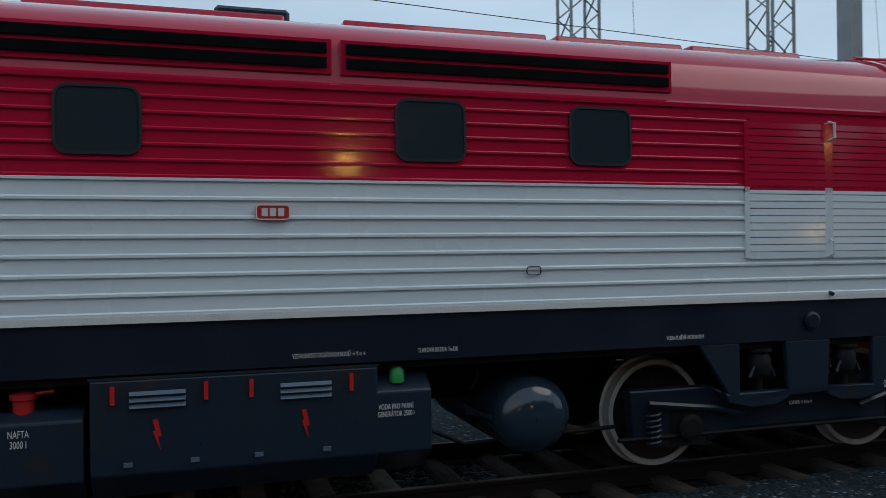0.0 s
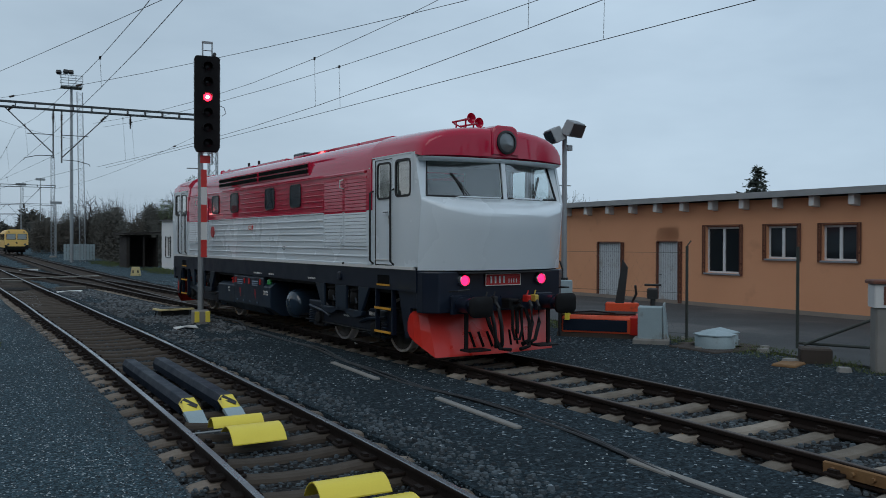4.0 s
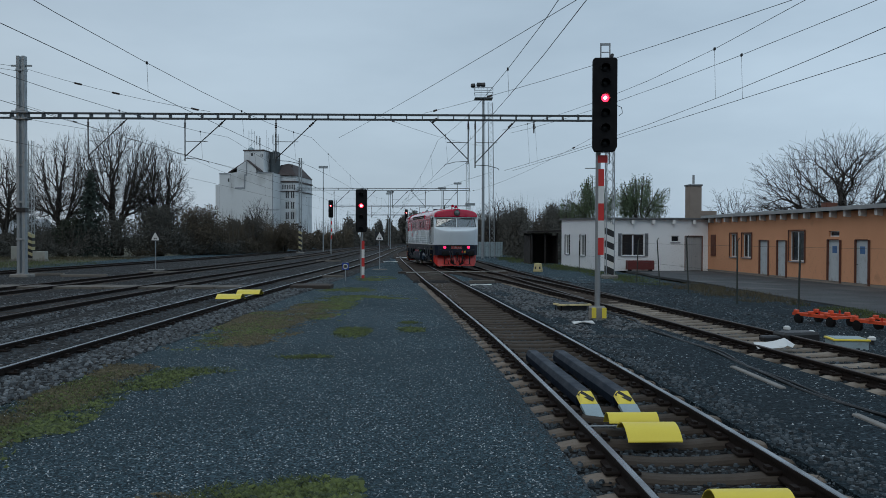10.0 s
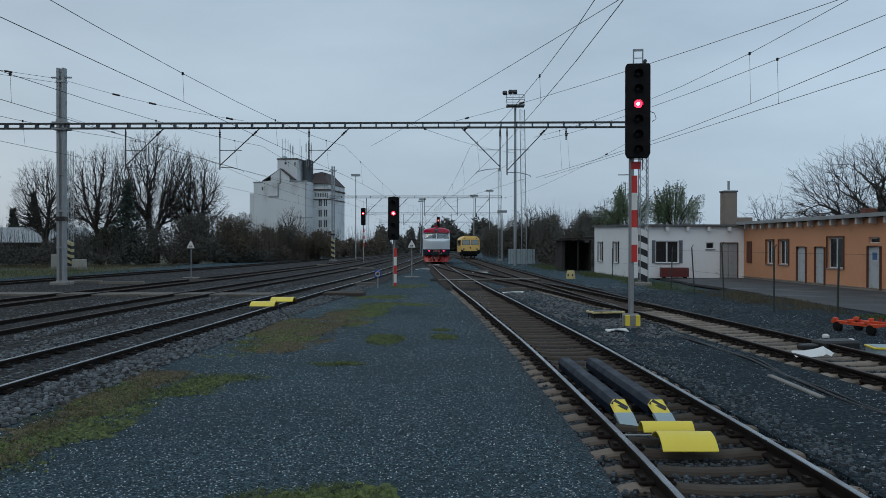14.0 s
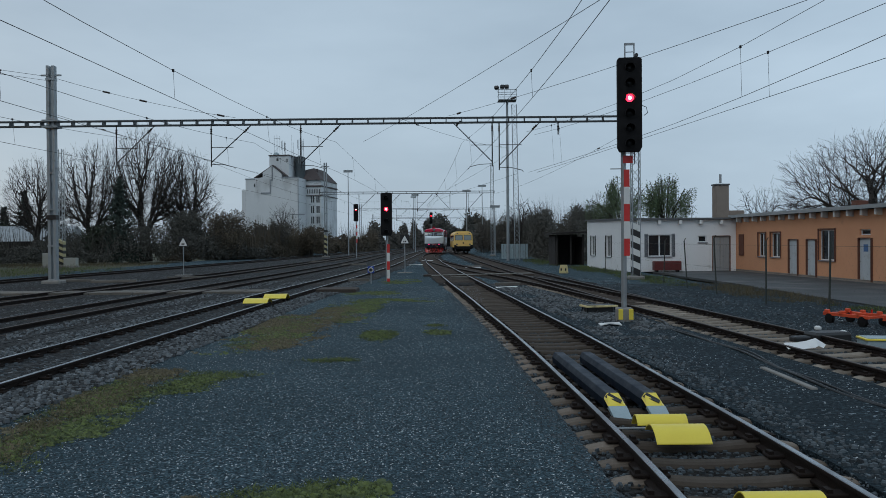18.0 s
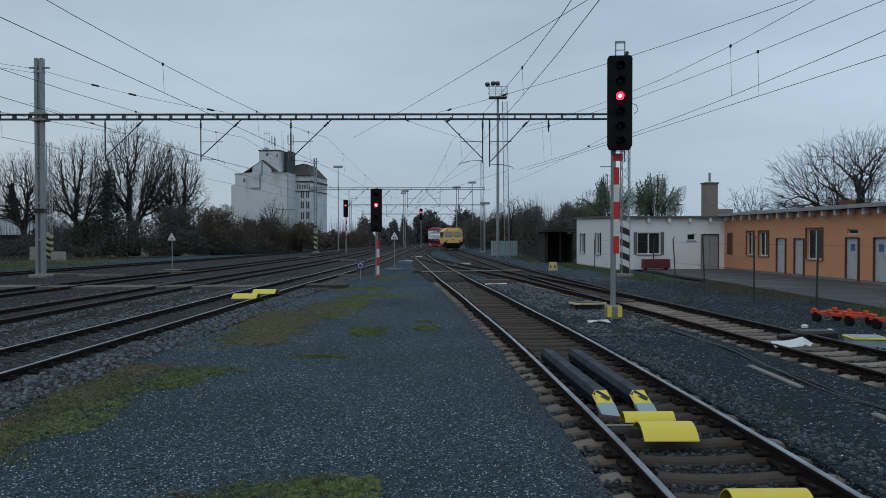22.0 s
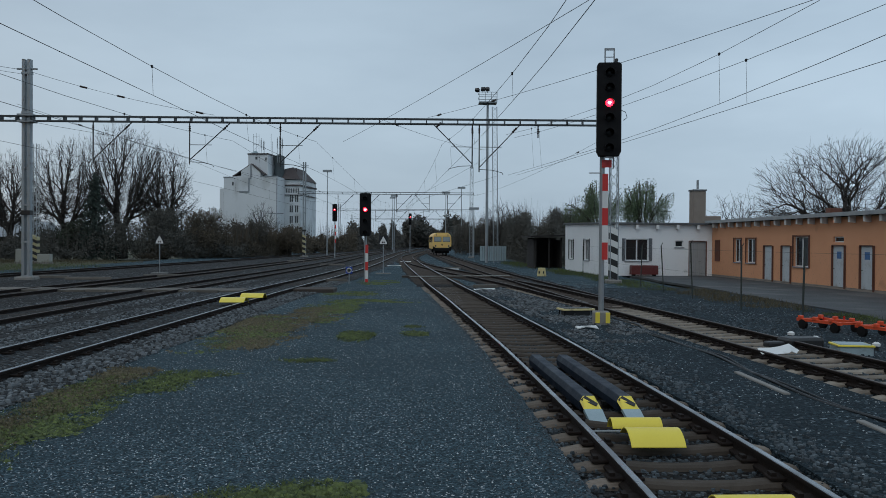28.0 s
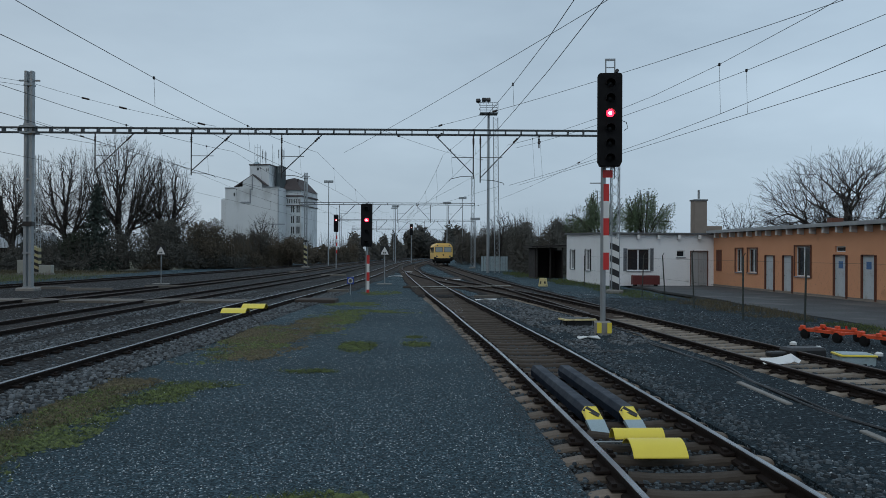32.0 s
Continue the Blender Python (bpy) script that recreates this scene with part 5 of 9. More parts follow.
        part("cable_loop", Shape().pipe([(width / 2, -0.2, z1 - 1.25), (width / 2 + 0.12, -0.2, z1 - 1.3), (width / 2 + 0.16, -0.2, z1 - 1.45), (width / 2 + 0.06, -0.2, z1 - 1.52)], 0.009), M_black, s, at=pose(off, 0, 0))
    return s


colour_light_signal(4.55, 22.1, -6, 4.5, 6.98, 0.64, 6, 2, "tall light signal showing red on a striped pole", off=0.14)
colour_light_signal(-3.6, 44.2, 0, 2.47, 4.77, 0.6, 4, 1, "short light signal showing red beside the main track", ladder=False, base=False)
colour_light_signal(-12.7, 107, 0, 4.75, 7.0, 0.6, 5, 1, "distant light signal showing red on a thin mast", ladder=False, base=False)
colour_light_signal(-4.6, 167, 0, 5.6, 7.9, 0.6, 5, 1, "far-off light signal showing red over the tracks", ladder=False, base=False, board=False)

# the signal seen from behind, across the departing track
s = root("railway_signal", pose(11.58, 3.26, 0, 0, 0, 160), "grey steel signal mast with climbing pegs, seen from behind", "railway signal", "railway signals")
part("pole", Shape().tube((0, 0, 0.3), (0, 0, 6.6), 0.1, 0.085, seg=14), M_galv, s, "galvanised mast", smooth=50)
part("cabinet", Shape().cbox(-0.32, 0.3, -0.22, 0.2, 0.22, 0.78, 0.02), M_galv, s, "grey cable cabinet")
part("yellow_edge", Shape().cbox(-0.345, -0.325, -0.2, 0.18, 0.22, 0.78, 0.005), M_yellow, s, "yellow cabinet edge")
part("footing", Shape().cbox(-0.35, 0.35, -0.35, 0.35, -0.05, 0.06, 0.03), M_concrete, s, "concrete footing")
part("post_stub", Shape().box(-0.08, 0.08, -0.08, 0.08, 0.0, 0.35), M_galv, s)
for k in range(12):
    z = 1.35 + k * 0.42
    part("climbing_peg", Shape().pipe([(-0.26, 0, z + 0.035), (-0.2, 0, z), (0.2, 0, z), (0.26, 0, z + 0.035)], 0.014), M_yellow if k == 0 else M_galv, s, "yellow peg" if k == 0 else "steel climbing peg")
part("side_board", Shape().box(-0.36, -0.31, 0.05, 0.07, 2.4, 3.3), M_red_sheet, s, "red striped board edge")
part("side_board", Shape().box(-0.36, -0.31, 0.05, 0.07, 3.3, 3.75), M_white, s)
part("side_board", Shape().box(-0.36, -0.31, 0.05, 0.07, 3.75, 4.4), M_red_sheet, s)
hd = part("signal_head", Shape().cbox(-0.62, -0.25, -0.55, -0.3, 4.9, 6.5, 0.05), M_black_shell, s, "black signal head")
for z in (5.1, 5.5, 5.9, 6.3):
    part("hood", Shape().tube((-0.45, -0.55, z), (-0.45, -0.85, z - 0.03), 0.13, 0.12, seg=12), M_black_shell, hd, "black lamp hood")
part("arm", Shape().pipe([(0, 0, 4.7), (-0.2, -0.2, 4.8), (-0.45, -0.4, 4.95)], 0.03), M_galv, s)
part("number_panel", Shape().cbox(-0.78, -0.72, -0.6, -0.2, 3.9, 4.35, 0.01), M_black_shell, s, "small black lamp panel")
part("panel_arm", Shape().tube((0, 0, 4.12), (-0.75, -0.4, 4.12), 0.02), M_galv, s)


# ---- portals over the tracks and their wires ----
def lattice(sh, a, b, w, n, r, m=None):
    """A four-chord lattice mast or beam between two points."""
    a, b = Vector(a), Vector(b)
    d = (b - a).normalized()
    u = d.orthogonal().normalized() if abs(d.z) < 0.9 else Vector((1, 0, 0))
    v = d.cross(u).normalized()
    c = [(u * i + v * j) * w / 2 for i, j in ((-1, -1), (1, -1), (1, 1), (-1, 1))]
    for q in c:
        sh.tube(a + q, b + q, r, seg=4)
    for k in range(n):
        p0, p1 = a.lerp(b, k / n), a.lerp(b, (k + 1) / n)
        for i in range(4):
            e, g = (c[i], c[(i + 1) % 4]) if k % 2 == 0 else (c[(i + 1) % 4], c[i])
            sh.tube(p0 + e, p1 + g, r * 0.55, seg=3, cap=False)
    return sh


def striped(parent, w, z1, pale=None):
    """Black and yellow warning bands round the foot of a mast."""
    n = 8
    for k in range(n):
        z = 0.25 + k * (z1 - 0.25) / n
        h = (z1 - 0.25) / n
        sk = 0.45 * w
        part("warning_band", Shape().add([(-w, -w, z + sk), (w, -w, z - sk), (w, w, z - sk), (-w, w, z + sk), (-w, -w, z + h + sk), (w, -w, z + h - sk), (w, w, z + h - sk), (-w, w, z + h + sk)],
                                         [(3, 2, 1, 0), (4, 5, 6, 7), (0, 1, 5, 4), (1, 2, 6, 5), (2, 3, 7, 6), (3, 0, 4, 7)]), (pale or M_yellow_dim) if k % 2 else M_black, parent, ("white warning band" if pale else "faded yellow warning band") if k % 2 else "black warning band")


M_yellow_dim = material("faded_yellow_band", (0.45, 0.40, 0.22), 0.7, other=(0.35, 0.31, 0.18), scale=5, stain=(0.12, 0.11, 0.09), stain_scale=4)


def portal(y, x0, x1, z, masts, drops, label, fine=True):
    """A beam across the tracks with hangers for the overhead line."""
    p = root("catenary_portal", pose(0, y, 0), label, "catenary portal", "catenary portals")
    bm = Shape()
    for zz in (z - 0.13, z + 0.13):
        bm.box(x0, x1, -0.2, -0.14, zz - 0.03, zz + 0.03).box(x0, x1, 0.14, 0.2, zz - 0.03, zz + 0.03)
    beam = part("beam", bm, M_beam, p, "grey ladder beam")
    x = x0 + 0.05
    while x < x1:
        part("beam_post", Shape().box(x, x + 0.05, -0.2, 0.2, z - 0.13, z + 0.13), M_beam, beam)
        x += 0.85 if fine else 2.0
    for mx, mh, kind in masts:
        if kind == "twin":
            m = part("mast", Shape().box(mx - 0.22, mx - 0.07, -0.16, 0.16, 0, mh).box(mx + 0.07, mx + 0.22, -0.16, 0.16, 0, mh), M_twin, p, "grey twin-channel mast")
            for zz in (0.15, 2.0, 4.0, 6.0, z - 0.25, z + 0.25, mh - 0.8):
                part("batten", Shape().box(mx - 0.24, mx + 0.24, -0.19, 0.19, zz, zz + 0.1), M_twin, m)
            part("collar", Shape().box(mx - 0.42, mx + 0.42, -0.3, 0.3, z - 0.22, z - 0.12).box(mx - 0.42, mx + 0.42, -0.3, 0.3, z + 0.12, z + 0.22), M_twin, m)
            part("top_arm", Shape().box(mx - 0.55, mx + 0.55, -0.05, 0.05, mh - 0.55, mh - 0.47), M_twin, m)
            part("band", Shape().box(mx - 0.25, mx + 0.25, -0.2, 0.2, 3.5, 3.75), M_black, m, "black band")
            part("footing", Shape().cbox(mx - 0.5, mx + 0.5, -0.45, 0.45, -0.05, 0.18, 0.05), M_concrete, m)
        else:
            m = part("mast", lattice(Shape(), (mx, 0, 0), (mx, 0, mh), 0.42, int(mh / 0.45), 0.032), M_twin, p, "grey lattice mast")
            part("footing", Shape().cbox(mx - 0.4, mx + 0.4, -0.4, 0.4, -0.05, 0.2, 0.05), M_concrete, m)
    for x, sg, low, reach in drops:
        hg = part("hanger", Shape().tube((x, 0, z - 0.1), (x, 0, low), 0.035, seg=6), M_black, p, "dark hanger tube")
        part("insulator", Shape().lathe([(0.03, 0), (0.07, 0.05), (0.03, 0.1), (0.07, 0.15), (0.03, 0.2), (0.07, 0.25), (0.03, 0.3)], "z", 8, pose(x, 0, z - 0.62)), M_insul, hg, "brown ribbed insulator", smooth=50)
        if sg:
            part("strut", Shape().tube((x + sg * reach, 0, z - 0.15), (x, 0, low + 0.25), 0.028, seg=6), M_black, hg, "dark slanting strut")
            part("insulator", Shape().lathe([(0.03, 0), (0.075, 0.06), (0.03, 0.12), (0.075, 0.18), (0.03, 0.24), (0.075, 0.3), (0.03, 0.36)], "x", 8, pose(x + sg * reach * 0.93, 0, z - 0.29, 0, 45 * sg if sg > 0 else -45, 0 if sg < 0 else 180)), M_insul, hg, smooth=50)
            part("stay", Shape().tube((x, 0, z - 1.35), (x + sg * reach * 0.55, 0, z - 1.35), 0.018, seg=5), M_black, hg)
            part("steady_arm", Shape().pipe([(x, 0, low + 0.15), (x + sg * 0.7, 0, low + 0.12), (x + sg * 1.25, 0, low - 0.02), (x + sg * 1.3, 0, low - 0.12)], 0.018, 5), M_black, hg)
    return p


M_beam = material("dull_portal_steel", (0.075, 0.085, 0.09), 0.6, metal=0.2, other=(0.05, 0.056, 0.06), scale=1.5, bump=0.1)
M_insul = material("brown_insulator_glaze", (0.035, 0.022, 0.018), 0.3, bump=0)
portal(44.8, -37, 10.05, 8.72, ((-21.95, 11.9, "twin"), (-36.5, 9.5, "lattice"), (9.87, 8.9, "lattice")),
       ((-18.4, 1, 6.3, 2.1), (-13.2, 1, 6.3, 2.2), (-8.3, 1, 6.2, 2.2), (2.12, -1, 6.2, 2.1), (2.5, 1, 6.0, 2.2), (5.7, 0, 7.9, 0)), "grey steel portal carrying overhead wires across the tracks")
gp = bpy.data.objects["catenary_portal"]
fb = root("mast_stripes", pose(9.87, 44.8, 0), "black and white warning bands round a mast foot", "warning bands")
striped(fb, 0.23, 3.0, M_white)
portal(113, -18.5, 5.6, 8.8, ((-17.6, 13.0, "twin"), (5.3, 12.5, "lattice")), ((-13, 1, 6.3, 2.2), (-9.5, 1, 6.2, 2.2), (-5.0, 1, 6.2, 2.2), (-0.5, -1, 6.2, 2.0), (2.0, 1, 6.2, 2.0)), "second grey portal farther down the tracks", False)
fb = root("mast_stripes", pose(-17.6, 113, 0), "black and yellow warning bands round a far mast foot", "warning bands")
striped(fb, 0.22, 3.0)
portal(172, -20, 8.5, 8.8, ((-19.5, 10, "lattice"), (8, 10.5, "lattice")), ((-12, 1, 6.3, 2.2), (-7.5, 1, 6.2, 2.2), (-2.0, 1, 6.2, 2.2), (2.5, -1, 6.2, 2.0)), "third portal in the distance over the tracks", False)
portal(240, -24, 9.5, 8.8, ((-23.5, 10, "lattice"), (9, 10.5, "lattice")), ((-12, 1, 6.3, 2.2), (-6.5, 1, 6.2, 2.2), (-1.0, 1, 6.2, 2.2), (3.5, -1, 6.2, 2.0)), "far-off grey portal over the tracks", False)


def overhead_line(line, ys, contact, carrier, label, shift=0.0):
    """Contact wire, sagging carrier wire and droppers along a track."""
    w = root("overhead_line", pose(0, 0, 0), label, "overhead line", "overhead lines")
    con, car = [], []
    for a, b in zip(ys[:-1], ys[1:]):
        n = 12
        for k in range(n + (b == ys[-1])):
            t = k / n
            y = a + (b - a) * t
            zig = 0.25 * math.cos(math.pi * (ys.index(a) + t))
            con.append((line(y) + shift + zig, y, contact - 0.06 * 4 * t * (1 - t)))
            car.append((line(y) + shift + zig * 0.5, y, carrier - 1.0 * 4 * t * (1 - t)))
    part("contact_wire", Shape().pipe(con, 0.0075, 4), M_wire, w, "dark contact wire")
    part("carrier_wire", Shape().pipe(car, 0.0075, 4), M_wire, w, "dark carrier wire")
    for i in range(1, len(con), 2):
        part("dropper", Shape().tube(con[i], car[i], 0.005, seg=3), M_wire, w)
        part("clamp", Shape().box(-0.02, 0.02, -0.035, 0.035, -0.035, 0.035), M_wire, w, at=pose(*car[i]))
    return w


SUP = [-70, -12, 44.8, 113, 172, 240]
overhead_line(line_main, SUP, 5.95, 7.6, "overhead wires above the shiny main track")
overhead_line(line_second, SUP, 5.95, 7.6, "overhead wires above the second track")
overhead_line(line_third, SUP, 5.95, 7.6, "overhead wires above the third track")
overhead_line(line_near, [-70, -12, 44.8, 113], 5.9, 7.5, "overhead wires above the near track", 0.12)
overhead_line(line_wire, [-70, -12, 44.8], 5.86, 8.05, "overhead wires above the departing track", 0.62)
line_cross = smooth_line([(-30, 16.2), (-12, 13.3), (16.8, 8.7), (28.8, 6.8), (44.8, 4.3)])
overhead_line(line_cross, [-30, -12, 44.8], 5.86, 7.9, "overhead wires swinging across the yard")
overhead_line(line_wire, [44.8, 113, 172], 5.8, 7.1, "overhead wires above the departing track")
sw = root("span_wires", pose(0, 0, 0), "insulated feeder wires slung from mast to mast", "feeder wires")
for a, b, sag, ins in (((-21.95, 44.8, 11.3), (-11.8, 44.6, 8.95), 0.2, (0.3, 0.5, 0.92)), ((-21.95, 44.8, 11.3), (-60, -20, 11.5), 0.8, (0.04,)), ((-22.1, 44.8, 11.1), (-60, -24, 11.0), 0.8, (0.05,)),
                       ((-0.3, 44.8, 8.95), (14.9, 7.6, 8.6), 0.4, (0.04, 0.2, 0.8)), ((-4.9, 44.8, 7.6), (8.5, 0.6, 7.6), 0.2, ()), ((-3.0, 44.8, 8.9), (5.7, 87.5, 12.0), 0.3, (0.1, 0.9)), ((9.5, 44.8, 8.0), (5.3, 113, 8.5), 0.5, (0.1, 0.9)), ((-22.5, 44.8, 9.5), (-17.6, 113, 10), 0.6, (0.1,))):
    a, b = Vector(a), Vector(b)
    pts = [a.lerp(b, k / 12) - Vector((0, 0, sag * 4 * (k / 12) * (1 - k / 12))) for k in range(13)]
    part("feeder_wire", Shape().pipe(pts, 0.0095, 4), M_wire, sw)
    for t in ins:
        c = a.lerp(b, t) - Vector((0, 0, sag * 4 * t * (1 - t)))
        d = (b - a).normalized()
        part("insulator", Shape().tube(c - d * 0.2, c + d * 0.2, 0.05, seg=6), M_insul, sw)

# striped mast beside the departing track
s = root("catenary_mast", pose(15.0, 7.6, 0), "round grey mast with black and yellow bands at its foot", "catenary mast")
part("shaft", Shape().tube((0, 0, 0), (0, 0, 9.6), 0.135, 0.11, seg=16), M_twin, s, "grey tubular shaft", smooth=50)
for k in range(9):
    z = 0.35 + k * 0.235
    n = 12
    rings = [[(0.142 * math.cos(2 * math.pi * i / n), 0.142 * math.sin(2 * math.pi * i / n), zz + 0.12 * math.cos(2 * math.pi * i / n + 0.8)) for i in range(n)] for zz in (z, z + 0.235)]
    part("warning_band", Shape().loft(rings), M_yellow_dim if k % 2 == 0 else M_black, s, "faded yellow warning band" if k % 2 == 0 else "black warning band", smooth=40)
part("black_collar", Shape().tube((0, 0, 2.5), (0, 0, 2.72), 0.15, seg=16), M_black, s, "black collar")
part("white_collar", Shape().tube((0, 0, 3.18), (0, 0, 3.26), 0.14, seg=16), M_white, s).parent = s
part("white_collar", Shape().tube((0, 0, 3.32), (0, 0, 3.4), 0.14, seg=16), M_white, s)
part("black_collar", Shape().tube((0, 0, 3.42), (0, 0, 3.95), 0.14, seg=16), M_black, s, "black collar")
part("bracket", Shape().tube((-0.35, 0, 6.85), (0.3, 0, 6.85), 0.045).box(-0.2, 0.2, -0.16, 0.16, 6.78, 6.92), M_black, s, "black wire bracket")
part("root_flange", Shape().add([(-0.3, -0.05, 0), (0.3, -0.05, 0), (0.3, 0.05, 0), (-0.3, 0.05, 0), (-0.13, -0.05, 0.55), (0.13, -0.05, 0.55), (0.13, 0.05, 0.55), (-0.13, 0.05, 0.55)], [(3, 2, 1, 0), (4, 5, 6, 7), (0, 1, 5, 4), (1, 2, 6, 5), (2, 3, 7, 6), (3, 0, 4, 7)]), M_concrete, s)
part("footing", Shape().cbox(-0.5, 0.45, -0.45, 0.4, -0.05, 0.1, 0.04), M_concrete, s, "broken concrete footing")

# loudspeaker and floodlight pole
s = root("floodlight_pole", pose(11.55, 15.65, 0), "slim grey pole with two floodlights and a switch box", "floodlight pole")
part("shaft", Shape().tube((0, 0, 0), (0, 0, 4.75), 0.075, 0.055, seg=12), M_galv, s, "grey pole", smooth=50)
for ang, zz in ((78, 4.78), (196, 4.92)):
    fl = part("floodlight", Shape().prism([(-0.27, -0.17), (0.27, -0.17), (0.2, 0.17), (-0.2, 0.17)], 0.15, 0.42, "y"), M_galv, s, "grey floodlight", at=pose(0, 0, zz, 0, 0, ang) @ pose(0, 0, 0, -25, 0, 0), bevel=0.02)
    part("glass", Shape().box(-0.23, 0.23, 0.42, 0.43, -0.14, 0.14), M_dark_glass, fl, "dark lamp glass")
    part("yoke", Shape().tube((0, 0, -0.08), (0, 0.2, -0.03), 0.02), M_galv, fl)
part("peg", Shape().tube((-0.18, 0, 3.5), (0.18, 0, 3.5), 0.012), M_galv, s)
part("sensor", Shape().cbox(0.03, 0.2, -0.06, 0.06, 4.32, 4.45, 0.02), M_galv, s)
part("sleeve", Shape().tube((0, 0, 0), (0, 0, 1.35), 0.1, seg=12), M_black, s, "black and yellow sleeve")
for k in range(3):
    part("yellow_band", Shape().tube((0, 0, 0.2 + k * 0.3), (0, 0, 0.32 + k * 0.3), 0.105, seg=12), M_yellow_dim, s)
part("switch_box", Shape().cbox(-0.34, 0.08, -0.24, -0.1, 0.85, 1.3, 0.02), M_blue_grey, s, "pale blue-grey switch box")
part("guard_frame", Shape().tube((-0.22, -0.15, 0), (-0.22, -0.15, 0.85), 0.045), M_black, s)
part("conduit", Shape().pipe([(-0.2, -0.1, 1.75), (-0.12, -0.1, 1.55), (-0.12, -0.1, 1.35)], 0.02), M_black, s)

# tall lighting tower
s = root("lighting_tower", pose(5.75, 87.5, 0), "tall lighting mast with a railed lamp platform", "lighting tower")
part("shaft", Shape().tube((0, 0, 0), (0, 0, 17.0), 0.17, 0.12, seg=12), M_twin, s, "grey tubular shaft", smooth=50)
part("ladder", lattice(Shape(), (1.0, 0.2, 0), (0.75, 0.2, 16.6), 0.5, 34, 0.025), M_twin, s, "caged ladder")
pf = part("platform", Shape().box(-0.95, 0.95, -0.8, 0.8, 16.9, 17.02), M_twin, s, "lamp platform")
for zz in (17.5, 18.0):
    part("railing", Shape().pipe([(-0.95, -0.8, zz), (0.95, -0.8, zz), (0.95, 0.8, zz), (-0.95, 0.8, zz), (-0.95, -0.8, zz)], 0.03, 4), M_twin, pf)
for x in (-0.95, -0.3, 0.35, 0.95):
    part("railing_post", Shape().tube((x, -0.8, 17), (x, -0.8, 18.0), 0.03, seg=4), M_twin, pf)
for x, zz, tilt in ((-1.1, 18.2, -20), (-0.55, 18.3, 10), (-0.05, 18.3, -10)):
    part("floodlight", Shape().cbox(-0.22, 0.22, -0.3, 0.1, -0.14, 0.16, 0.05), M_black, pf, "dark floodlight", at=pose(x, -0.5, zz, -25, 0, tilt))
    part("lamp_arm", Shape().tube((x, -0.5, 17.95), (x, -0.5, zz), 0.03, seg=5), M_twin, pf)
for x, y, h in ((-16.4, 128, 13.0), (-7.5, 160, 11), (2.2, 140, 10.5), (5.2, 150, 12), (6.0, 120, 7.0), (-10, 205, 13)):
    s = root("lighting_pole", pose(x, y, 0), "distant slim lighting pole beside the tracks", "lighting pole", "distant poles")
    part("shaft", Shape().tube((0, 0, 0), (0, 0, h), 0.09, 0.055), M_twin, s)
    part("lamp_head", Shape().box(-0.7, 0.7, -0.2, 0.2, h - 0.1, h + 0.25), M_twin, s)


# ---- small signs between the tracks ----
def triangle_sign(x, y, h):
    s = root("track_sign", pose(x, y, 0, 0, 0, 0), "white triangular track sign on a black square board", "track sign", "track signs")
    part("post", Shape().tube((0, 0, 0), (0, 0, h), 0.03), M_galv, s)
    b = part("board", Shape().box(-0.3, 0.3, -0.06, -0.04, h - 0.62, h), M_black, s, "black board")
    part("triangle", Shape().prism([(-0.26, h - 0.58), (0.26, h - 0.58), (0.2, h - 0.4), (0.0, h - 0.05), (-0.2, h - 0.4)], -0.068, -0.062, "y"), M_white, b, "white triangle")
    part("sign_bars", bars([0.08, 0.08], 0.1, 0.03), M_black, b, at=pose(0, -0.069, h - 0.46))
    part("footing", Shape().cbox(-0.5, 0.5, -0.25, 0.25, -0.02, 0.06, 0.02), M_concrete, s, "flat concrete slab")


triangle_sign(-17.9, 54.2, 2.55)
triangle_sign(-3.35, 56, 2.6)
s = root("track_sign", pose(-4.25, 42.0, 0, 0, 0, 0), "small blue square sign with a white ring", "track sign", "track signs")
part("post", Shape().tube((0, 0, 0), (0, 0, 0.85), 0.025), M_galv, s)
b = part("board", Shape().cbox(-0.17, 0.17, -0.05, -0.03, 0.55, 0.9, 0.01), M_blue_sign, s, "blue sign board")
part("ring", Shape().lathe([(0.13, -0.056), (0.13, -0.051), (0.09, -0.051), (0.09, -0.056)], "y", 20, pose(0, 0, 0.72)), M_white, b, "white ring")
part("digit_bar", Shape().box(-0.03, 0.03, -0.056, -0.051, 0.65, 0.79), M_white, b)


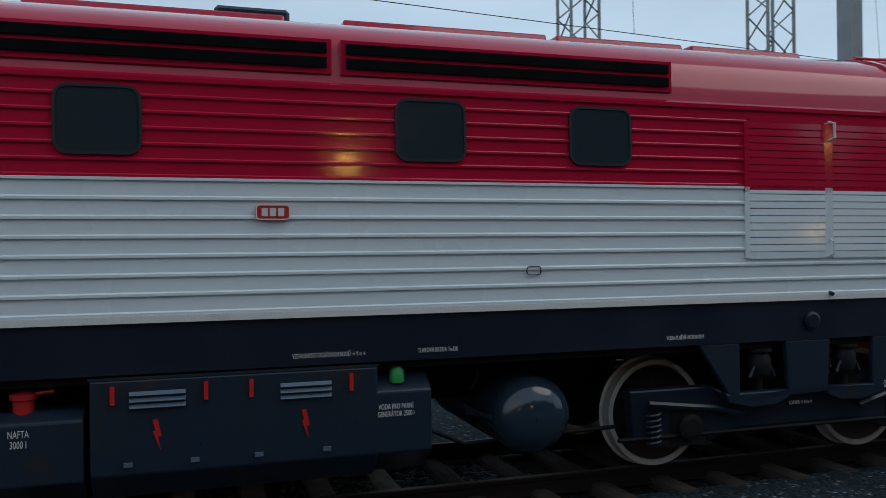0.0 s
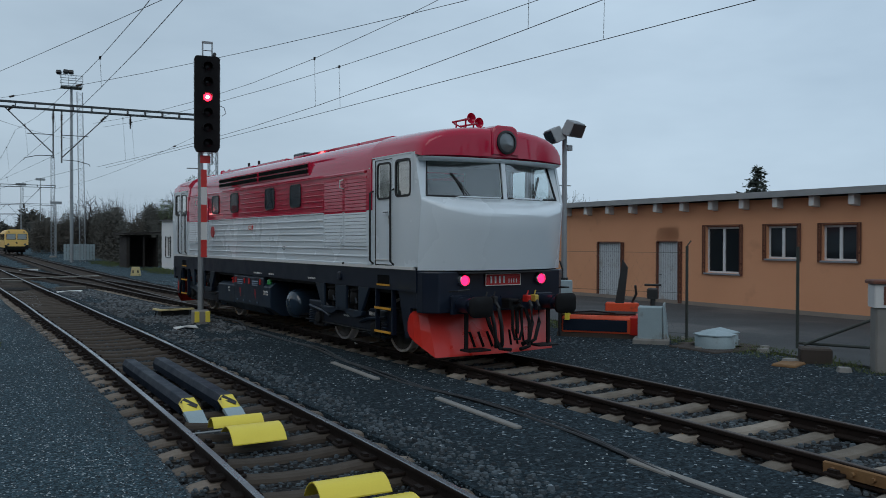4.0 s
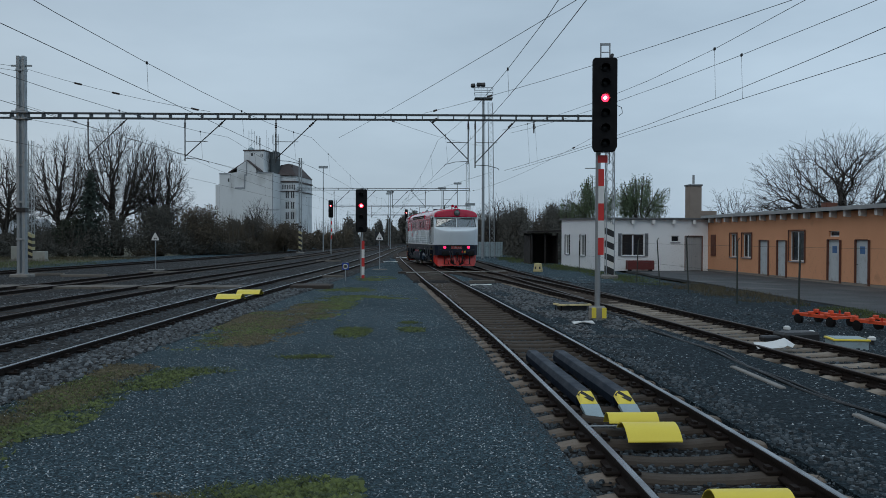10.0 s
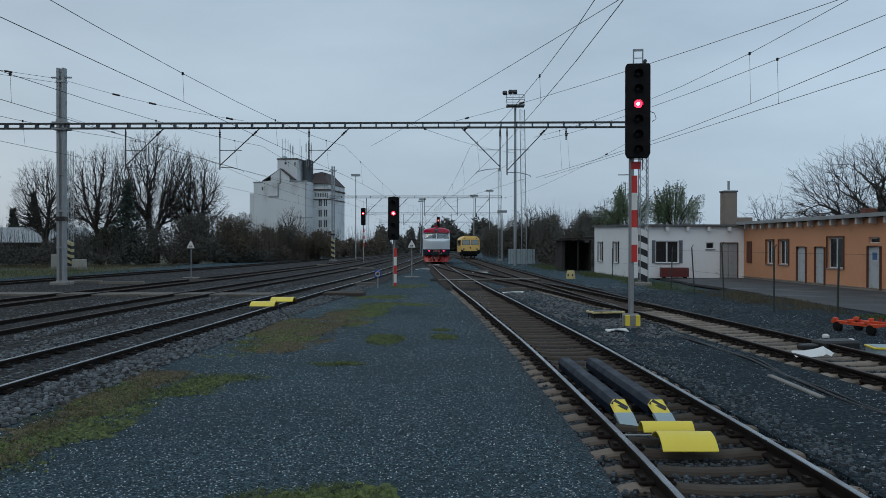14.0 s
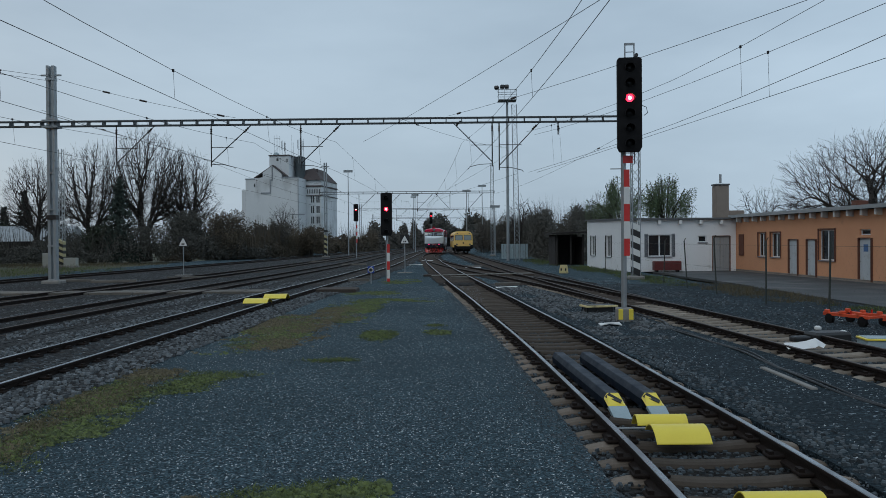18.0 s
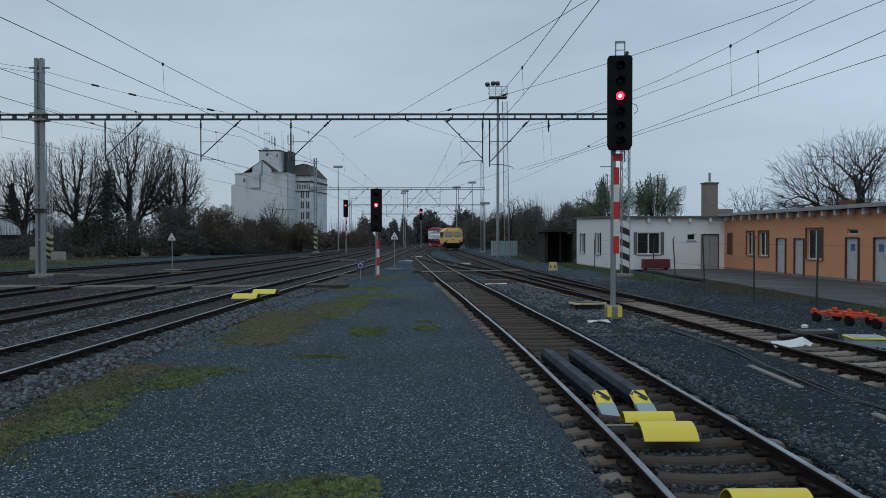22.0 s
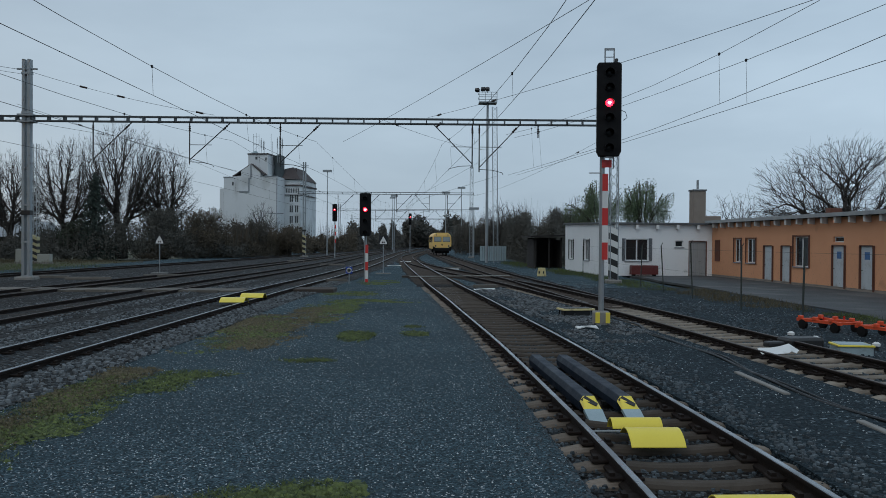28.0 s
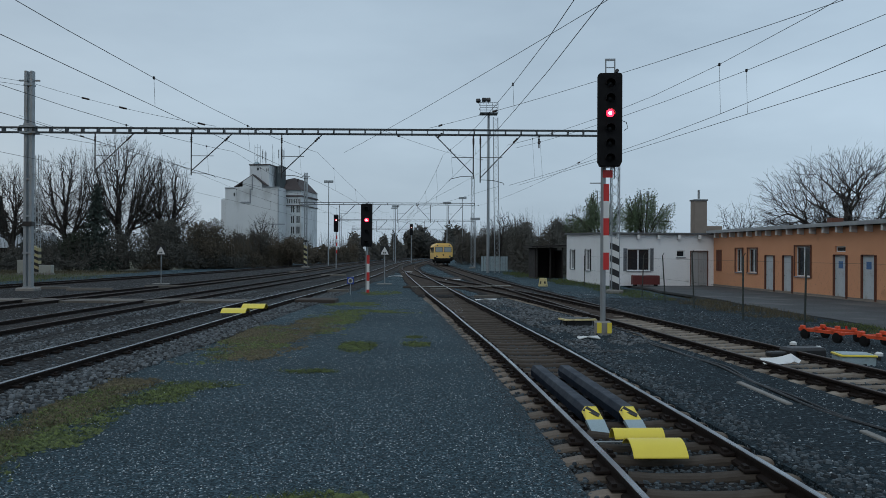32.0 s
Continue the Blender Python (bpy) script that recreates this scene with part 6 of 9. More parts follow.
# ---- retarder beams and yellow covers in the near track ----
def retarder(xo):
    yaw = -math.degrees(math.atan(line_near(12.5) - line_near(11.5)))
    s = root("retarder_beam", pose(line_near(12.8) + xo, 12.75, 0, 0, 0, yaw + 0.4) @ Matrix.Diagonal((0.82, 1, 0.74, 1)), "long dark blue retarder beam with a striped end between the rails", "retarder beam", "retarder beams")
    part("beam", Shape().prism([(-0.13, 0.05), (0.13, 0.05), (0.14, 0.2), (0.09, 0.31), (-0.09, 0.31), (-0.14, 0.2)], -2.2, 1.7, "y"), M_ret_black, s, "weathered dark blue beam", bevel=0.012)
    part("striped_end", Shape().add([(-0.14, -2.2, 0.22), (0.14, -2.2, 0.22), (0.09, -2.2, 0.31), (-0.09, -2.2, 0.31), (-0.14, -2.45, 0.13), (0.14, -2.45, 0.13), (0.1, -2.42, 0.17), (-0.1, -2.42, 0.17)], [(0, 1, 2, 3), (4, 7, 6, 5), (0, 4, 5, 1), (1, 5, 6, 2), (2, 6, 7, 3), (3, 7, 4, 0)]), M_yellow, s, "yellow sloping end")
    part("stripe", Shape().add([(-0.135, -2.25, 0.25), (-0.06, -2.22, 0.31), (0.1, -2.36, 0.21), (0.06, -2.42, 0.185), (-0.135, -2.25, 0.262), (-0.06, -2.22, 0.318), (0.1, -2.36, 0.222), (0.06, -2.42, 0.197)], [(0, 1, 2, 3), (4, 7, 6, 5), (0, 4, 5, 1), (1, 5, 6, 2), (2, 6, 7, 3), (3, 7, 4, 0)]), M_black, s, "black stripe")
    part("nose_plate", Shape().add([(-0.14, -2.45, 0.15), (0.14, -2.45, 0.15), (0.13, -2.78, 0.0), (-0.13, -2.78, 0.0), (-0.14, -2.4, 0.1), (0.14, -2.4, 0.1), (0.13, -2.7, -0.02), (-0.13, -2.7, -0.02)], [(0, 1, 2, 3), (4, 7, 6, 5), (0, 4, 5, 1), (1, 5, 6, 2), (2, 6, 7, 3), (3, 7, 4, 0)]), M_blue_grey, s, "pale steel nose plate")
    for y in (-1.6, -0.5, 0.5, 1.4):
        part("foot", Shape().box(-0.19, 0.19, y - 0.06, y + 0.06, 0.0, 0.07), M_grime, s)
        part("tie_hook", Shape().pipe([(0.14, y, 0.16), (0.24, y, 0.15), (0.26, y, 0.07)], 0.014), M_galv, s)


retarder(-0.42)
retarder(0.06)
tie = solid("tie_rod", Shape().tube((1.72, 9.12, 0.1), (2.2, 9.14, 0.1), 0.011), M_galv, "thin steel rod lying across the near track", "rod")


def arched_cover(x, y, w, length, h, yaw, lean=0.0):
    """A bowed sheet-metal cover over the mechanism between the rails."""
    n = 10
    outer = [(-length / 2 + length * i / n, h * math.sin(math.pi * (0.08 + 0.92 * i / n)) ** 0.8 if i < n else 0.0) for i in range(n + 1)]
    s = Shape()
    rows = [[(-w / 2, a, b + 0.03), (w / 2, a, b + 0.03), (w / 2, a, b + 0.018), (-w / 2, a, b + 0.018)] for a, b in outer]
    s.loft(rows)
    return solid("track_cover", s, M_yellow, "bowed bright yellow steel cover between the rails", "track cover", "yellow track covers", smooth=40, at=pose(x, y, 0.06, 0, 0, yaw))


arched_cover(2.355, 8.72, 0.575, 0.48, 0.14, 1.5 + 180)
arched_cover(2.31, 9.31, 0.57, 0.28, 0.13, 1.5)
arched_cover(2.5, 5.7, 0.62, 0.52, 0.15, 1.5 + 180)
arched_cover(2.5, 6.35, 0.62, 0.4, 0.16, 1.5)
arched_cover(line_main(28.3) + 0.4, 27.8, 0.82, 0.9, 0.2, 2)
arched_cover(line_main(30.6) + 0.5, 30.1, 0.82, 0.9, 0.2, 2)


# ---- boards across the tracks ----
def crossing(name, y, x0, x1, n, w, mat, label, z=0.09):
    s = root(name, pose(0, y, 0), label, "track crossing", "track crossings")
    rng = random.Random(3)
    step = (x1 - x0) / n
    for k in range(n):
        part("plank", Shape().cbox(x0 + k * step + 0.02, x0 + (k + 1) * step - 0.02, -w / 2, w / 2, -0.05, z + rng.uniform(-0.01, 0.01), 0.015), mat, s)


crossing("board_crossing", 35.2, -21.0, -8.0, 14, 1.5, M_weather_wood, "grey timber footway across the running tracks", 0.115)
solid("crossing_plank", Shape().cbox(-3.3, 3.3, -0.05, 0.05, 0, 0.03, 0.006), M_beige, "long pale plank laid over the rails of the turnout", "plank", at=pose(1.7, 49.1, 0.155, 0, 0, 24))
for x, y, l, a in ((2.4, 37.5, 1.0, 8), (-3.4, 73.3, 1.3, 20), (1.5, 65, 1.2, 5), (-2.9, 88.4, 1.2, 0), (3.95, 20.9, 0.55, 5)):
    solid("white_sheet", Shape().loft([[(-l / 2, -0.12, 0.02), (-l / 2, 0.12, 0.05), (-l / 2, 0.12, 0.02), (-l / 2, -0.12, 0)], [(-l * 0.1, -0.15, 0.09), (-l * 0.1, 0.14, 0.06), (-l * 0.1, 0.14, 0.03), (-l * 0.1, -0.15, 0.06)], [(l / 2, -0.1, 0.02), (l / 2, 0.16, 0.07), (l / 2, 0.16, 0.04), (l / 2, -0.1, 0)]]), M_white, "crumpled white sheet lying in the gravel", "metal sheet", "white sheets", at=pose(x, y, 0.01, 0, 0, a))
crossing("board_crossing", 50.4, -1.9, 4.9, 8, 0.5, M_wood, "dark timber footway across the turnout", 0.12)
solid("timber_stack", Shape().cbox(-5.9, -4.2, 35.0, 36.4, 0, 0.16, 0.03), M_wood, "dark low timber stack beside the main track", "timber")


# ---- things lying in and beside the departing track ----
def cable_table(x, y, yaw, w, d, h, label, rim=M_yellow):
    s = root("junction_box", pose(x, y, 0, 0, 0, yaw), label, "junction box", "yellow-rimmed junction boxes")
    part("rim", Shape().cbox(-w / 2, w / 2, -d / 2, d / 2, h - 0.05, h, 0.012), rim, s, "yellow rim plate")
    part("lid", Shape().cbox(-w / 2 + 0.07, w / 2 - 0.07, -d / 2 + 0.07, d / 2 - 0.07, h, h + 0.012, 0.005), M_black, s, "dark lid")
    part("body", Shape().cbox(-w / 2 + 0.1, w / 2 - 0.1, -d / 2 + 0.1, d / 2 - 0.1, 0, h - 0.05, 0.02), M_black, s, "black box body")
    for a, b in ((-1, -1), (1, -1), (1, 1), (-1, 1)):
        part("leg", Shape().tube((a * (w / 2 - 0.06), b * (d / 2 - 0.06), 0), (a * (w / 2 - 0.08), b * (d / 2 - 0.08), h - 0.05), 0.018, seg=6), M_grime, s)
    part("cable", Shape().pipe([(-0.1, -d / 2 + 0.1, 0.1), (-0.25, -d / 2 - 0.15, 0.03), (-0.6, -d / 2 - 0.3, 0.02)], 0.022), M_rubber, s)


cable_table(9.95, 5.25, -20, 0.5, 0.46, 0.36, "low black junction box with a yellow rim on gravel")
cable_table(9.99, 4.6, -20, 0.52, 0.46, 0.36, "low black junction box with a yellow rim on gravel")
cable_table(4.3, 24.6, 12, 1.0, 0.6, 0.24, "low yellow-topped box beside the signal foot", M_marker)
s = root("grey_box", pose(8.42, 16.4, 0, 0, 0, -8) @ Matrix.Diagonal((1, 1, 0.8, 1)), "low pale grey box with a yellow lid edge", "box")
part("body", Shape().cbox(-0.33, 0.33, -0.28, 0.28, 0, 0.22, 0.02), M_blue_grey, s)
part("lid_edge", Shape().cbox(-0.35, 0.35, -0.3, 0.3, 0.22, 0.26, 0.01), M_yellow, s, "yellow lid edge")
part("lid", Shape().cbox(-0.3, 0.3, -0.25, 0.25, 0.26, 0.275, 0.01), M_blue_grey, s)
solid("rail_tarp", Shape().loft([[(-0.75, -0.3, 0.02), (-0.55, 0.3, 0.16), (-0.6, 0.32, 0.14), (-0.78, -0.28, 0.0)], [(-0.3, -0.35, 0.02), (-0.15, 0.25, 0.17), (-0.2, 0.27, 0.15), (-0.3, -0.33, 0.0)], [(0.15, -0.32, 0.05), (0.25, 0.3, 0.22), (0.2, 0.32, 0.2), (0.15, -0.3, 0.03)], [(0.35, -0.2, 0.1), (0.62, 0.4, 0.3), (0.58, 0.42, 0.28), (0.35, -0.18, 0.08)], [(0.5, -0.25, 0.02), (0.95, 0.3, 0.05), (0.9, 0.32, 0.03), (0.5, -0.23, 0.0)]]), M_white, "bent white sheet-metal cover lying over the rail", "metal sheet", at=pose(6.68, 15.75, 0.1, 0, 0, 5) @ Matrix.Diagonal((0.55, 0.65, 0.5, 1)), bevel=0.006)
solid("point_motor", Shape().cbox(-0.5, 0.35, -0.25, 0.25, 0, 0.2, 0.05).cbox(-0.9, -0.5, -0.12, 0.12, 0.02, 0.12, 0.03), M_black, "black point machine beside the rail", "point machine", at=pose(8.0, 17.6, 0.0, 0, 0, 10), bevel=0.01)
for x, y in ((8.3, 18.9), (8.45, 18.0), (9.2, 16.9)):
    s = root("track_lamp", pose(x, y, 0), "small white and black capped ground post", "ground post", "ground posts")
    part("stub", Shape().tube((0, 0, 0), (0, 0, 0.11), 0.045), M_black, s)
    part("cap", Shape().lathe([(0.08, 0.1), (0.08, 0.15), (0.04, 0.18)], "z", 12), M_white, s, "white cap", smooth=50)
for y0, y1, x in ((4.5, 6.35, 5.5), (8.05, 10.1, 5.3), (11.9, 13.9, 5.18), (1.0, 2.6, 5.6)):
    s = solid("cable_duct_cover", Shape().cbox(-0.05, 0.05, y0, y1, 0, 0.035, 0.012), M_concrete, "narrow pale duct cover flush in the gravel", "duct cover", "duct covers", at=pose(x, 0, 0))
pts = []
for k in range(60):
    y = 0.0 + k * 0.5
    pts.append((5.75 + 0.12 * math.sin(y * 0.9) + 0.2 * noise.noise((y * 0.3, 2, 3)) - 0.02 * y, y, 0.02 + 0.015 * math.sin(y * 2.1)))
solid("ground_cable", Shape().pipe(pts, 0.022, 6), M_rubber, "black rubber cable snaking over the gravel", "cable")
solid("ground_cable", Shape().pipe([(x + 0.08 + 0.05 * math.sin(y * 1.7), y, z) for x, y, z in pts[4:50]], 0.016, 6), M_rubber, "thin black cable lying on the gravel", "cable")
# insulated joint with a rusty plate
y = 4.75
s = root("rail_joint", pose(line_departure(y) - 0.75, y, 0, 0, 0, 2), "rusty yellowish plates bolted over a rail joint", "rail joint")
part("fish_plate", Shape().cbox(-0.075, -0.03, -0.42, 0.42, 0.02, 0.13, 0.01), M_rust, s, "rusty ochre plate")
for k in range(4):
    part("bolt", Shape().lathe([(0.022, -0.11), (0.022, -0.075)], "x", 6, pose(0, -0.3 + k * 0.2, 0.075)), M_rust, s)

# lattice mast with a striped foot beyond the outermost track
s = root("catenary_mast", pose(-36.7, 76.4, 0), "grey lattice mast with black and yellow bands at its foot", "catenary mast", "lattice masts")
part("lattice", lattice(Shape(), (0, 0, 0), (0, 0, 11.0), 0.5, 22, 0.035), M_twin, s, "lattice shaft")
part("footing", Shape().cbox(-0.45, 0.45, -0.45, 0.45, -0.05, 0.2, 0.05), M_concrete, s)
striped(s, 0.3, 2.5)
# lattice masts and an arm beyond the departing track
for x, y, h in ((17.6, -8.9, 9.5), (16.2, -13.2, 9.5)):
    s = root("catenary_mast", pose(x, y, 0), "grey lattice mast behind the departing track", "catenary mast", "lattice masts")
    part("lattice", lattice(Shape(), (0, 0, 0), (0, 0, h), 0.72, 16, 0.04), M_twin, s, "lattice shaft")
    part("footing", Shape().cbox(-0.5, 0.5, -0.5, 0.5, -0.05, 0.25, 0.05), M_concrete, s)
s = root("catenary_mast", pose(14.2, -13.6, 0), "grey mast with a lattice arm over the track", "catenary mast", "lattice masts")
part("shaft", Shape().box(-0.2, 0.2, -0.15, 0.15, 0, 8.5), M_twin, s)
part("arm", lattice(Shape(), (0, 0, 5.5), (-1.5, -6.5, 6.6), 0.35, 14, 0.03), M_twin, s, "lattice arm")
part("collar", Shape().box(-0.35, 0.35, -0.3, 0.3, 5.3, 5.7), M_twin, s)


# ---- the low buildings along the yard ----
# u runs along the front from the joint of the two sheds away down the line; the front faces -v
FRONT = pose(21.6, 8.0, 0, 0, 0, 90 + 3.25)


def wall_with_openings(u0, u1, h, openings, thick=0.3):
    """Pieces of a wall round its openings (u from, u to, z from, z to). It lies in v from 0 back to -thick of its pose."""
    sh = Shape()
    cuts = sorted({u0, u1, *[a for o in openings for a in o[:2]]})
    for a, b in zip(cuts[:-1], cuts[1:]):
        z = 0.0
        for o in sorted((o for o in openings if o[0] <= a and b <= o[1]), key=lambda o: o[2]):
            if o[2] > z:
                sh.box(a, b, -thick, 0, z, o[2])
            z = o[3]
        if z < h:
            sh.box(a, b, -thick, 0, z, h)
    return sh


def welded(ob):
    """Joins the courses of a wall into one body."""
    bm = bmesh.new()
    bm.from_mesh(ob.data)
    bmesh.ops.remove_doubles(bm, verts=bm.verts, dist=0.0005)
    bm.to_mesh(ob.data)
    bm.free()
    return ob


def window_unit(m, w, h, parent=None, panes=2, surround=True, sill=True, idx=[0]):
    """A white two-leaf window in a brown surround, set in an opening whose lower left corner is at m; v points outwards."""
    idx[0] += 1
    s = root("window_%d" % idx[0], m, "white two-leaf window with brown folded security grilles", "window", "yard windows", "structure")
    t = 0.055
    for a, b, c, d, nm in ((0, w, 0, t, "window_frame"), (0, w, h - t, h, "window_frame"), (0, t, t, h - t, "window_frame"), (w - t, w, t, h - t, "window_frame")):
        part(nm, Shape().box(a, b, -0.16, -0.09, c, d), M_pvc, s, "white window frame")
    for k in range(1, panes):
        part("mullion", Shape().box(w * k / panes - 0.045, w * k / panes + 0.045, -0.16, -0.085, t, h - t), M_pvc, s, "white mullion")
    for k in range(panes):
        a, b = w * k / panes + 0.045, w * (k + 1) / panes - 0.045
        part("pane", Shape().box(a, b, -0.13, -0.12, t, h - t), M_window, s, "dark glass pane")
    if sill:
        part("window_sill", Shape().cbox(-0.06, w + 0.06, -0.14, 0.07, -0.06, -0.005, 0.01), M_sill, s, "grey window sill")
    if not surround and w > 1.2:
        # folded grille leaves on both sides
        for a, b in ((-0.26, -0.02), (w + 0.02, w + 0.26)):
            gr = part("window_grille", Shape().box(a, b, 0.0, 0.02, -0.04, h + 0.06), M_sill, s, "pale folded grille")
            for k in range(4):
                part("bar", Shape().box(a + 0.03 + k * 0.055, a + 0.045 + k * 0.055, 0.02, 0.035, 0, h), M_grime, gr)
    if surround:
        # hinged security grilles folded back beside the opening
        for a, b in ((-0.15, -0.02), (w + 0.02, w + 0.15)):
            gr = part("window_grille", Shape().box(a, b, 0.02, 0.04, -0.06, -0.035).box(a, b, 0.02, 0.04, h + 0.05, h + 0.075).box(a, a + 0.02, 0.02, 0.04, -0.035, h + 0.05).box(b - 0.02, b, 0.02, 0.04, -0.035, h + 0.05), M_brown_frame, s, "brown folded security grille")
            for k in range(1, 4):
                part("bar", Shape().box(a + (b - a) * k / 4 - 0.007, a + (b - a) * k / 4 + 0.007, 0.024, 0.036, -0.035, h + 0.05), M_brown_frame, gr)
            part("hinge", Shape().box(a + 0.03, b - 0.03, 0.0, 0.02, h * 0.2, h * 0.2 + 0.06), M_brown_frame, gr)
        part("head_rail", Shape().box(-0.02, w + 0.02, 0.02, 0.04, h + 0.05, h + 0.075), M_brown_frame, s, "brown grille head rail")
        for z in (-0.035, h + 0.0):
            part("edge_trim", Shape().box(0.0, w, -0.02, 0.004, z, z + 0.03), M_brown_frame, s)
    return s


def door_unit(m, w, h, label, mat, leaves=1, surround=True, glazed=0.0, slats=0, idx=[0]):
    idx[0] += 1
    s = root("door_%d" % idx[0], m, label, "door", "yard doors", "structure")
    for k in range(leaves):
        a, b = w * k / leaves + 0.015, w * (k + 1) / leaves - 0.015
        lf = part("leaf", Shape().box(a, b, -0.14, -0.09, 0.03, h - glazed), mat, s, "pale door leaf")
        if glazed:
            part("pane", Shape().box(a, b, -0.125, -0.115, h - glazed + 0.04, h - 0.04), M_window, s, "dark top light")
            part("transom", Shape().box(a, b, -0.14, -0.085, h - glazed, h - glazed + 0.05), mat, s)
        x = a + 0.08
        while slats and x < b - 0.05:
            part("board_strip", Shape().box(x, x + 0.012, -0.09, -0.082, 0.06, h - glazed - 0.04), M_sill, lf)
            x += slats
        part("door_handle", Shape().tube((b - 0.1, -0.09, 1.0), (b - 0.1, -0.03, 1.0), 0.012).tube((b - 0.1, -0.035, 1.0), (b - 0.2, -0.035, 1.0), 0.012), M_grime, s, "dark door handle")
    for a, b, c, d in ((-0.03, 0.012, 0, h), (w - 0.012, w + 0.03, 0, h), (0.012, w - 0.012, h - 0.012, h + 0.03)):
        part("door_frame", Shape().box(a, b, -0.15, 0.012, c, d), M_brown_frame, s, "brown door frame")
    if surround:
        gr = part("door_grille", Shape().box(-0.2, -0.18, 0.01, 0.04, 0.05, h).box(-0.06, -0.04, 0.01, 0.04, 0.05, h).box(-0.18, -0.06, 0.01, 0.04, 0.05, 0.075).box(-0.18, -0.06, 0.01, 0.04, h - 0.025, h), M_brown_frame, s, "brown folded grille door")
        for k in range(1, 4):
            part("bar", Shape().box(-0.19 + k * 0.035, -0.178 + k * 0.035, 0.016, 0.034, 0.075, h - 0.025), M_brown_frame, gr)
    return s


M_pvc = material("white_window_plastic", (0.68, 0.70, 0.71), 0.45, fine_amount=0.04, bump=0.03)
M_window = material("dim_window_glass", (0.015, 0.02, 0.024), 0.05, amount=0.2, fine_amount=0.0, bump=0.02, bump_scale=3)
M_sill = material("grey_sill_metal", (0.28, 0.30, 0.32), 0.5, metal=0.3)
M_door_white = material("pale_door_paint", (0.52, 0.56, 0.58), 0.55, other=(0.45, 0.48, 0.5), scale=2, stain=(0.35, 0.34, 0.32), stain_scale=2)
M_fascia = material("dark_timber_fascia", (0.022, 0.018, 0.016), 0.85, bump=0.4)
M_brick_dark = material("brown_chimney_render", (0.27, 0.225, 0.19), 0.9, other=(0.20, 0.165, 0.14), scale=1.5, fine=40, bump=0.5)

tall = (1.05, 2.5)
OP_O = [(42.95, 43.9, *tall), (40.95, 42.15, *tall), (34.75, 36.3, 1.0, 2.6), (38.85, 39.95, 0.0, 2.1), (36.75, 37.8, 0.0, 2.1), (31.45, 32.55, 0.0, 2.15), (31.45, 32.4, 2.3, 2.58), (29.1, 30.15, 0.0, 2.15), (21.4, 22.4, 1.3, 2.15),
        (16.45, 17.75, 0.0, 2.16), (13.6, 14.6, 0.0, 2.2), (11.0, 12.35, 1.16, 2.68), (8.9, 9.95, 1.68, 2.68), (7.0, 8.05, 1.66, 2.68), (4.75, 5.85, 1.74, 2.7), (2.55, 3.55, 0.0, 2.7)]
HO = 3.52
w = solid("wall_orange", wall_with_openings(0.15, 47.6, HO, OP_O), M_orange_wall, "long low wall in rough orange render", "wall", kind="structure", at=FRONT)


welded(w)


def at_front(u, z, v=0.0):
    # openings are drawn with u to the left of a viewer, so that a unit's own x runs the same way
    return FRONT @ pose(u, v, z)


# the pose has the outside on +v; units look along +y
for a, b, c, d in OP_O:
    if c == 0.0:
        door_unit(at_front(a, 0.0), b - a, d, "pale door with bars in a brown frame" if a < 15 else "pale glazed door in a brown frame", M_door_white, slats=0.11 if a < 5 or 13 < a < 18 else 0)
    elif d - c < 0.5:
        window_unit(at_front(a, c), b - a, d - c, panes=1, surround=False, sill=False)
    elif 21 < a < 22:
        window_unit(at_front(a, c), b - a, d - c, panes=3, surround=False)
    else:
        window_unit(at_front(a, c), b - a, d - c)
for k in range(2):
    part("mailing_sheet", Shape().box(0.35, 0.75, -0.085, -0.08, 1.5, 1.85), M_blue_sheet, bpy.data.objects["door_%d" % (3 + k)], "small blue notice")
part("panel_over_door", Shape().box(13.58, 14.62, -0.06, 0.0, 2.24, 2.7), M_orange_wall, w)
solid("baseboard_orange", Shape().box(0.2, 47.5, 0.0, 0.02, 0.0, 0.14), M_brick_dark, "dark brown plinth along the orange wall", "plinth", kind="structure", at=FRONT)
solid("wall_back_orange", Shape().box(0.15, 47.6, -9.0, -8.7, 0, 3.3).box(0.15, 0.4, -8.7, -0.3, 0, 3.4).box(47.3, 47.6, -8.7, -0.3, 0, 3.4), M_orange_wall, "rear and end walls of the orange shed", "wall", kind="structure", at=FRONT)
solid("window_shutter", Shape().cbox(46.15, 46.95, 0.0, 0.05, 1.05, 2.45, 0.01).box(46.53, 46.57, 0.05, 0.06, 1.1, 2.4), M_brown_frame, "closed brown shutter on the orange wall", "shutter", at=FRONT)
r = root("roof_orange", FRONT, "flat grey roof with a pale metal edge", "roof", kind="structure")
part("deck", Shape().prism([(-9.2, 3.42), (0.42, HO + 0.06), (0.42, HO + 0.2), (-9.2, 3.6)], -0.1, 47.7, "x"), M_roof, r, "grey roofing felt")
part("edge_flashing", Shape().box(-0.1, 47.7, 0.42, 0.45, HO + 0.03, HO + 0.22), M_roof_edge, r, "pale metal roof edge")
u = 0.7
while u < 47.3:
    part("rafter_tail", Shape().prism([(0.0, HO - 0.3), (0.3, HO - 0.26), (0.3, HO + 0.03), (0.0, HO + 0.03)], u, u + 0.17, "x"), M_white, r, "white rafter tail")
    u += 1.24
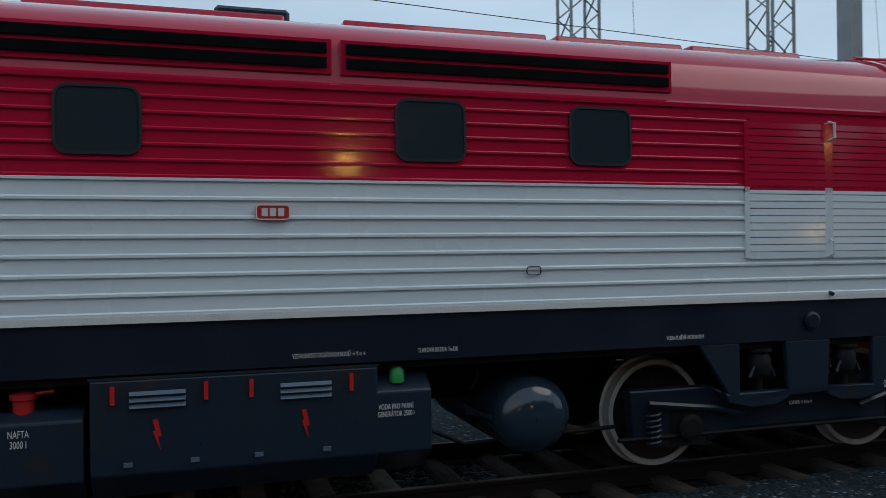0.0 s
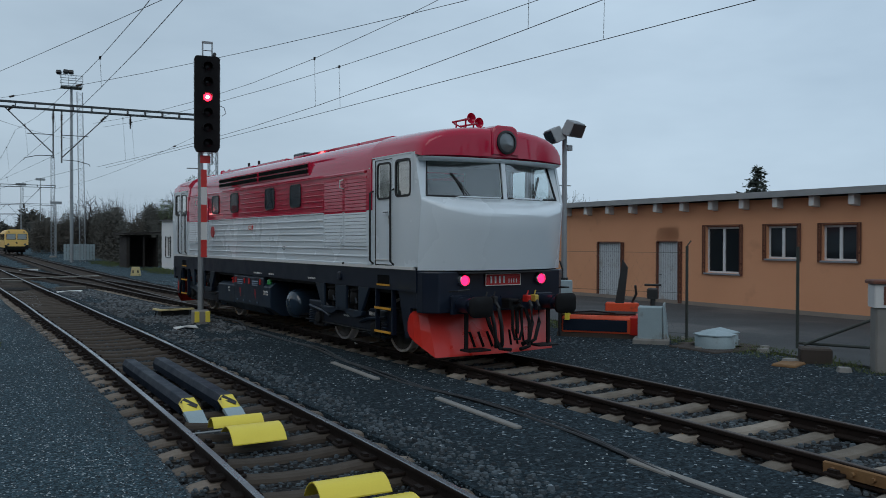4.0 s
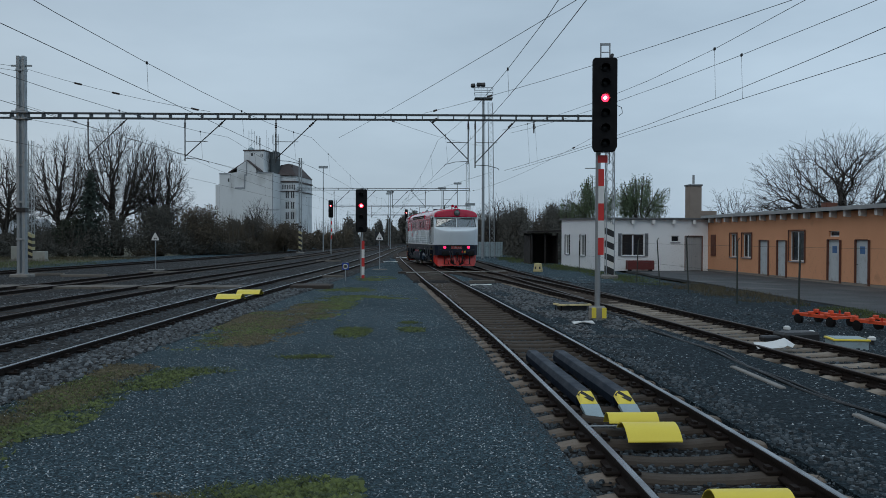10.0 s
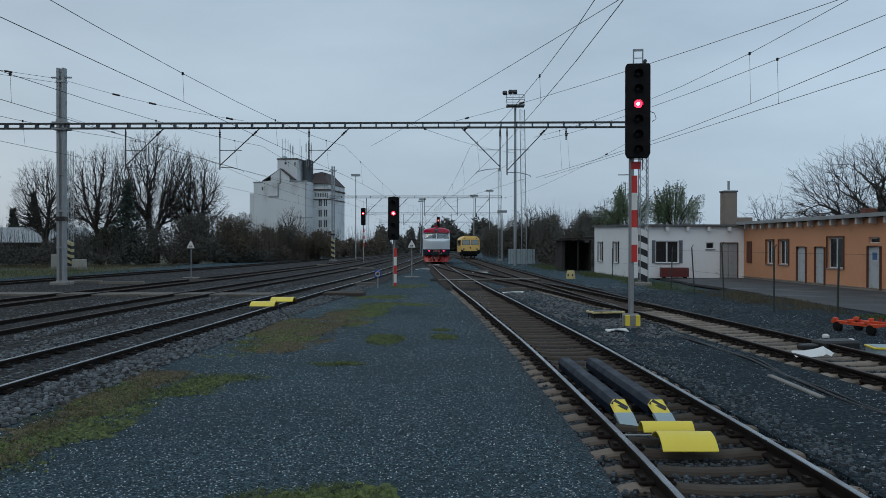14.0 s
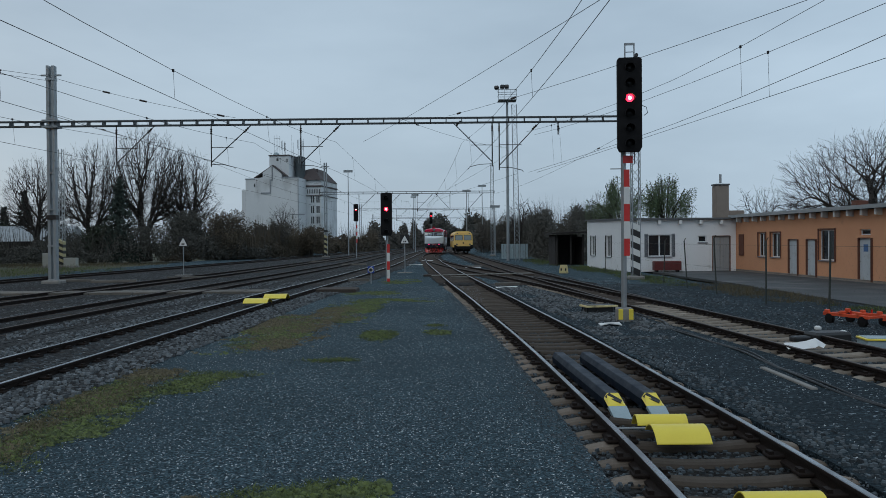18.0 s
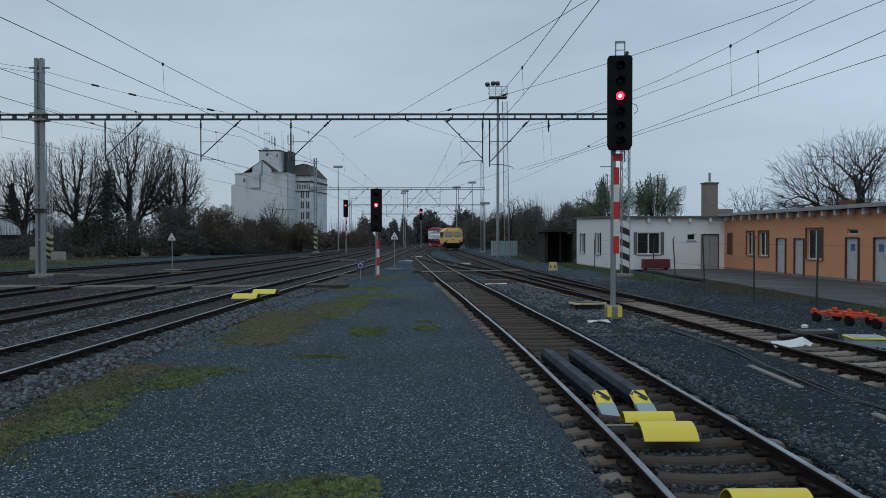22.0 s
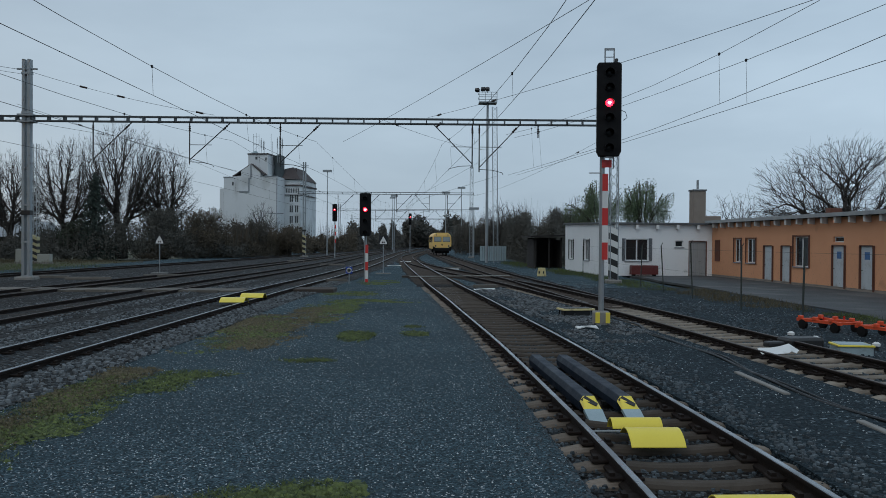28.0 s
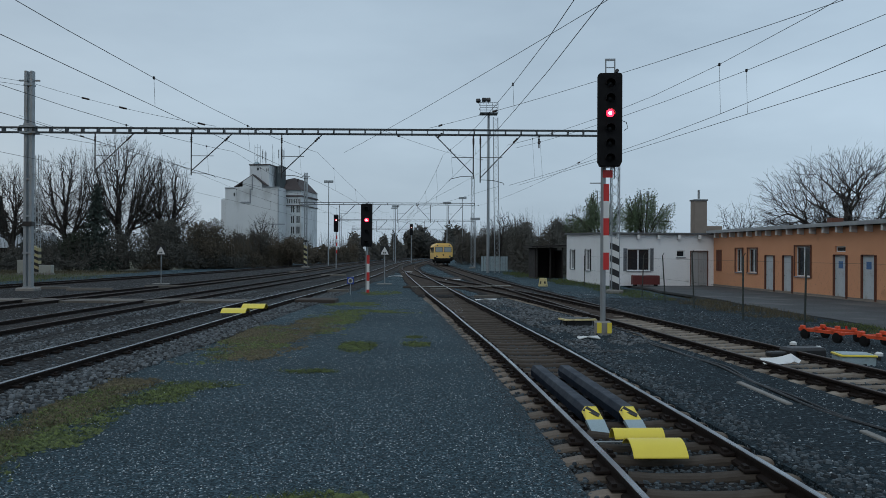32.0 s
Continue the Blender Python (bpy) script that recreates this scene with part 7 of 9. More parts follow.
# downpipe at the joint, blue panel, low bin shed
solid("downpipe", Shape().tube((0.0, 0.1, 0), (0.0, 0.1, 3.4), 0.06).pipe([(0, 0.1, 3.4), (0, 0.25, 3.5), (0, 0.3, 3.6)], 0.06), M_galv, "grey downpipe at the joint of two sheds", "downpipe", at=FRONT, smooth=40)
s = root("bin_shelter", FRONT @ pose(0.25, 0.5, 0), "low walled bin shelter with a pale slab", "bin shelter")
part("side_wall", Shape().box(0.0, 1.5, 0.0, 0.12, 0, 0.75), M_orange_wall, s, "stained orange low wall")
part("slab", Shape().cbox(-0.05, 1.55, -0.45, 0.15, 1.22, 1.3, 0.02), M_concrete, s, "pale slab top")
part("panel", Shape().box(0.0, 1.5, 0.02, 0.1, 0.75, 1.22), M_white_wall, s, "white panel")
part("blue_board", Shape().box(0.2, 1.15, -0.48, -0.44, 1.28, 2.1), M_blue_grey, s, "pale blue board")

# the second shed, with the garage door under a dark overhang
OP_G = [(-2.0, -0.95, 1.45, 2.62), (-4.65, -2.4, 0.0, 2.72), (-6.3, -5.05, 1.45, 2.66), (-8.9, -7.75, 1.45, 2.66), (-10.55, -9.4, 1.45, 2.66), (-12.5, -11.35, 1.45, 2.7)]
welded(solid("wall_garage", wall_with_openings(-22, -0.15, 2.75, OP_G), M_orange_wall, "orange rendered wall with a garage door", "wall", kind="structure", at=FRONT))
solid("fascia_garage", Shape().box(-22, -0.95, -0.5, -0.02, 2.75, 3.45).box(-0.95, -0.1, -0.3, 0, 2.75, 3.45), M_fascia, "deep dark boarded fascia under the eaves", "fascia", kind="structure", at=FRONT)
solid("wall_back_garage", Shape().box(-22, -0.15, -9, -8.7, 0, 3.4).box(-22.2, -22, -9, 0, 0, 3.4), M_orange_wall, "rear walls of the garage shed", "wall", kind="structure", at=FRONT)
r = root("roof_garage", FRONT, "dark grey overhanging shed roof with a thin pale edge", "roof", kind="structure")
part("deck", Shape().prism([(-9.4, 3.85), (0.75, 3.42), (0.75, 3.5), (-9.4, 4.0)], -22.3, 0.1, "x"), M_roof, r)
part("edge", Shape().box(-22.3, 0.1, 0.75, 0.79, 3.4, 3.5), M_roof_edge, r, "pale eaves strip")
for a, b, c, d in OP_G:
    if c == 0:
        g = door_unit(at_front(a, 0), b - a, d, "pale boarded double garage door with dark top lights", M_door_white, leaves=2, glazed=0.42, slats=0.13)
        for z in (0.6, 1.25, 1.9):
            part("strap", Shape().box(0.02, b - a - 0.02, -0.088, -0.078, z, z + 0.025), M_grime, g, "dark iron strap")
    else:
        window_unit(at_front(a, c), b - a, d - c)

# the white shed across the end of the yard
WF = pose(18.9, 55.4, 0, 0, 0, 180 + 3.25)
OPW = [(0.4, 1.6, 0.0, 2.35), (2.0, 2.55, 1.95, 2.38), (4.4, 5.95, 1.02, 2.47)]
solid("wall_white_front", wall_with_openings(0, 7.57, 3.45, OPW), M_white_wall, "white rendered shed wall", "wall", kind="structure", at=WF)
OPL = [(3.55, 4.9, 0.94, 2.44), (8.5, 9.8, 0.94, 2.44)]
WL = pose(11.35, 55.0, 0, 0, 0, 90 + 3.25)
solid("wall_white_side", wall_with_openings(0, 11.3, 3.45, OPL), M_white_wall, "white rendered side wall of the shed", "wall", kind="structure", at=WL)
solid("gable_white", Shape().prism([(0, 3.45), (11.3, 3.45), (11.3, 3.65), (0, 3.5)], -0.3, 0, "y"), M_white_wall, "white sloping wall top", "wall", kind="structure", at=WL)
r = root("roof_white", WL, "flat grey shed roof with a thin metal edge", "roof", kind="structure")
part("deck", Shape().add([(-0.3, 0.15, 3.46), (11.5, 0.15, 3.66), (11.5, -8.1, 3.66), (-0.3, -8.1, 3.46), (-0.3, 0.15, 3.58), (11.5, 0.15, 3.76), (11.5, -8.1, 3.76), (-0.3, -8.1, 3.58)], [(3, 2, 1, 0), (4, 5, 6, 7), (0, 1, 5, 4), (1, 2, 6, 5), (2, 3, 7, 6), (3, 0, 4, 7)]), M_roof, r)
for k in range(5):
    part("rafter_tail", Shape().box(-0.3, 0.0, -1.0 - 1.4 * k, -0.82 - 1.4 * k, 3.15, 3.42), M_white, r, "white rafter tail")
for a, b, c, d in OPW:
    if c == 0:
        door_unit(WF @ pose(a, 0, 0), b - a, d, "grey panelled metal double door", M_door_grey, leaves=2, surround=False, slats=0.16)
    else:
        window_unit(WF @ pose(a, 0, c), b - a, d - c, panes=2 if b - a > 1 else 1, surround=False)
for a, b, c, d in OPL:
    window_unit(WL @ pose(a, 0, c), b - a, d - c, panes=2, surround=False)
s = root("bench", pose(14.05, 54.5, 0, 0, 0, 3), "dark red box bench against the white wall", "bench")
part("seat_box", Shape().cbox(-0.9, 0.9, -0.28, 0.28, 0.12, 0.72, 0.04), M_bench, s, "dark red box")
for x in (-0.7, 0.7):
    part("leg", Shape().box(x - 0.06, x + 0.06, -0.25, 0.25, 0, 0.15), M_grime, s)
s = root("chimney", pose(21.3, 66, 0, 0, 0, 3), "square brown rendered chimney with a lower step", "chimney")
part("shaft", Shape().cbox(-0.5, 0.5, -0.5, 0.5, 0, 6.4, 0.03), M_brick_dark, s)
part("cap", Shape().cbox(-0.56, 0.56, -0.56, 0.56, 6.4, 6.52, 0.02), M_roof, s, "dark cap")
part("step", Shape().cbox(0.5, 1.75, -0.5, 0.5, 0, 4.4, 0.03), M_brick_dark, s)
part("flue", Shape().tube((0, 0, 6.6), (0, 0, 7.3), 0.1), M_galv, s, "steel flue")
s = root("roof_chimney", pose(24.5, 50, 3.4), "small dark brick chimney on the roof", "chimney")
part("shaft", Shape().cbox(-0.35, 0.35, -0.35, 0.35, 0, 1.0, 0.02), M_brown_frame, s)

# dark open hut, fence panels, yellow marker by the far turnout
s = root("open_hut", pose(8.9, 70, 0, 0, 0, 5), "dark open-fronted timber hut with a sloping roof", "hut")
part("back_wall", Shape().box(-0.4, 2.1, 2.0, 2.1, 0, 2.6), M_fascia, s)
part("side_wall", Shape().box(-0.4, -0.3, -0.5, 2.0, 0, 2.5), M_fascia, s)
part("side_wall", Shape().box(1.9, 2.0, -0.5, 2.0, 0, 2.4), M_fascia, s)
part("roof", Shape().prism([(-0.8, 2.62), (2.4, 2.75), (2.4, 2.88), (-0.8, 2.75)], -1.2, 2.4, "y"), M_fascia, s, "dark sloping roof")
for x in (-0.35, 0.8, 1.85):
    part("post", Shape().box(x, x + 0.12, -0.8, -0.68, 0, 2.62), M_fascia, s)
s = root("sheet_fence", pose(7.0, 92, 0), "pale blue-grey corrugated sheet fence", "fence")
for k in range(11):
    part("sheet", Shape().box(-1.7 + k * 0.27, -1.46 + k * 0.27, -0.03 + 0.04 * (k % 2), 0.03 + 0.04 * (k % 2), 0.1, 1.75), M_blue_grey, s)
s = root("track_marker", pose(7.1, 53.4, 0, 0, 0, -15), "pale yellow block marker with two black patches for holes", "track marker")
part("block", Shape().prism([(-0.3, 0), (0.3, 0), (0.22, 0.55), (-0.22, 0.55)], -0.15, 0.15, "y"), M_marker, s, bevel=0.03)
for x in (-0.14, 0.14):
    # the block is not pierced; black patches paint the shade inside
    part("hole", Shape().box(x - 0.045, x + 0.045, -0.16, -0.15, 0.18, 0.34), M_black, s, "black patch standing in for the shade of a hole")


# ---- wire fence along the yard ----
def fence_post(x, y, h, lean=0.0):
    s = root("fence_post", pose(x, y, 0, lean * 0.6, lean, 0), "thin rusty steel fence post leaning a little", "fence post", "fence posts of the yard")
    part("shaft", Shape().box(-0.022, 0.022, -0.022, 0.022, -0.05, h), M_fence, s)
    part("tip", Shape().tube((0, 0, h), (0.06, -0.06, h + 0.12), 0.015, seg=5), M_fence, s)


M_fence = material("dull_green_fence_steel", (0.03, 0.045, 0.04), 0.7, other=(0.06, 0.045, 0.035), scale=6)
for x, y, h, l in ((10.3, 36.5, 2.1, -3), (10.35, 32.6, 2.2, -2), (10.3, 27.3, 2.1, 0), (10.6, 23.4, 2.1, 1), (11.3, 19.6, 2.1, 0), (11.9, 16.9, 2.1, 0), (13.4, 13.6, 2.1, 0), (10.4, 41, 2.1, 2), (10.3, 48, 2.0, 0), (9.9, 54, 2.0, 0)):
    fence_post(x, y, h, l)
mesh_wire = Shape()
runs = [((10.3, 54), (10.3, 36.5)), ((10.3, 36.5), (10.35, 27.3)), ((10.35, 27.3), (10.6, 23.4)), ((10.6, 23.4), (11.3, 19.6)), ((11.3, 19.6), (11.9, 16.9)), ((11.9, 16.9), (13.4, 13.6))]
for a, b in runs:
    for z in (0.15, 1.05, 1.95):
        mesh_wire.tube((*a, z), (*b, z), 0.004, seg=3)
    L = math.hypot(b[0] - a[0], b[1] - a[1])
    n = int(L / 0.12)
    for k in range(n):
        t0, t1 = k / n, (k + 1) / n
        for j in range(9):
            z0, z1 = 0.15 + j * 0.2, 0.35 + j * 0.2
            if (j + k) % 2:
                z0, z1 = z1, z0
            p, q = (a[0] + (b[0] - a[0]) * t0, a[1] + (b[1] - a[1]) * t0, z0), (a[0] + (b[0] - a[0]) * t1, a[1] + (b[1] - a[1]) * t1, z1)
            mesh_wire.add([p, (p[0], p[1], p[2] + 0.004), q], [(0, 1, 2)])
solid("wire_mesh", mesh_wire, M_fence, "thin grey chain-link mesh between the fence posts", "wire mesh", kind="stuff")
s = root("yard_gate", pose(14.4, 11.5, 0, 0, 0, -62), "dark green steel mesh gate with a slanting brace", "gate")
for x in (0.0, 2.35, 4.2):
    part("gate_post", Shape().tube((x, 0, 0), (x, 0, 2.1), 0.032, seg=10), M_fence, s)
part("top_rail", Shape().tube((2.35, 0, 2.07), (4.2, 0, 2.07), 0.03), M_fence, s)
part("bottom_rail", Shape().tube((0.0, 0, 0.12), (4.2, 0, 0.12), 0.03), M_fence, s)
part("brace", Shape().tube((0.15, -0.1, 0.1), (4.1, -0.1, 1.95), 0.028), M_fence, s, "slanting brace tube")
for k in range(9):
    part("mesh_wire", Shape().tube((2.35, 0, 0.3 + k * 0.2), (4.2, 0, 0.3 + k * 0.2), 0.004, seg=3), M_fence, s)

# ---- the grain mill ----
M_mill = material("pale_mill_render", (0.66, 0.68, 0.69), 0.95, other=(0.57, 0.59, 0.6), scale=0.12, amount=0.8, fine=3, fine_amount=0.08, bump=0.1, stain=(0.46, 0.47, 0.47), stain_scale=0.15, stain_cut=0.55)
M_mill_roof = material("brown_mill_roof", (0.085, 0.068, 0.066), 0.9, other=(0.06, 0.05, 0.05), scale=0.5)
M_silo = material("dark_green_silo_sheet", (0.062, 0.078, 0.083), 0.7, other=(0.05, 0.06, 0.065), scale=0.6)
M_far_window = material("far_dark_window", (0.05, 0.055, 0.06), 0.4, bump=0)
s = root("grain_mill", pose(-53.7, 212, 0, 0, 0, -8), "tall pale grain mill with a stepped gable and antennas", "mill")
s.scale = (0.775, 1, 1)
part("wall", Shape().prism([(0, 0), (18.4, 0), (18.4, 18.5), (12.6, 18.5), (12.6, 19.6), (9.3, 21.7), (6.0, 20.0), (6.0, 18.8), (0, 18.3)], 0, 20, "y"), M_mill, s, "pale rendered gable wall")
part("gable_roof", Shape().prism([(3.0, 18.6), (9.3, 21.75), (9.3, 21.95), (2.7, 18.75)], 0.3, 19, "y").prism([(9.3, 21.75), (13.9, 19.0), (14.1, 19.15), (9.3, 21.95)], -0.2, 19, "y"), M_mill_roof, s, "dark gable roof")
part("parapet", Shape().box(-0.15, 3.2, -0.12, 0.1, 18.3, 18.55).box(12.5, 18.6, -0.12, 0.1, 18.5, 18.72), M_sill, s, "grey parapet flashing")
part("lower_wing", Shape().box(-1.9, 0.0, 1.0, 18, 0, 15.6), M_mill, s, "lower pale wing")
tw = part("head_house", Shape().box(7.4, 14.2, 2.0, 9, 18, 24.4), M_mill, s, "pale head house")
part("window", Shape().box(9.9, 10.6, 1.96, 2.0, 23.1, 23.8), M_far_window, tw)
for x in (13.2, 13.7):
    part("window", Shape().box(x, x + 0.22, 1.96, 2.0, 22.8, 23.6), M_far_window, tw)
part("head_roof", Shape().box(7.2, 14.4, 1.8, 9.2, 24.4, 24.7), M_mill_roof, s, "flat dark roof of the head house")
part("dome", Shape().lathe([(1.0, 24.7), (0.9, 25.2), (0.5, 25.5), (0.0, 25.6)], "z", 12, pose(8.9, 4, 0)), M_blue_grey, s, "pale roof dome", smooth=50)
part("silo", Shape().tube((16.2, 6.5, 17.6), (16.2, 6.5, 24.2), 1.65, seg=18), M_silo, s, "dark green round silo", smooth=50)
part("silo_cap", Shape().lathe([(1.72, 24.2), (1.72, 24.35), (0.0, 24.9)], "z", 18, pose(16.2, 6.5, 0)), M_silo, s, smooth=30)
part("roof", Shape().loft([[(14.6, 5.4, 18.5), (23.9, 5.4, 18.2), (23.9, 21, 18.2), (14.6, 21, 18.5)], [(17.6, 8, 21.2), (20.4, 8, 21.6), (20.4, 18, 21.6), (17.6, 18, 21.2)]]), M_mill_roof, s, "brown hipped mill roof")
part("side_block", Shape().box(18.4, 23.6, 6, 21, 0, 18.2), M_mill, s, "pale side block")
part("cornice", Shape().box(18.4, 23.9, 5.75, 21, 16.5, 16.9).box(18.4, 23.9, 5.75, 21, 14.1, 14.3), M_mill_roof, s, "dark cornice bands")
for k in range(5):
    for x in (20.1, 20.75, 22.0, 22.65):
        part("window", Shape().box(x, x + 0.42, 5.95, 6.0, 1.4 + k * 2.75, 3.2 + k * 2.75), M_far_window, s, "dark mill window")
for k in range(8):
    part("eaves_window", Shape().box(18.8 + k * 0.6, 19.05 + k * 0.6, 5.95, 6.0, 14.8, 15.9), M_far_window, s)
part("window", Shape().box(2.9, 3.4, -0.03, 0, 16.3, 17.2), M_far_window, s)
part("ledge", Shape().box(5.4, 8.8, -0.15, 0.0, 14.5, 14.9).box(8.45, 8.85, -0.15, 0, 14.9, 18.2).box(8.85, 9.5, -0.15, 0, 17.9, 18.25).box(9.15, 9.5, -0.15, 0, 18.25, 21.5), M_sill, s, "grey flashing")
part("ledge", Shape().box(15.2, 20.5, -0.12, 0.0, 9.0, 9.25), M_sill, s)
part("downpipe", Shape().tube((18.2, -0.1, 0), (18.2, -0.1, 18.2), 0.12).tube((-0.4, 0.9, 0), (-0.4, 0.9, 15.2), 0.1), M_sill, s)
part("stack", Shape().box(21.2, 21.7, 8, 8.5, 18.5, 21.4), M_mill_roof, s, "short stack")
for x, h in ((8.2, 30.0), (9.2, 30.2), (10.2, 29.8), (11.0, 28.8), (11.9, 28.4), (12.2, 28.0), (14.4, 30.0), (14.9, 28.0), (16.6, 29.0), (17.3, 29.3), (17.9, 28.8), (18.4, 28.9)):
    part("antenna", Shape().tube((x, 4, 22.5), (x, 4, h), 0.06, seg=5), M_galv, s, "thin antenna")
for x, z in ((11.0, 27.4), (11.9, 27.0), (16.6, 27.6), (17.6, 27.8), (18.4, 27.4)):
    part("panel_antenna", Shape().box(x - 0.13, x + 0.13, 3.75, 3.95, z - 1.2, z + 1.0), M_galv, s, "pale panel antenna")
part("antenna_rail", Shape().tube((8.2, 4, 27.2), (10.2, 4, 27.2), 0.05, seg=4).tube((8.2, 4, 29.2), (10.2, 4, 29.2), 0.05, seg=4).tube((8.2, 4, 25.6), (10.2, 4, 27.2), 0.04, seg=4).tube((16.6, 4, 26.2), (18.4, 4, 26.2), 0.05, seg=4), M_galv, s)

# brown shed and pillar at the far left, small cabinets by the left mast
s = root("brown_shed", pose(-60, 108, 0), "low brown shed with a blue-grey roof", "shed")
part("wall", Shape().box(-9, 8, 0, 8, 0, 2.6), M_fascia, s)
part("roof", Shape().prism([(-0.6, 2.5), (4, 4.6), (8.6, 2.5)], -9.5, 8.5, "x"), M_roof_edge, s, "blue-grey sheet roof")
s = root("concrete_silo", pose(-55.5, 95, 0), "pale concrete silo tower with a railed top", "silo")
part("shaft", Shape().tube((0, 0, 0), (0, 0, 8.4), 1.2, seg=18), M_concrete, s, smooth=50)
part("railing", Shape().pipe([(-1.2, -1, 10.2), (1.2, -1, 10.2), (1.2, 1, 10.2)], 0.05, 4).tube((-1.2, -1, 8.4), (-1.2, -1, 10.2), 0.05, seg=4).tube((1.2, -1, 8.4), (1.2, -1, 10.2), 0.05, seg=4), M_galv, s)
for x, y, w_, h in ((-35.6, 76, 1.15, 0.85), (-38.1, 76.5, 0.6, 1.3)):
    s = root("trackside_cabinet", pose(x, y, 0), "pale grey trackside cabinet", "cabinet", "trackside cabinets")
    part("body", Shape().cbox(-w_ / 2, w_ / 2, -0.3, 0.3, 0.0, h, 0.03), M_beige, s)
    part("plinth", Shape().box(-w_ / 2 - 0.05, w_ / 2 + 0.05, -0.35, 0.35, -0.05, 0.1), M_concrete, s)
for x, y, l, a in ((-18.8, 45.2, 2.4, 8), (-16.0, 49, 2.2, 12), (-21.5, 46.5, 2.0, 5), (-9.0, 74, 2.2, 10), (0.3, 46.5, 1.0, 20), (2.55, 39.4, 1.2, 12), (1.55, 66, 1.4, 5), (-5.2, 44.5, 1.2, 0), (-14.3, 86, 1.8, 10)):
    solid("sleeper_stub", Shape().cbox(-l / 2, l / 2, -0.14, 0.14, 0, 0.14, 0.02), M_weather_wood, "pale old board lying by the track", "board", "loose boards", at=pose(x, y, 0.02, 0, 0, a))


# ---- machines parked along the yard fence ----
def rail_cart(x, y, yaw):
    """A low orange track trolley."""
    s = root("track_trolley", pose(x, y, 0, 0, 0, yaw) @ Matrix.Scale(0.8, 4), "low orange track trolley with small dark wheels", "track trolley", "orange trolleys")
    for xx in (-0.42, 0.42):
        part("side_beam", Shape().cbox(xx - 0.04, xx + 0.04, -0.9, 0.9, 0.26, 0.36, 0.012), M_orange_machine, s, "orange side beam")
    for yy in (-0.8, 0.0, 0.8):
        part("cross_beam", Shape().box(-0.42, 0.42, yy - 0.04, yy + 0.04, 0.27, 0.34), M_orange_machine, s)
    for xx in (-0.42, 0.42):
        for yy in (-0.65, 0.65):
            wl_ = part("wheel", Shape().lathe([(0.04, -0.06), (0.16, -0.05), (0.16, 0.05), (0.04, 0.06)], "x", 14, pose(xx, yy, 0.16)), M_grime, s, "dark wheel", smooth=40)
            part("hub", Shape().lathe([(0.05, 0.06), (0.05, 0.09)], "x", 10, pose(xx, yy, 0.16)), M_orange_machine, wl_)
        for yy in (-0.5, 0.15, 0.75):
            part("clamp", Shape().cbox(xx - 0.07, xx + 0.07, yy - 0.07, yy + 0.07, 0.34, 0.44, 0.02), M_orange_machine, s, "orange rail clamp")
        part("spring_pin", Shape().tube((xx, -0.2, 0.34), (xx, -0.2, 0.47), 0.03), M_plough, s, "red pin")
    part("hook", Shape().pipe([(0, -0.95, 0.34), (0, -1.12, 0.36), (0.05, -1.16, 0.42)], 0.025), M_orange_machine, s)


for x, y in ((10.1, 20.8), (10.75, 19.1), (11.2, 17.3)):
    rail_cart(x, y, 20)
s = root("rail_machine", pose(12.25, 15.0, 0, 0, 0, -48), "orange track machine with a dark side panel and lifted seat", "track machine")
part("body", Shape().cbox(-0.95, 0.95, -0.4, 0.4, 0.12, 0.5, 0.06), M_orange_machine, s, "orange body")
part("side_panel", Shape().cbox(-0.9, 0.55, -0.42, -0.4, 0.16, 0.42, 0.005), M_ret_black, s, "dark side panel")
part("end_cap", Shape().cbox(0.6, 0.98, -0.42, 0.42, 0.1, 0.52, 0.04), M_plough, s, "red-orange end cap")
part("roller", Shape().tube((-0.8, -0.1, 0.52), (0.7, -0.1, 0.56), 0.045), M_black, s, "black roller tube")
part("boom", Shape().cbox(0.0, 0.75, -0.06, 0.1, 0.6, 0.8, 0.03), M_orange_machine, s, "orange boom")
part("mast_plate", Shape().add([(0.22, -0.05, 0.75), (0.42, -0.05, 0.75), (0.5, 0.02, 1.6), (0.38, 0.02, 1.78), (0.22, 0.03, 0.75), (0.42, 0.03, 0.75), (0.5, 0.1, 1.6), (0.38, 0.1, 1.78)], [(0, 1, 2, 3), (4, 7, 6, 5), (0, 4, 5, 1), (1, 5, 6, 2), (2, 6, 7, 3), (3, 7, 4, 0)]), M_black, s, "black upright plate")
part("lever", Shape().pipe([(0.6, 0, 0.8), (0.7, -0.02, 1.0), (0.68, -0.05, 1.2)], 0.03), M_black, s)
part("skid", Shape().box(-1.05, 1.05, -0.38, -0.3, 0.0, 0.12).box(-1.05, 1.05, 0.3, 0.38, 0, 0.12), M_wood, s, "dark timber skid")
part("lance", Shape().pipe([(-0.95, -0.45, 0.55), (-0.2, -0.5, 0.62), (0.3, -0.46, 0.58)], 0.018), M_grime, s)
part("bracket_plate", Shape().cbox(-0.85, -0.75, -0.5, -0.3, 0.4, 0.75, 0.01), M_yellow, s, "yellow bracket")
s = root("yellow_lever", pose(10.95, 16.9, 0.42, 0, 0, 20), "yellow lever plate resting on a trolley", "lever")
part("plate", Shape().cbox(-0.12, 0.12, -0.03, 0.03, 0.0, 0.18, 0.01), M_yellow, s)
part("arm", Shape().pipe([(-0.3, -0.2, 0.02), (0.1, -0.25, 0.0), (0.5, -0.2, 0.03), (0.7, -0.1, 0.06)], 0.022), M_yellow, s)

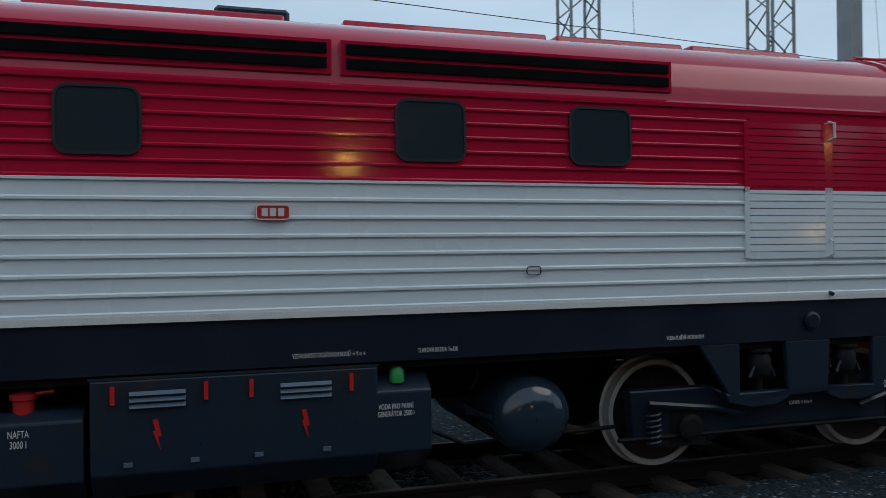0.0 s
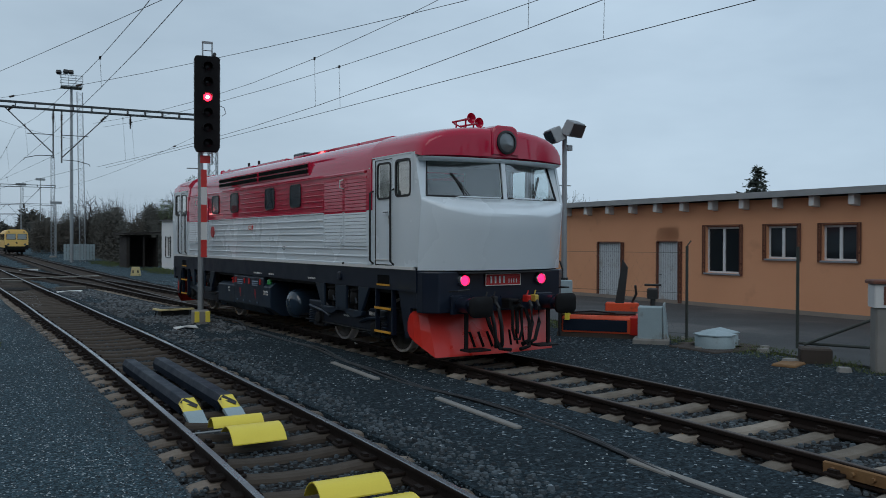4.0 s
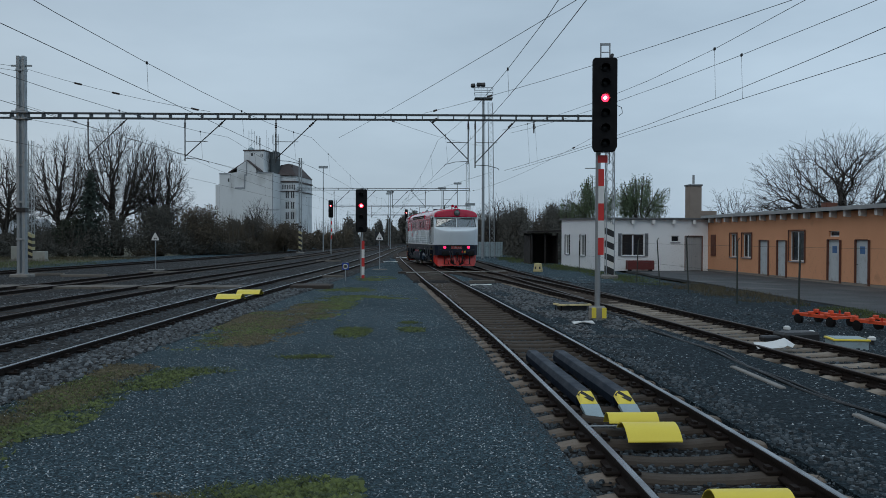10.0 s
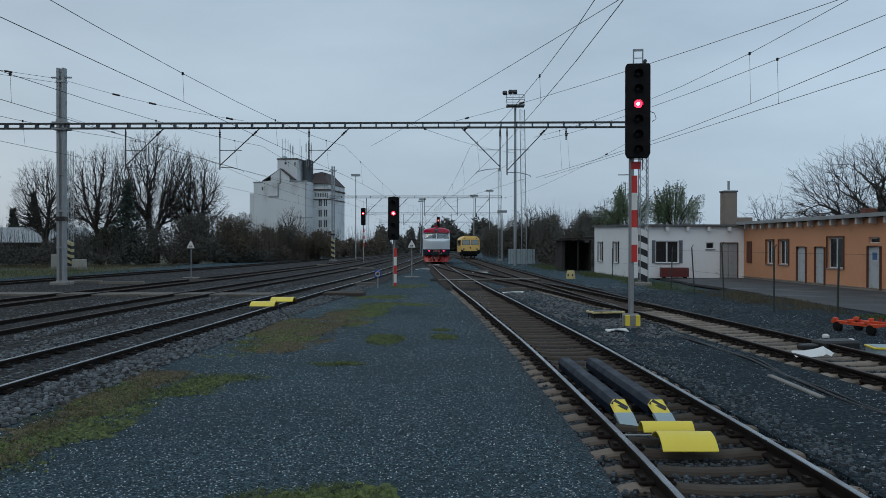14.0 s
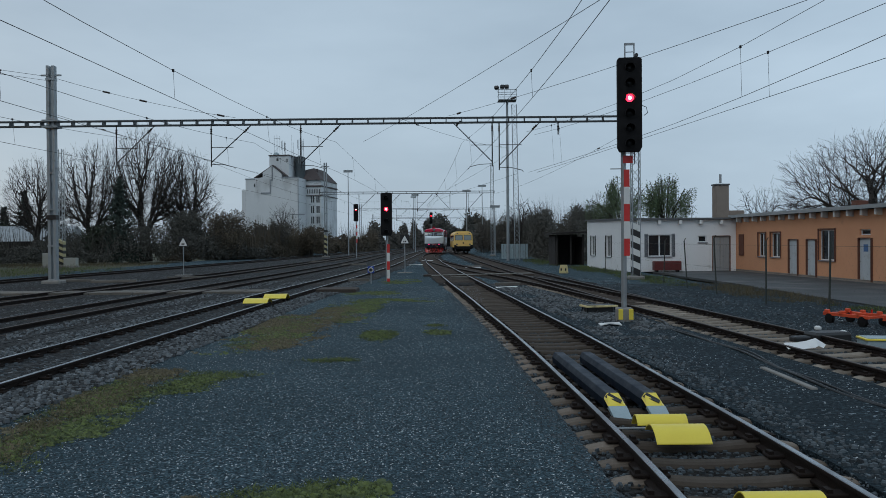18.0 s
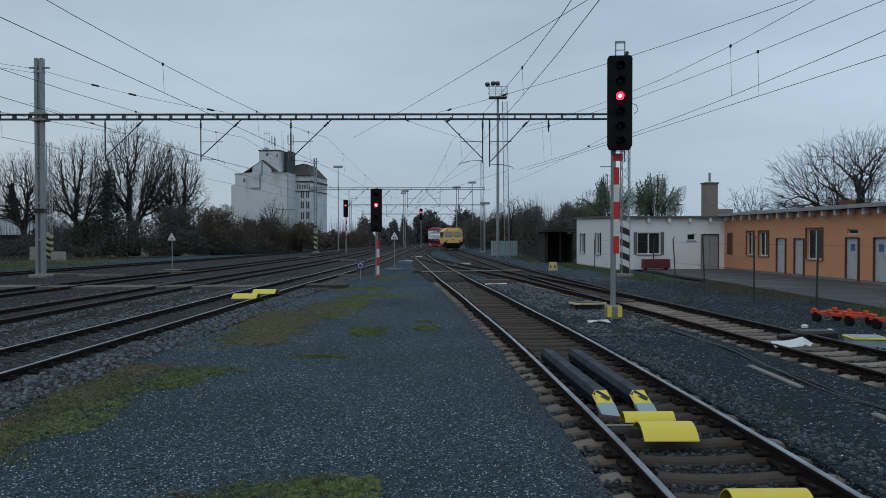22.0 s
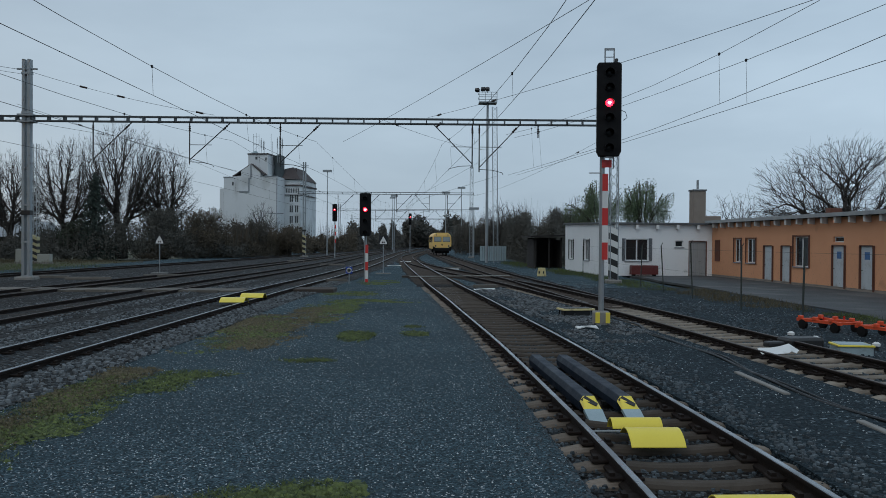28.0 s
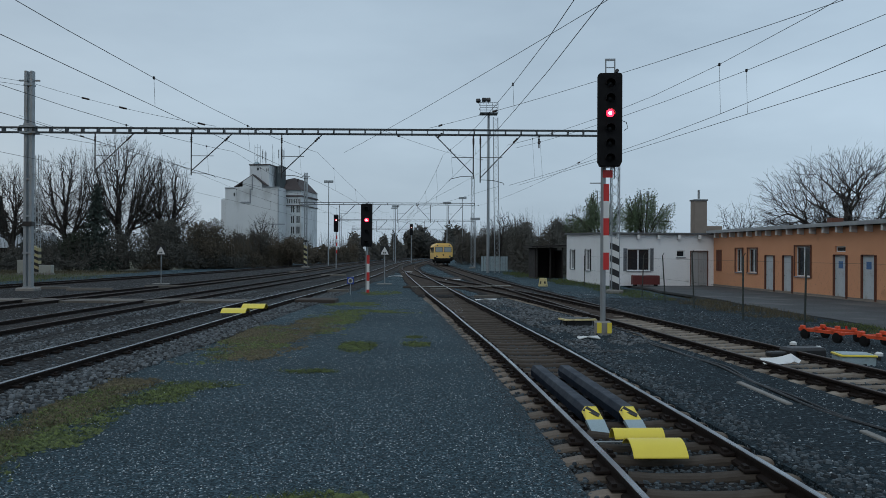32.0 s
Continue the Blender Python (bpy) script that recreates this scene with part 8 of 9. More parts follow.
s = root("transformer_cabinet", pose(12.3, 13.55, 0, 0, 0, -45) @ Matrix.Diagonal((0.72, 0.72, 1, 1)), "pale blue-grey steel cabinet with a leaning panel", "cabinet")
part("body", Shape().cbox(-0.36, 0.36, -0.25, 0.25, 0.1, 0.8, 0.02), M_blue_grey, s, "pale cabinet body")
part("plinth", Shape().cbox(-0.5, 0.55, -0.4, 0.35, -0.03, 0.12, 0.03), M_concrete, s, "dark concrete plinth")
part("leaning_panel", Shape().add([(0.4, -0.3, 0.1), (0.5, -0.3, 0.1), (0.52, 0.25, 0.1), (0.42, 0.25, 0.1), (0.36, -0.28, 0.86), (0.4, -0.28, 0.86), (0.42, 0.25, 0.88), (0.38, 0.25, 0.88)], [(3, 2, 1, 0), (4, 5, 6, 7), (0, 1, 5, 4), (1, 2, 6, 5), (2, 3, 7, 6), (3, 0, 4, 7)]), M_blue_grey, s)
part("pump_stand", Shape().tube((0.05, 0.3, 0), (0.05, 0.3, 1.0), 0.08).cbox(-0.12, 0.2, 0.2, 0.4, 0.95, 1.18, 0.03).tube((-0.2, 0.3, 1.25), (0.3, 0.3, 1.25), 0.025), M_black, s, "black hand pump")
for dx, dy, r_ in ((0, 0, 0.4), (0.45, 0.28, 0.36)):
    s = root("shaft_cover", pose(12.85 + dx, 12.25 + dy, 0), "low pale blue-grey drum with a shallow pointed lid", "drum", "pale drums")
    part("drum", Shape().lathe([(r_, 0.03), (r_, 0.26), (r_ - 0.02, 0.29)], "z", 20), M_blue_grey, s, smooth=40)
    part("lid", Shape().lathe([(r_ + 0.03, 0.29), (r_ + 0.03, 0.31), (0.0, 0.4)], "z", 8), M_blue_grey, s, "pale pointed lid")
    part("base_slab", Shape().cbox(-r_ - 0.25, r_ + 0.2, -r_ - 0.2, r_ + 0.25, -0.03, 0.04, 0.02), M_wood, s)
    part("tap", Shape().tube((r_, -0.05, 0.12), (r_ + 0.12, -0.08, 0.1), 0.025), M_blue_grey, s)
s = root("concrete_post", pose(13.1, 8.75, 0, 0, 0, -40), "square concrete post with a battered white and red lamp box", "post")
part("shaft", Shape().cbox(-0.17, 0.17, -0.17, 0.17, -0.05, 1.1, 0.03), M_concrete, s, "weathered concrete shaft")
lb = part("lamp_box", Shape().cbox(-0.2, 0.2, -0.2, 0.2, 1.1, 1.5, 0.02), M_white, s, "battered white box")
part("lid", Shape().cbox(-0.24, 0.24, -0.24, 0.24, 1.5, 1.56, 0.02), M_brown_frame, lb, "brown lid")
part("window", Shape().box(-0.06, 0.0, -0.205, -0.2, 1.15, 1.46), M_brown_frame, lb)
part("blue_side", Shape().box(0.2, 0.206, -0.16, 0.18, 1.12, 1.48), M_blue_grey, lb, "pale blue side")
solid("planter", Shape().cbox(-0.27, 0.27, -0.2, 0.2, 0, 0.28, 0.03), M_wood, "dark mossy timber trough on the gravel", "trough", at=pose(13.0, 10.0, 0, 0, 0, -45))
solid("orange_cap", Shape().cbox(-0.2, 0.2, -0.1, 0.1, 0, 0.1, 0.04), M_gold, "ochre plastic cap lying by the post", "cap", at=pose(14.1, 8.75, 0, 0, 0, -35))
solid("leaf_pile", Shape().cbox(-0.3, 0.3, -0.2, 0.2, 0, 0.05, 0.05), M_rust, "flat heap of ochre litter on gravel", "litter", at=pose(12.3, 10.0, 0, 0, 0, 20))
rng = random.Random(8)
for k in range(14):
    a = rng.uniform(0, 1)
    x, y = 12.0 + 1.9 * rng.random(), 5.8 + 8.0 * rng.random()
    sc = rng.uniform(0.06, 0.16)
    sh = Shape()
    pts = [(sc * math.cos(i * 1.05) * rng.uniform(0.7, 1.2), sc * math.sin(i * 1.05) * rng.uniform(0.6, 1.1)) for i in range(6)]
    sh.loft([[(px, py, 0) for px, py in pts], [(px * 0.8, py * 0.8, sc * 0.6) for px, py in pts]])
    solid("rubble_stone", sh, M_concrete, "pale broken concrete lump on the gravel", "rubble", "rubble lumps", at=pose(x, y, -0.01, 0, 0, 70 * a))
solid("slab_lump", Shape().cbox(-0.4, 0.4, -0.12, 0.12, 0, 0.06, 0.03), M_concrete, "pale broken slab lying beside the rail", "slab", at=pose(9.15, 5.6, 0, 0, 0, -60))

# ---- the yellow railcar waiting in the yard ----
M_car_yellow = material("railcar_yellow", (0.86, 0.56, 0.17), 0.45, other=(0.78, 0.49, 0.13), scale=0.8, amount=0.4, fine_amount=0.05, bump=0.05)
yy0 = 124.0
car = root("yellow_railcar", pose(line_yard(yy0), yy0, RAIL_TOP, 0, 0, math.degrees(math.atan(0.05))), "yellow four-axle maintenance railcar with two front windows", "railcar")
part("body", Shape().prism([(-1.38, 0.95), (1.38, 0.95), (1.42, 1.9), (1.36, 2.95), (1.15, 3.2), (-1.15, 3.2), (-1.36, 2.95), (-1.42, 1.9)], 0, 13, "y"), M_car_yellow, car, "yellow body", bevel=0.05)
part("roof", Shape().prism([(-1.2, 3.2), (1.2, 3.2), (0.8, 3.42), (-0.8, 3.42)], 0.1, 12.9, "y"), M_car_yellow, car, "yellow roof")
for x in (-0.66, 0.66):
    wn_ = part("windscreen", Shape().box(x - 0.56, x + 0.56, -0.02, 0.0, 2.05, 2.82), M_rubber, car, "dark framed windscreen")
    part("pane", Shape().box(x - 0.51, x + 0.51, -0.03, -0.02, 2.1, 2.77), M_railcar_glass, wn_, "grey windscreen glass")
    part("headlight", Shape().lathe([(0.13, -0.06), (0.1, -0.01)], "y", 14, pose(x * 1.5, 0, 1.42)), M_lens, car, "round headlight")
    part("roof_lamp", Shape().lathe([(0.09, -0.05), (0.09, 0.1)], "y", 12, pose(x * 1.35, 0, 3.08)), M_lens, car)
    part("buffer", Shape().lathe([(0.1, 0.0), (0.1, -0.35), (0.22, -0.36), (0.22, -0.42)], "y", 14, pose(x * 1.3, 0, 0.92)), M_grime, car, "black buffer")
part("badge", Shape().prism([(-0.12, 1.65), (-0.02, 1.55), (-0.08, 1.5), (0.12, 1.5), (0.14, 1.56), (0.04, 1.58), (0.12, 1.72), (-0.1, 1.74)], -0.01, 0.0, "y"), M_fascia, car, "dark angular badge")
part("front_beam", Shape().cbox(-1.38, 1.38, -0.1, 0.2, 0.7, 1.15, 0.04), M_grime, car, "black front beam")
part("corner_mark", Shape().prism([(-1.4, 0.95), (-0.85, 0.95), (-1.1, 1.3), (-1.4, 1.35)], -0.02, 0, "y"), M_grime, car)
part("corner_mark", Shape().prism([(1.4, 0.95), (0.85, 0.95), (1.1, 1.3), (1.4, 1.35)], -0.02, 0, "y"), M_grime, car)
part("coupling", Shape().pipe([(0, -0.1, 0.95), (0, -0.3, 0.95), (0, -0.34, 0.6), (0, -0.25, 0.5)], 0.05), M_grime, car)
for yb in (2.2, 10.8):
    part("underframe", Shape().box(-1.1, 1.1, yb - 1.6, yb + 1.6, 0.35, 0.95), M_grime, car, "dark running gear")
    for x in (-0.75, 0.75):
        for dy in (-0.9, 0.9):
            part("wheel", Shape().lathe([(0.05, -0.06), (0.42, -0.06), (0.42, 0.06), (0.05, 0.06)], "x", 20, pose(x, yb + dy, 0.42)), M_wheel, car, "steel wheel")
for y in (1.2, 3.4, 5.6, 7.8, 10.0):
    for sd in (-1, 1):
        part("side_window", Shape().box(min(sd * 1.38, sd * 1.43), max(sd * 1.38, sd * 1.43), y, y + 1.3, 1.95, 2.8), M_window, car, "dark side window")


# ---- trees and scrub ----
M_twig = material("bare_twigs", (0.028, 0.023, 0.021), 0.95, bump=0)


def leaf_material(name, tone_a, tone_b):
    mt = bpy.data.materials.new(name)
    mt.use_nodes = True
    n, l = mt.node_tree.nodes, mt.node_tree.links
    b = n["Principled BSDF"]
    g = n.new("ShaderNodeNewGeometry")
    r = n.new("ShaderNodeValToRGB")
    r.color_ramp.elements[0].color, r.color_ramp.elements[1].color = (*tone_a, 1), (*tone_b, 1)
    l.new(g.outputs["Random Per Island"], r.inputs["Fac"])
    l.new(r.outputs["Color"], b.inputs["Base Color"])
    b.inputs["Roughness"].default_value = 0.8
    return mt


M_spruce = leaf_material("spruce_needles", (0.018, 0.028, 0.023), (0.034, 0.048, 0.035))
M_willow = leaf_material("willow_leaves", (0.060, 0.088, 0.046), (0.105, 0.145, 0.068))
M_scrub = leaf_material("autumn_scrub", (0.045, 0.042, 0.036), (0.090, 0.078, 0.060))
M_scrub_dark = leaf_material("dark_scrub", (0.042, 0.042, 0.036), (0.080, 0.074, 0.060))
M_scrub_green = leaf_material("evergreen_scrub", (0.026, 0.038, 0.024), (0.055, 0.066, 0.040))
M_scrub_ochre = leaf_material("ochre_scrub", (0.046, 0.038, 0.028), (0.10, 0.076, 0.046))


def limb(sh, a, b, r, r2, rng, seg, sag):
    """A limb between two points with a slight bend in the middle."""
    m = a.lerp(b, 0.5) + Vector((rng.gauss(0, 0.09), rng.gauss(0, 0.09), sag + rng.gauss(0, 0.04))) * (b - a).length
    sh.tube(a, m, r, (r + r2) / 2, seg=seg, cap=False)
    sh.tube(m, b, (r + r2) / 2, r2, seg=seg, cap=False)


def grow(sh, twigs, p, tips, rng, fine, depth=0):
    """Parts a bundle of twig tips into two or three and carries each a step further from p."""
    thick = lambda n: fine * n ** 0.47
    if len(tips) <= 2 or depth > 16:
        for q in tips:
            twigs.tube(p, q, fine, fine * 0.5, seg=3, cap=False)
            for _ in range(2):
                e = p.lerp(q, rng.uniform(0.35, 0.9))
                w = (q - p) * 0.5 + Vector((rng.gauss(0, 0.22), rng.gauss(0, 0.22), rng.gauss(0.04, 0.18)))
                twigs.tube(e, e + w, fine * 0.8, fine * 0.45, seg=3, cap=False)
        return
    seeds = rng.sample(tips, 3 if len(tips) > 60 or rng.random() < 0.3 else 2)
    heaps = [[] for _ in seeds]
    dirs = [(q - p).normalized() for q in seeds]
    for q in tips:
        d = (q - p).normalized()
        heaps[max(range(len(seeds)), key=lambda i: d.dot(dirs[i]))].append(q)
    for heap in heaps:
        if not heap:
            continue
        mid = sum(heap, Vector()) / len(heap)
        q = p + (mid - p) * (rng.uniform(0.26, 0.36) if depth < 4 else rng.uniform(0.3, 0.45))
        limb(sh if len(heap) > 14 else twigs, p, q, thick(len(heap)), thick(len(heap)) * 0.85, rng, 6 if len(heap) > 80 else 4 if len(heap) > 14 else 3, -0.05 if depth < 4 else 0.03)
        grow(sh, twigs, q, heap, rng, fine, depth + 1)


def bare_tree(x, y, h, seed, label, wide=4.0, tips=1300, trunk=0.2, fine=0.017, low=0.34):
    """A leafless tree: a trunk, rising limbs and a domed crown of fine twigs."""
    rng = random.Random(seed)
    s = root("bare_tree", pose(x, y, -0.05), label, "tree", "bare trees")
    sh, tw = Shape(), Shape()
    base = Vector((rng.gauss(0, 0.1), 0, h * trunk))
    r = fine * tips ** 0.47
    limb(sh, Vector((0, 0, 0)), base, r * 1.25, r, rng, 9, 0.0)
    ends = []
    while len(ends) < tips:
        u = Vector((rng.gauss(0, 1), rng.gauss(0, 1), rng.gauss(0, 1))).normalized() * rng.random() ** 0.42
        lump = 1 + 0.2 * noise.noise((u.x * 2.2, u.y * 2.2 + seed, u.z * 2.2))
        mid = h * (low + 0.16)
        up = (h - mid) if u.z > 0 else h * 0.24
        ends.append(Vector((u.x * wide * lump, u.y * wide * lump, mid + u.z * up * lump)))
    grow(sh, tw, base, ends, rng, fine)
    part("trunk", sh, M_bark, s, "dark trunk and limbs")
    tagged(part("crown", tw, M_twig, s, "fine bare twigs"), kind="stuff")
    return s


def leaf(sh, c, size, rng):
    u = Vector((rng.gauss(0, 1), rng.gauss(0, 1), rng.gauss(0, 1))).normalized()
    v = u.orthogonal().normalized()
    sh.add([c - v * size * 0.5, c + v * size * 0.5, c + u * size * 1.3], [(0, 1, 2)])


def spruce(x, y, h, seed, wide=0.24, label="dark spruce with drooping tiers of branches"):
    rng = random.Random(seed)
    s = root("spruce", pose(x, y, -0.05), label, "tree", "spruces")
    part("trunk", Shape().tube((0, 0, 0), (0, 0, h), h * 0.02, 0.02, seg=6), M_bark, s)
    sh = Shape()
    z = h * 0.06
    while z < h * 0.97:
        t = z / h
        rad = h * wide * (1 - t) ** 0.9 + 0.1
        for _ in range(6 + int(9 * (1 - t))):
            a, reach = rng.uniform(0, 2 * math.pi), rad * rng.uniform(0.6, 1.1)
            for k in range(int(7 + reach * 6)):
                f = rng.random() ** 0.7
                r = reach * f
                leaf(sh, Vector((r * math.cos(a) + rng.gauss(0, 0.12), r * math.sin(a) + rng.gauss(0, 0.12), z - 0.28 * r + rng.gauss(0, 0.08) - 0.1 * abs(rng.gauss(0, 1)) * f)), rng.uniform(0.16, 0.3), rng)
        z += h * 0.035
    tagged(part("crown", sh, M_spruce, s, "dark needle crown"), kind="stuff")


def willow(x, y, h, w, seed, label):
    """A thin tree with upswept limbs from which strands of leaves hang."""
    rng = random.Random(seed)
    s = root("leafy_tree", pose(x, y, -0.05), label, "tree", "leafy trees")
    sh, lv = Shape(), Shape()
    sh.tube((0, 0, 0), (0, 0, h * 0.4), 0.24, 0.17, seg=8)
    for k in range(30):
        a, reach = rng.uniform(0, 2 * math.pi), w / 2 * math.sqrt(rng.random())
        tip = Vector((reach * math.cos(a), reach * math.sin(a), h * (0.98 - 0.45 * (2 * reach / w) ** 2 * rng.uniform(0.5, 1.0))))
        mid = Vector((tip.x * 0.5, tip.y * 0.5, h * 0.6))
        sh.pipe([(0, 0, h * 0.38), mid, tip], 0.035, 4)
        for _ in range(16):
            p = mid.lerp(tip, rng.uniform(0.2, 1.05)) + Vector((rng.gauss(0, 0.25), rng.gauss(0, 0.25), 0.1))
            drop = rng.uniform(0.7, 2.5)
            for j in range(int(drop * 17)):
                leaf(lv, p + Vector((rng.gauss(0, 0.07), rng.gauss(0, 0.07), -drop * rng.random())), rng.uniform(0.07, 0.13), rng)
    part("trunk", sh, M_bark, s)
    tagged(part("crown", lv, M_willow, s, "hanging green leaves"), kind="stuff")


def leafy_tree(x, y, h, w, seed, mat, label, n=5000, size=0.16):
    rng = random.Random(seed)
    s = root("leafy_tree", pose(x, y, -0.05), label, "tree", "leafy trees")
    sh, lv = Shape(), Shape()
    sh.tube((0, 0, 0), (0, 0, h * 0.35), 0.28, 0.2, seg=8)
    blobs = []
    for k in range(16):
        a = rng.uniform(0, 2 * math.pi)
        r = w / 2 * rng.uniform(0.15, 0.8)
        c = Vector((r * math.cos(a), r * math.sin(a), h * rng.uniform(0.45, 0.9) - r * 0.25))
        blobs.append((c, w * rng.uniform(0.13, 0.21)))
        sh.tube((0, 0, h * 0.33), c, 0.09, 0.03, seg=5)
    for k in range(n):
        c, r = rng.choice(blobs)
        d = Vector((rng.gauss(0, 0.55), rng.gauss(0, 0.55), rng.gauss(0, 0.6)))
        p = c + d * min(1.0, 1.05 / max(d.length, 0.01)) * r
        p.z -= abs(rng.gauss(0, 0.5)) * r * 0.8
        leaf(lv, p, size * rng.uniform(0.7, 1.3), rng)
    part("trunk", sh, M_bark, s)
    tagged(part("crown", lv, mat, s, "thin hanging leaves"), kind="stuff")


def scrub(name, pts, h, depth_y, n, mat, label, seed, size=0.3, twigs=0, base=0.55, rough=0.9):
    """A belt of bushes along a run of (x, y), uneven in height, of many small leaves and bare twigs."""
    rng = random.Random(seed)
    sh = Shape()
    L = [math.hypot(b[0] - a[0], b[1] - a[1]) for a, b in zip(pts[:-1], pts[1:])]
    tot = sum(L)

    def along(t):
        t *= tot
        for (a, b), l_ in zip(zip(pts[:-1], pts[1:]), L):
            if t <= l_:
                return a[0] + (b[0] - a[0]) * t / l_, a[1] + (b[1] - a[1]) * t / l_
            t -= l_
        return pts[-1]
    for k in range(n):
        t = rng.random()
        x, y = along(t)
        dy = rng.uniform(-1, 1)
        top = h * (base + rough * noise.noise((x * 0.13, y * 0.13 + dy * 0.6, seed)) + 0.42 * noise.noise((x * 0.5, y * 0.2 + dy * 2, seed + 3.0))) * math.sqrt(max(1 - dy * dy * 0.8, 0.05))
        z = max(top, 0.4) * rng.random() ** 0.55
        leaf(sh, Vector((x + rng.gauss(0, 0.2), y + dy * depth_y, z)), size * rng.uniform(0.5, 1.3), rng)
    for k in range(twigs):
        x, y = along(rng.random())
        dy = rng.uniform(-1, 1)
        p = Vector((x, y + dy * depth_y, h * 0.2))
        q = p + Vector((rng.gauss(0, 0.5), rng.gauss(0, 0.5), h * rng.uniform(0.5, 1.0)))
        sh.add([p, p + Vector((0.05, 0, 0)), q], [(0, 1, 2)])
    solid(name, sh, mat, label, "bushes", kind="stuff")


bare_tree(-42.6, 96, 14.0, 11, "broad bare tree with a dense crown of twigs", 4.5, 2200, fine=0.014)
bare_tree(-37.6, 100, 16.4, 12, "tall bare tree with upswept limbs", 5.6, 3000, fine=0.0145)
bare_tree(-33.6, 103, 14.4, 13, "bare tree rising from the bushes", 4.3, 2000, fine=0.014)
bare_tree(-50.6, 99, 13.0, 14, "bare tree behind the twin-channel mast", 4.2, 1800, fine=0.014)
bare_tree(36.5, 73, 11.9, 21, "wide bare tree rising behind the orange shed", 7.8, 3800, 0.2, 0.012, 0.3)
bare_tree(48, 66, 7.2, 22, "bare tree behind the yard buildings", 5.0, 900)
bare_tree(29, 78, 7.4, 23, "small bare tree beyond the white shed", 2.8, 420, fine=0.013)
bare_tree(24.0, 88, 7.4, 24, "small bare tree beside the willows", 1.6, 260, fine=0.013)
bare_tree(15.2, 88, 7.8, 25, "slender bare tree beside the willows", 1.2, 200, fine=0.013)
bare_tree(44.5, -0.3, 14.2, 32, "bare tree behind the garage roof", 5.4, 2800, 0.25, 0.010)
bare_tree(46.4, 18.7, 7.6, 36, "small bare tree above the yard roofs", 1.5, 260, fine=0.009)
bare_tree(-31, 150, 9.5, 33, "small bare tree before the mill", 3.2, 500)
bare_tree(9.5, 118, 8.4, 34, "bare tree in the trackside scrub", 2.6, 400)
bare_tree(13, 128, 9, 35, "bare tree in the trackside scrub", 2.8, 400)
spruce(-38.3, 94, 10.2, 41, wide=0.27)
spruce(-48.5, 99, 6.5, 42)
spruce(-62, 118, 10.0, 43)
spruce(-66, 120, 8.0, 44)
spruce(47, 41, 7.7, 45, wide=0.55)
spruce(53, 33, 7.3, 46, wide=0.5)
spruce(40, 55, 6.0, 47, wide=0.3)
willow(17.0, 84, 8.8, 7.4, 51, "thin green weeping tree behind the white shed")
willow(21.8, 85, 9.1, 6.6, 52, "slender green weeping tree behind the white shed")
for x, y, h, w, mat, lb in ((-28, 101, 6.6, 6.5, M_scrub_ochre, "rounded brown bush in the hedge"), (-33, 99, 6.4, 5.5, M_scrub_dark, "dark bush in the hedge"), (-20.5, 118, 4.8, 6.0, M_scrub_ochre, "low brown bush in the hedge"), (-24.5, 112, 5.2, 5.0, M_scrub, "brown bush in the hedge"), (-41, 95, 4.6, 5.0, M_scrub_green, "dark evergreen bush in the hedge")):
    leafy_tree(x, y, h, w, int(-x * 7), mat, lb, 7000, 0.14)
scrub("scrub_belt", [(-75, 92), (-45, 92), (-30, 100), (-24, 108)], 5.2, 5, 60000, M_scrub_dark, "dark tangled scrub along the far tracks", 1, 0.16, 900)
scrub("scrub_belt", [(-34, 98), (-25, 106), (-21, 122)], 4.8, 3.5, 32000, M_scrub_ochre, "brown autumn scrub along the far tracks", 2, 0.15, 600)
scrub("scrub_belt", [(-44, 150), (-26, 140), (-20, 150), (-17, 180)], 5.5, 4, 20000, M_scrub_ochre, "brown scrub below the mill", 3, 0.32, 500)
scrub("scrub_belt", [(-20, 190), (-14, 230), (-10, 300)], 7.5, 6, 9000, M_scrub, "distant brown scrub beside the line", 4, 0.6, 200)
scrub("scrub_belt", [(9.2, 79), (9.8, 100), (10.5, 130), (12, 170)], 5.7, 4.5, 90000, M_scrub_dark, "dark scrub rising beside the yard track", 5, 0.15, 1200, 0.76, 0.35)
scrub("scrub_belt", [(4, 150), (10, 142), (24, 126)], 7.0, 5, 40000, M_scrub, "brown twiggy scrub closing the yard", 15, 0.2, 1200, 0.75, 0.3)
scrub("scrub_belt", [(12, 82), (16, 96), (19, 110)], 5.6, 4, 45000, M_scrub_dark, "dark scrub behind the white shed", 6, 0.15, 700, 0.72, 0.35)
scrub("scrub_belt", [(2, 230), (10, 260), (30, 290)], 9, 8, 8000, M_scrub_dark, "distant dark trees closing the line", 7, 0.9, 200)
scrub("scrub_belt", [(-12, 300), (4, 310), (12, 300)], 10, 8, 9000, M_scrub, "hazy trees at the end of the line", 8, 1.0, 200)
leafy_tree(-5.5, 300, 12, 14, 55, M_scrub_dark, "dark rounded tree at the end of the line", 4000, 0.7)
scrub("scrub_belt", [(-130, 105), (-90, 112), (-60, 125)], 7, 6, 8000, M_scrub_dark, "dark hedge behind the brown shed", 9, 0.6, 200)
scrub("scrub_belt", [(-130, -60), (-60, -80), (60, -90), (110, -20), (100, 60), (70, 110)], 6, 6, 9000, M_scrub_dark, "distant hedge round the yard", 10, 0.9, 0)

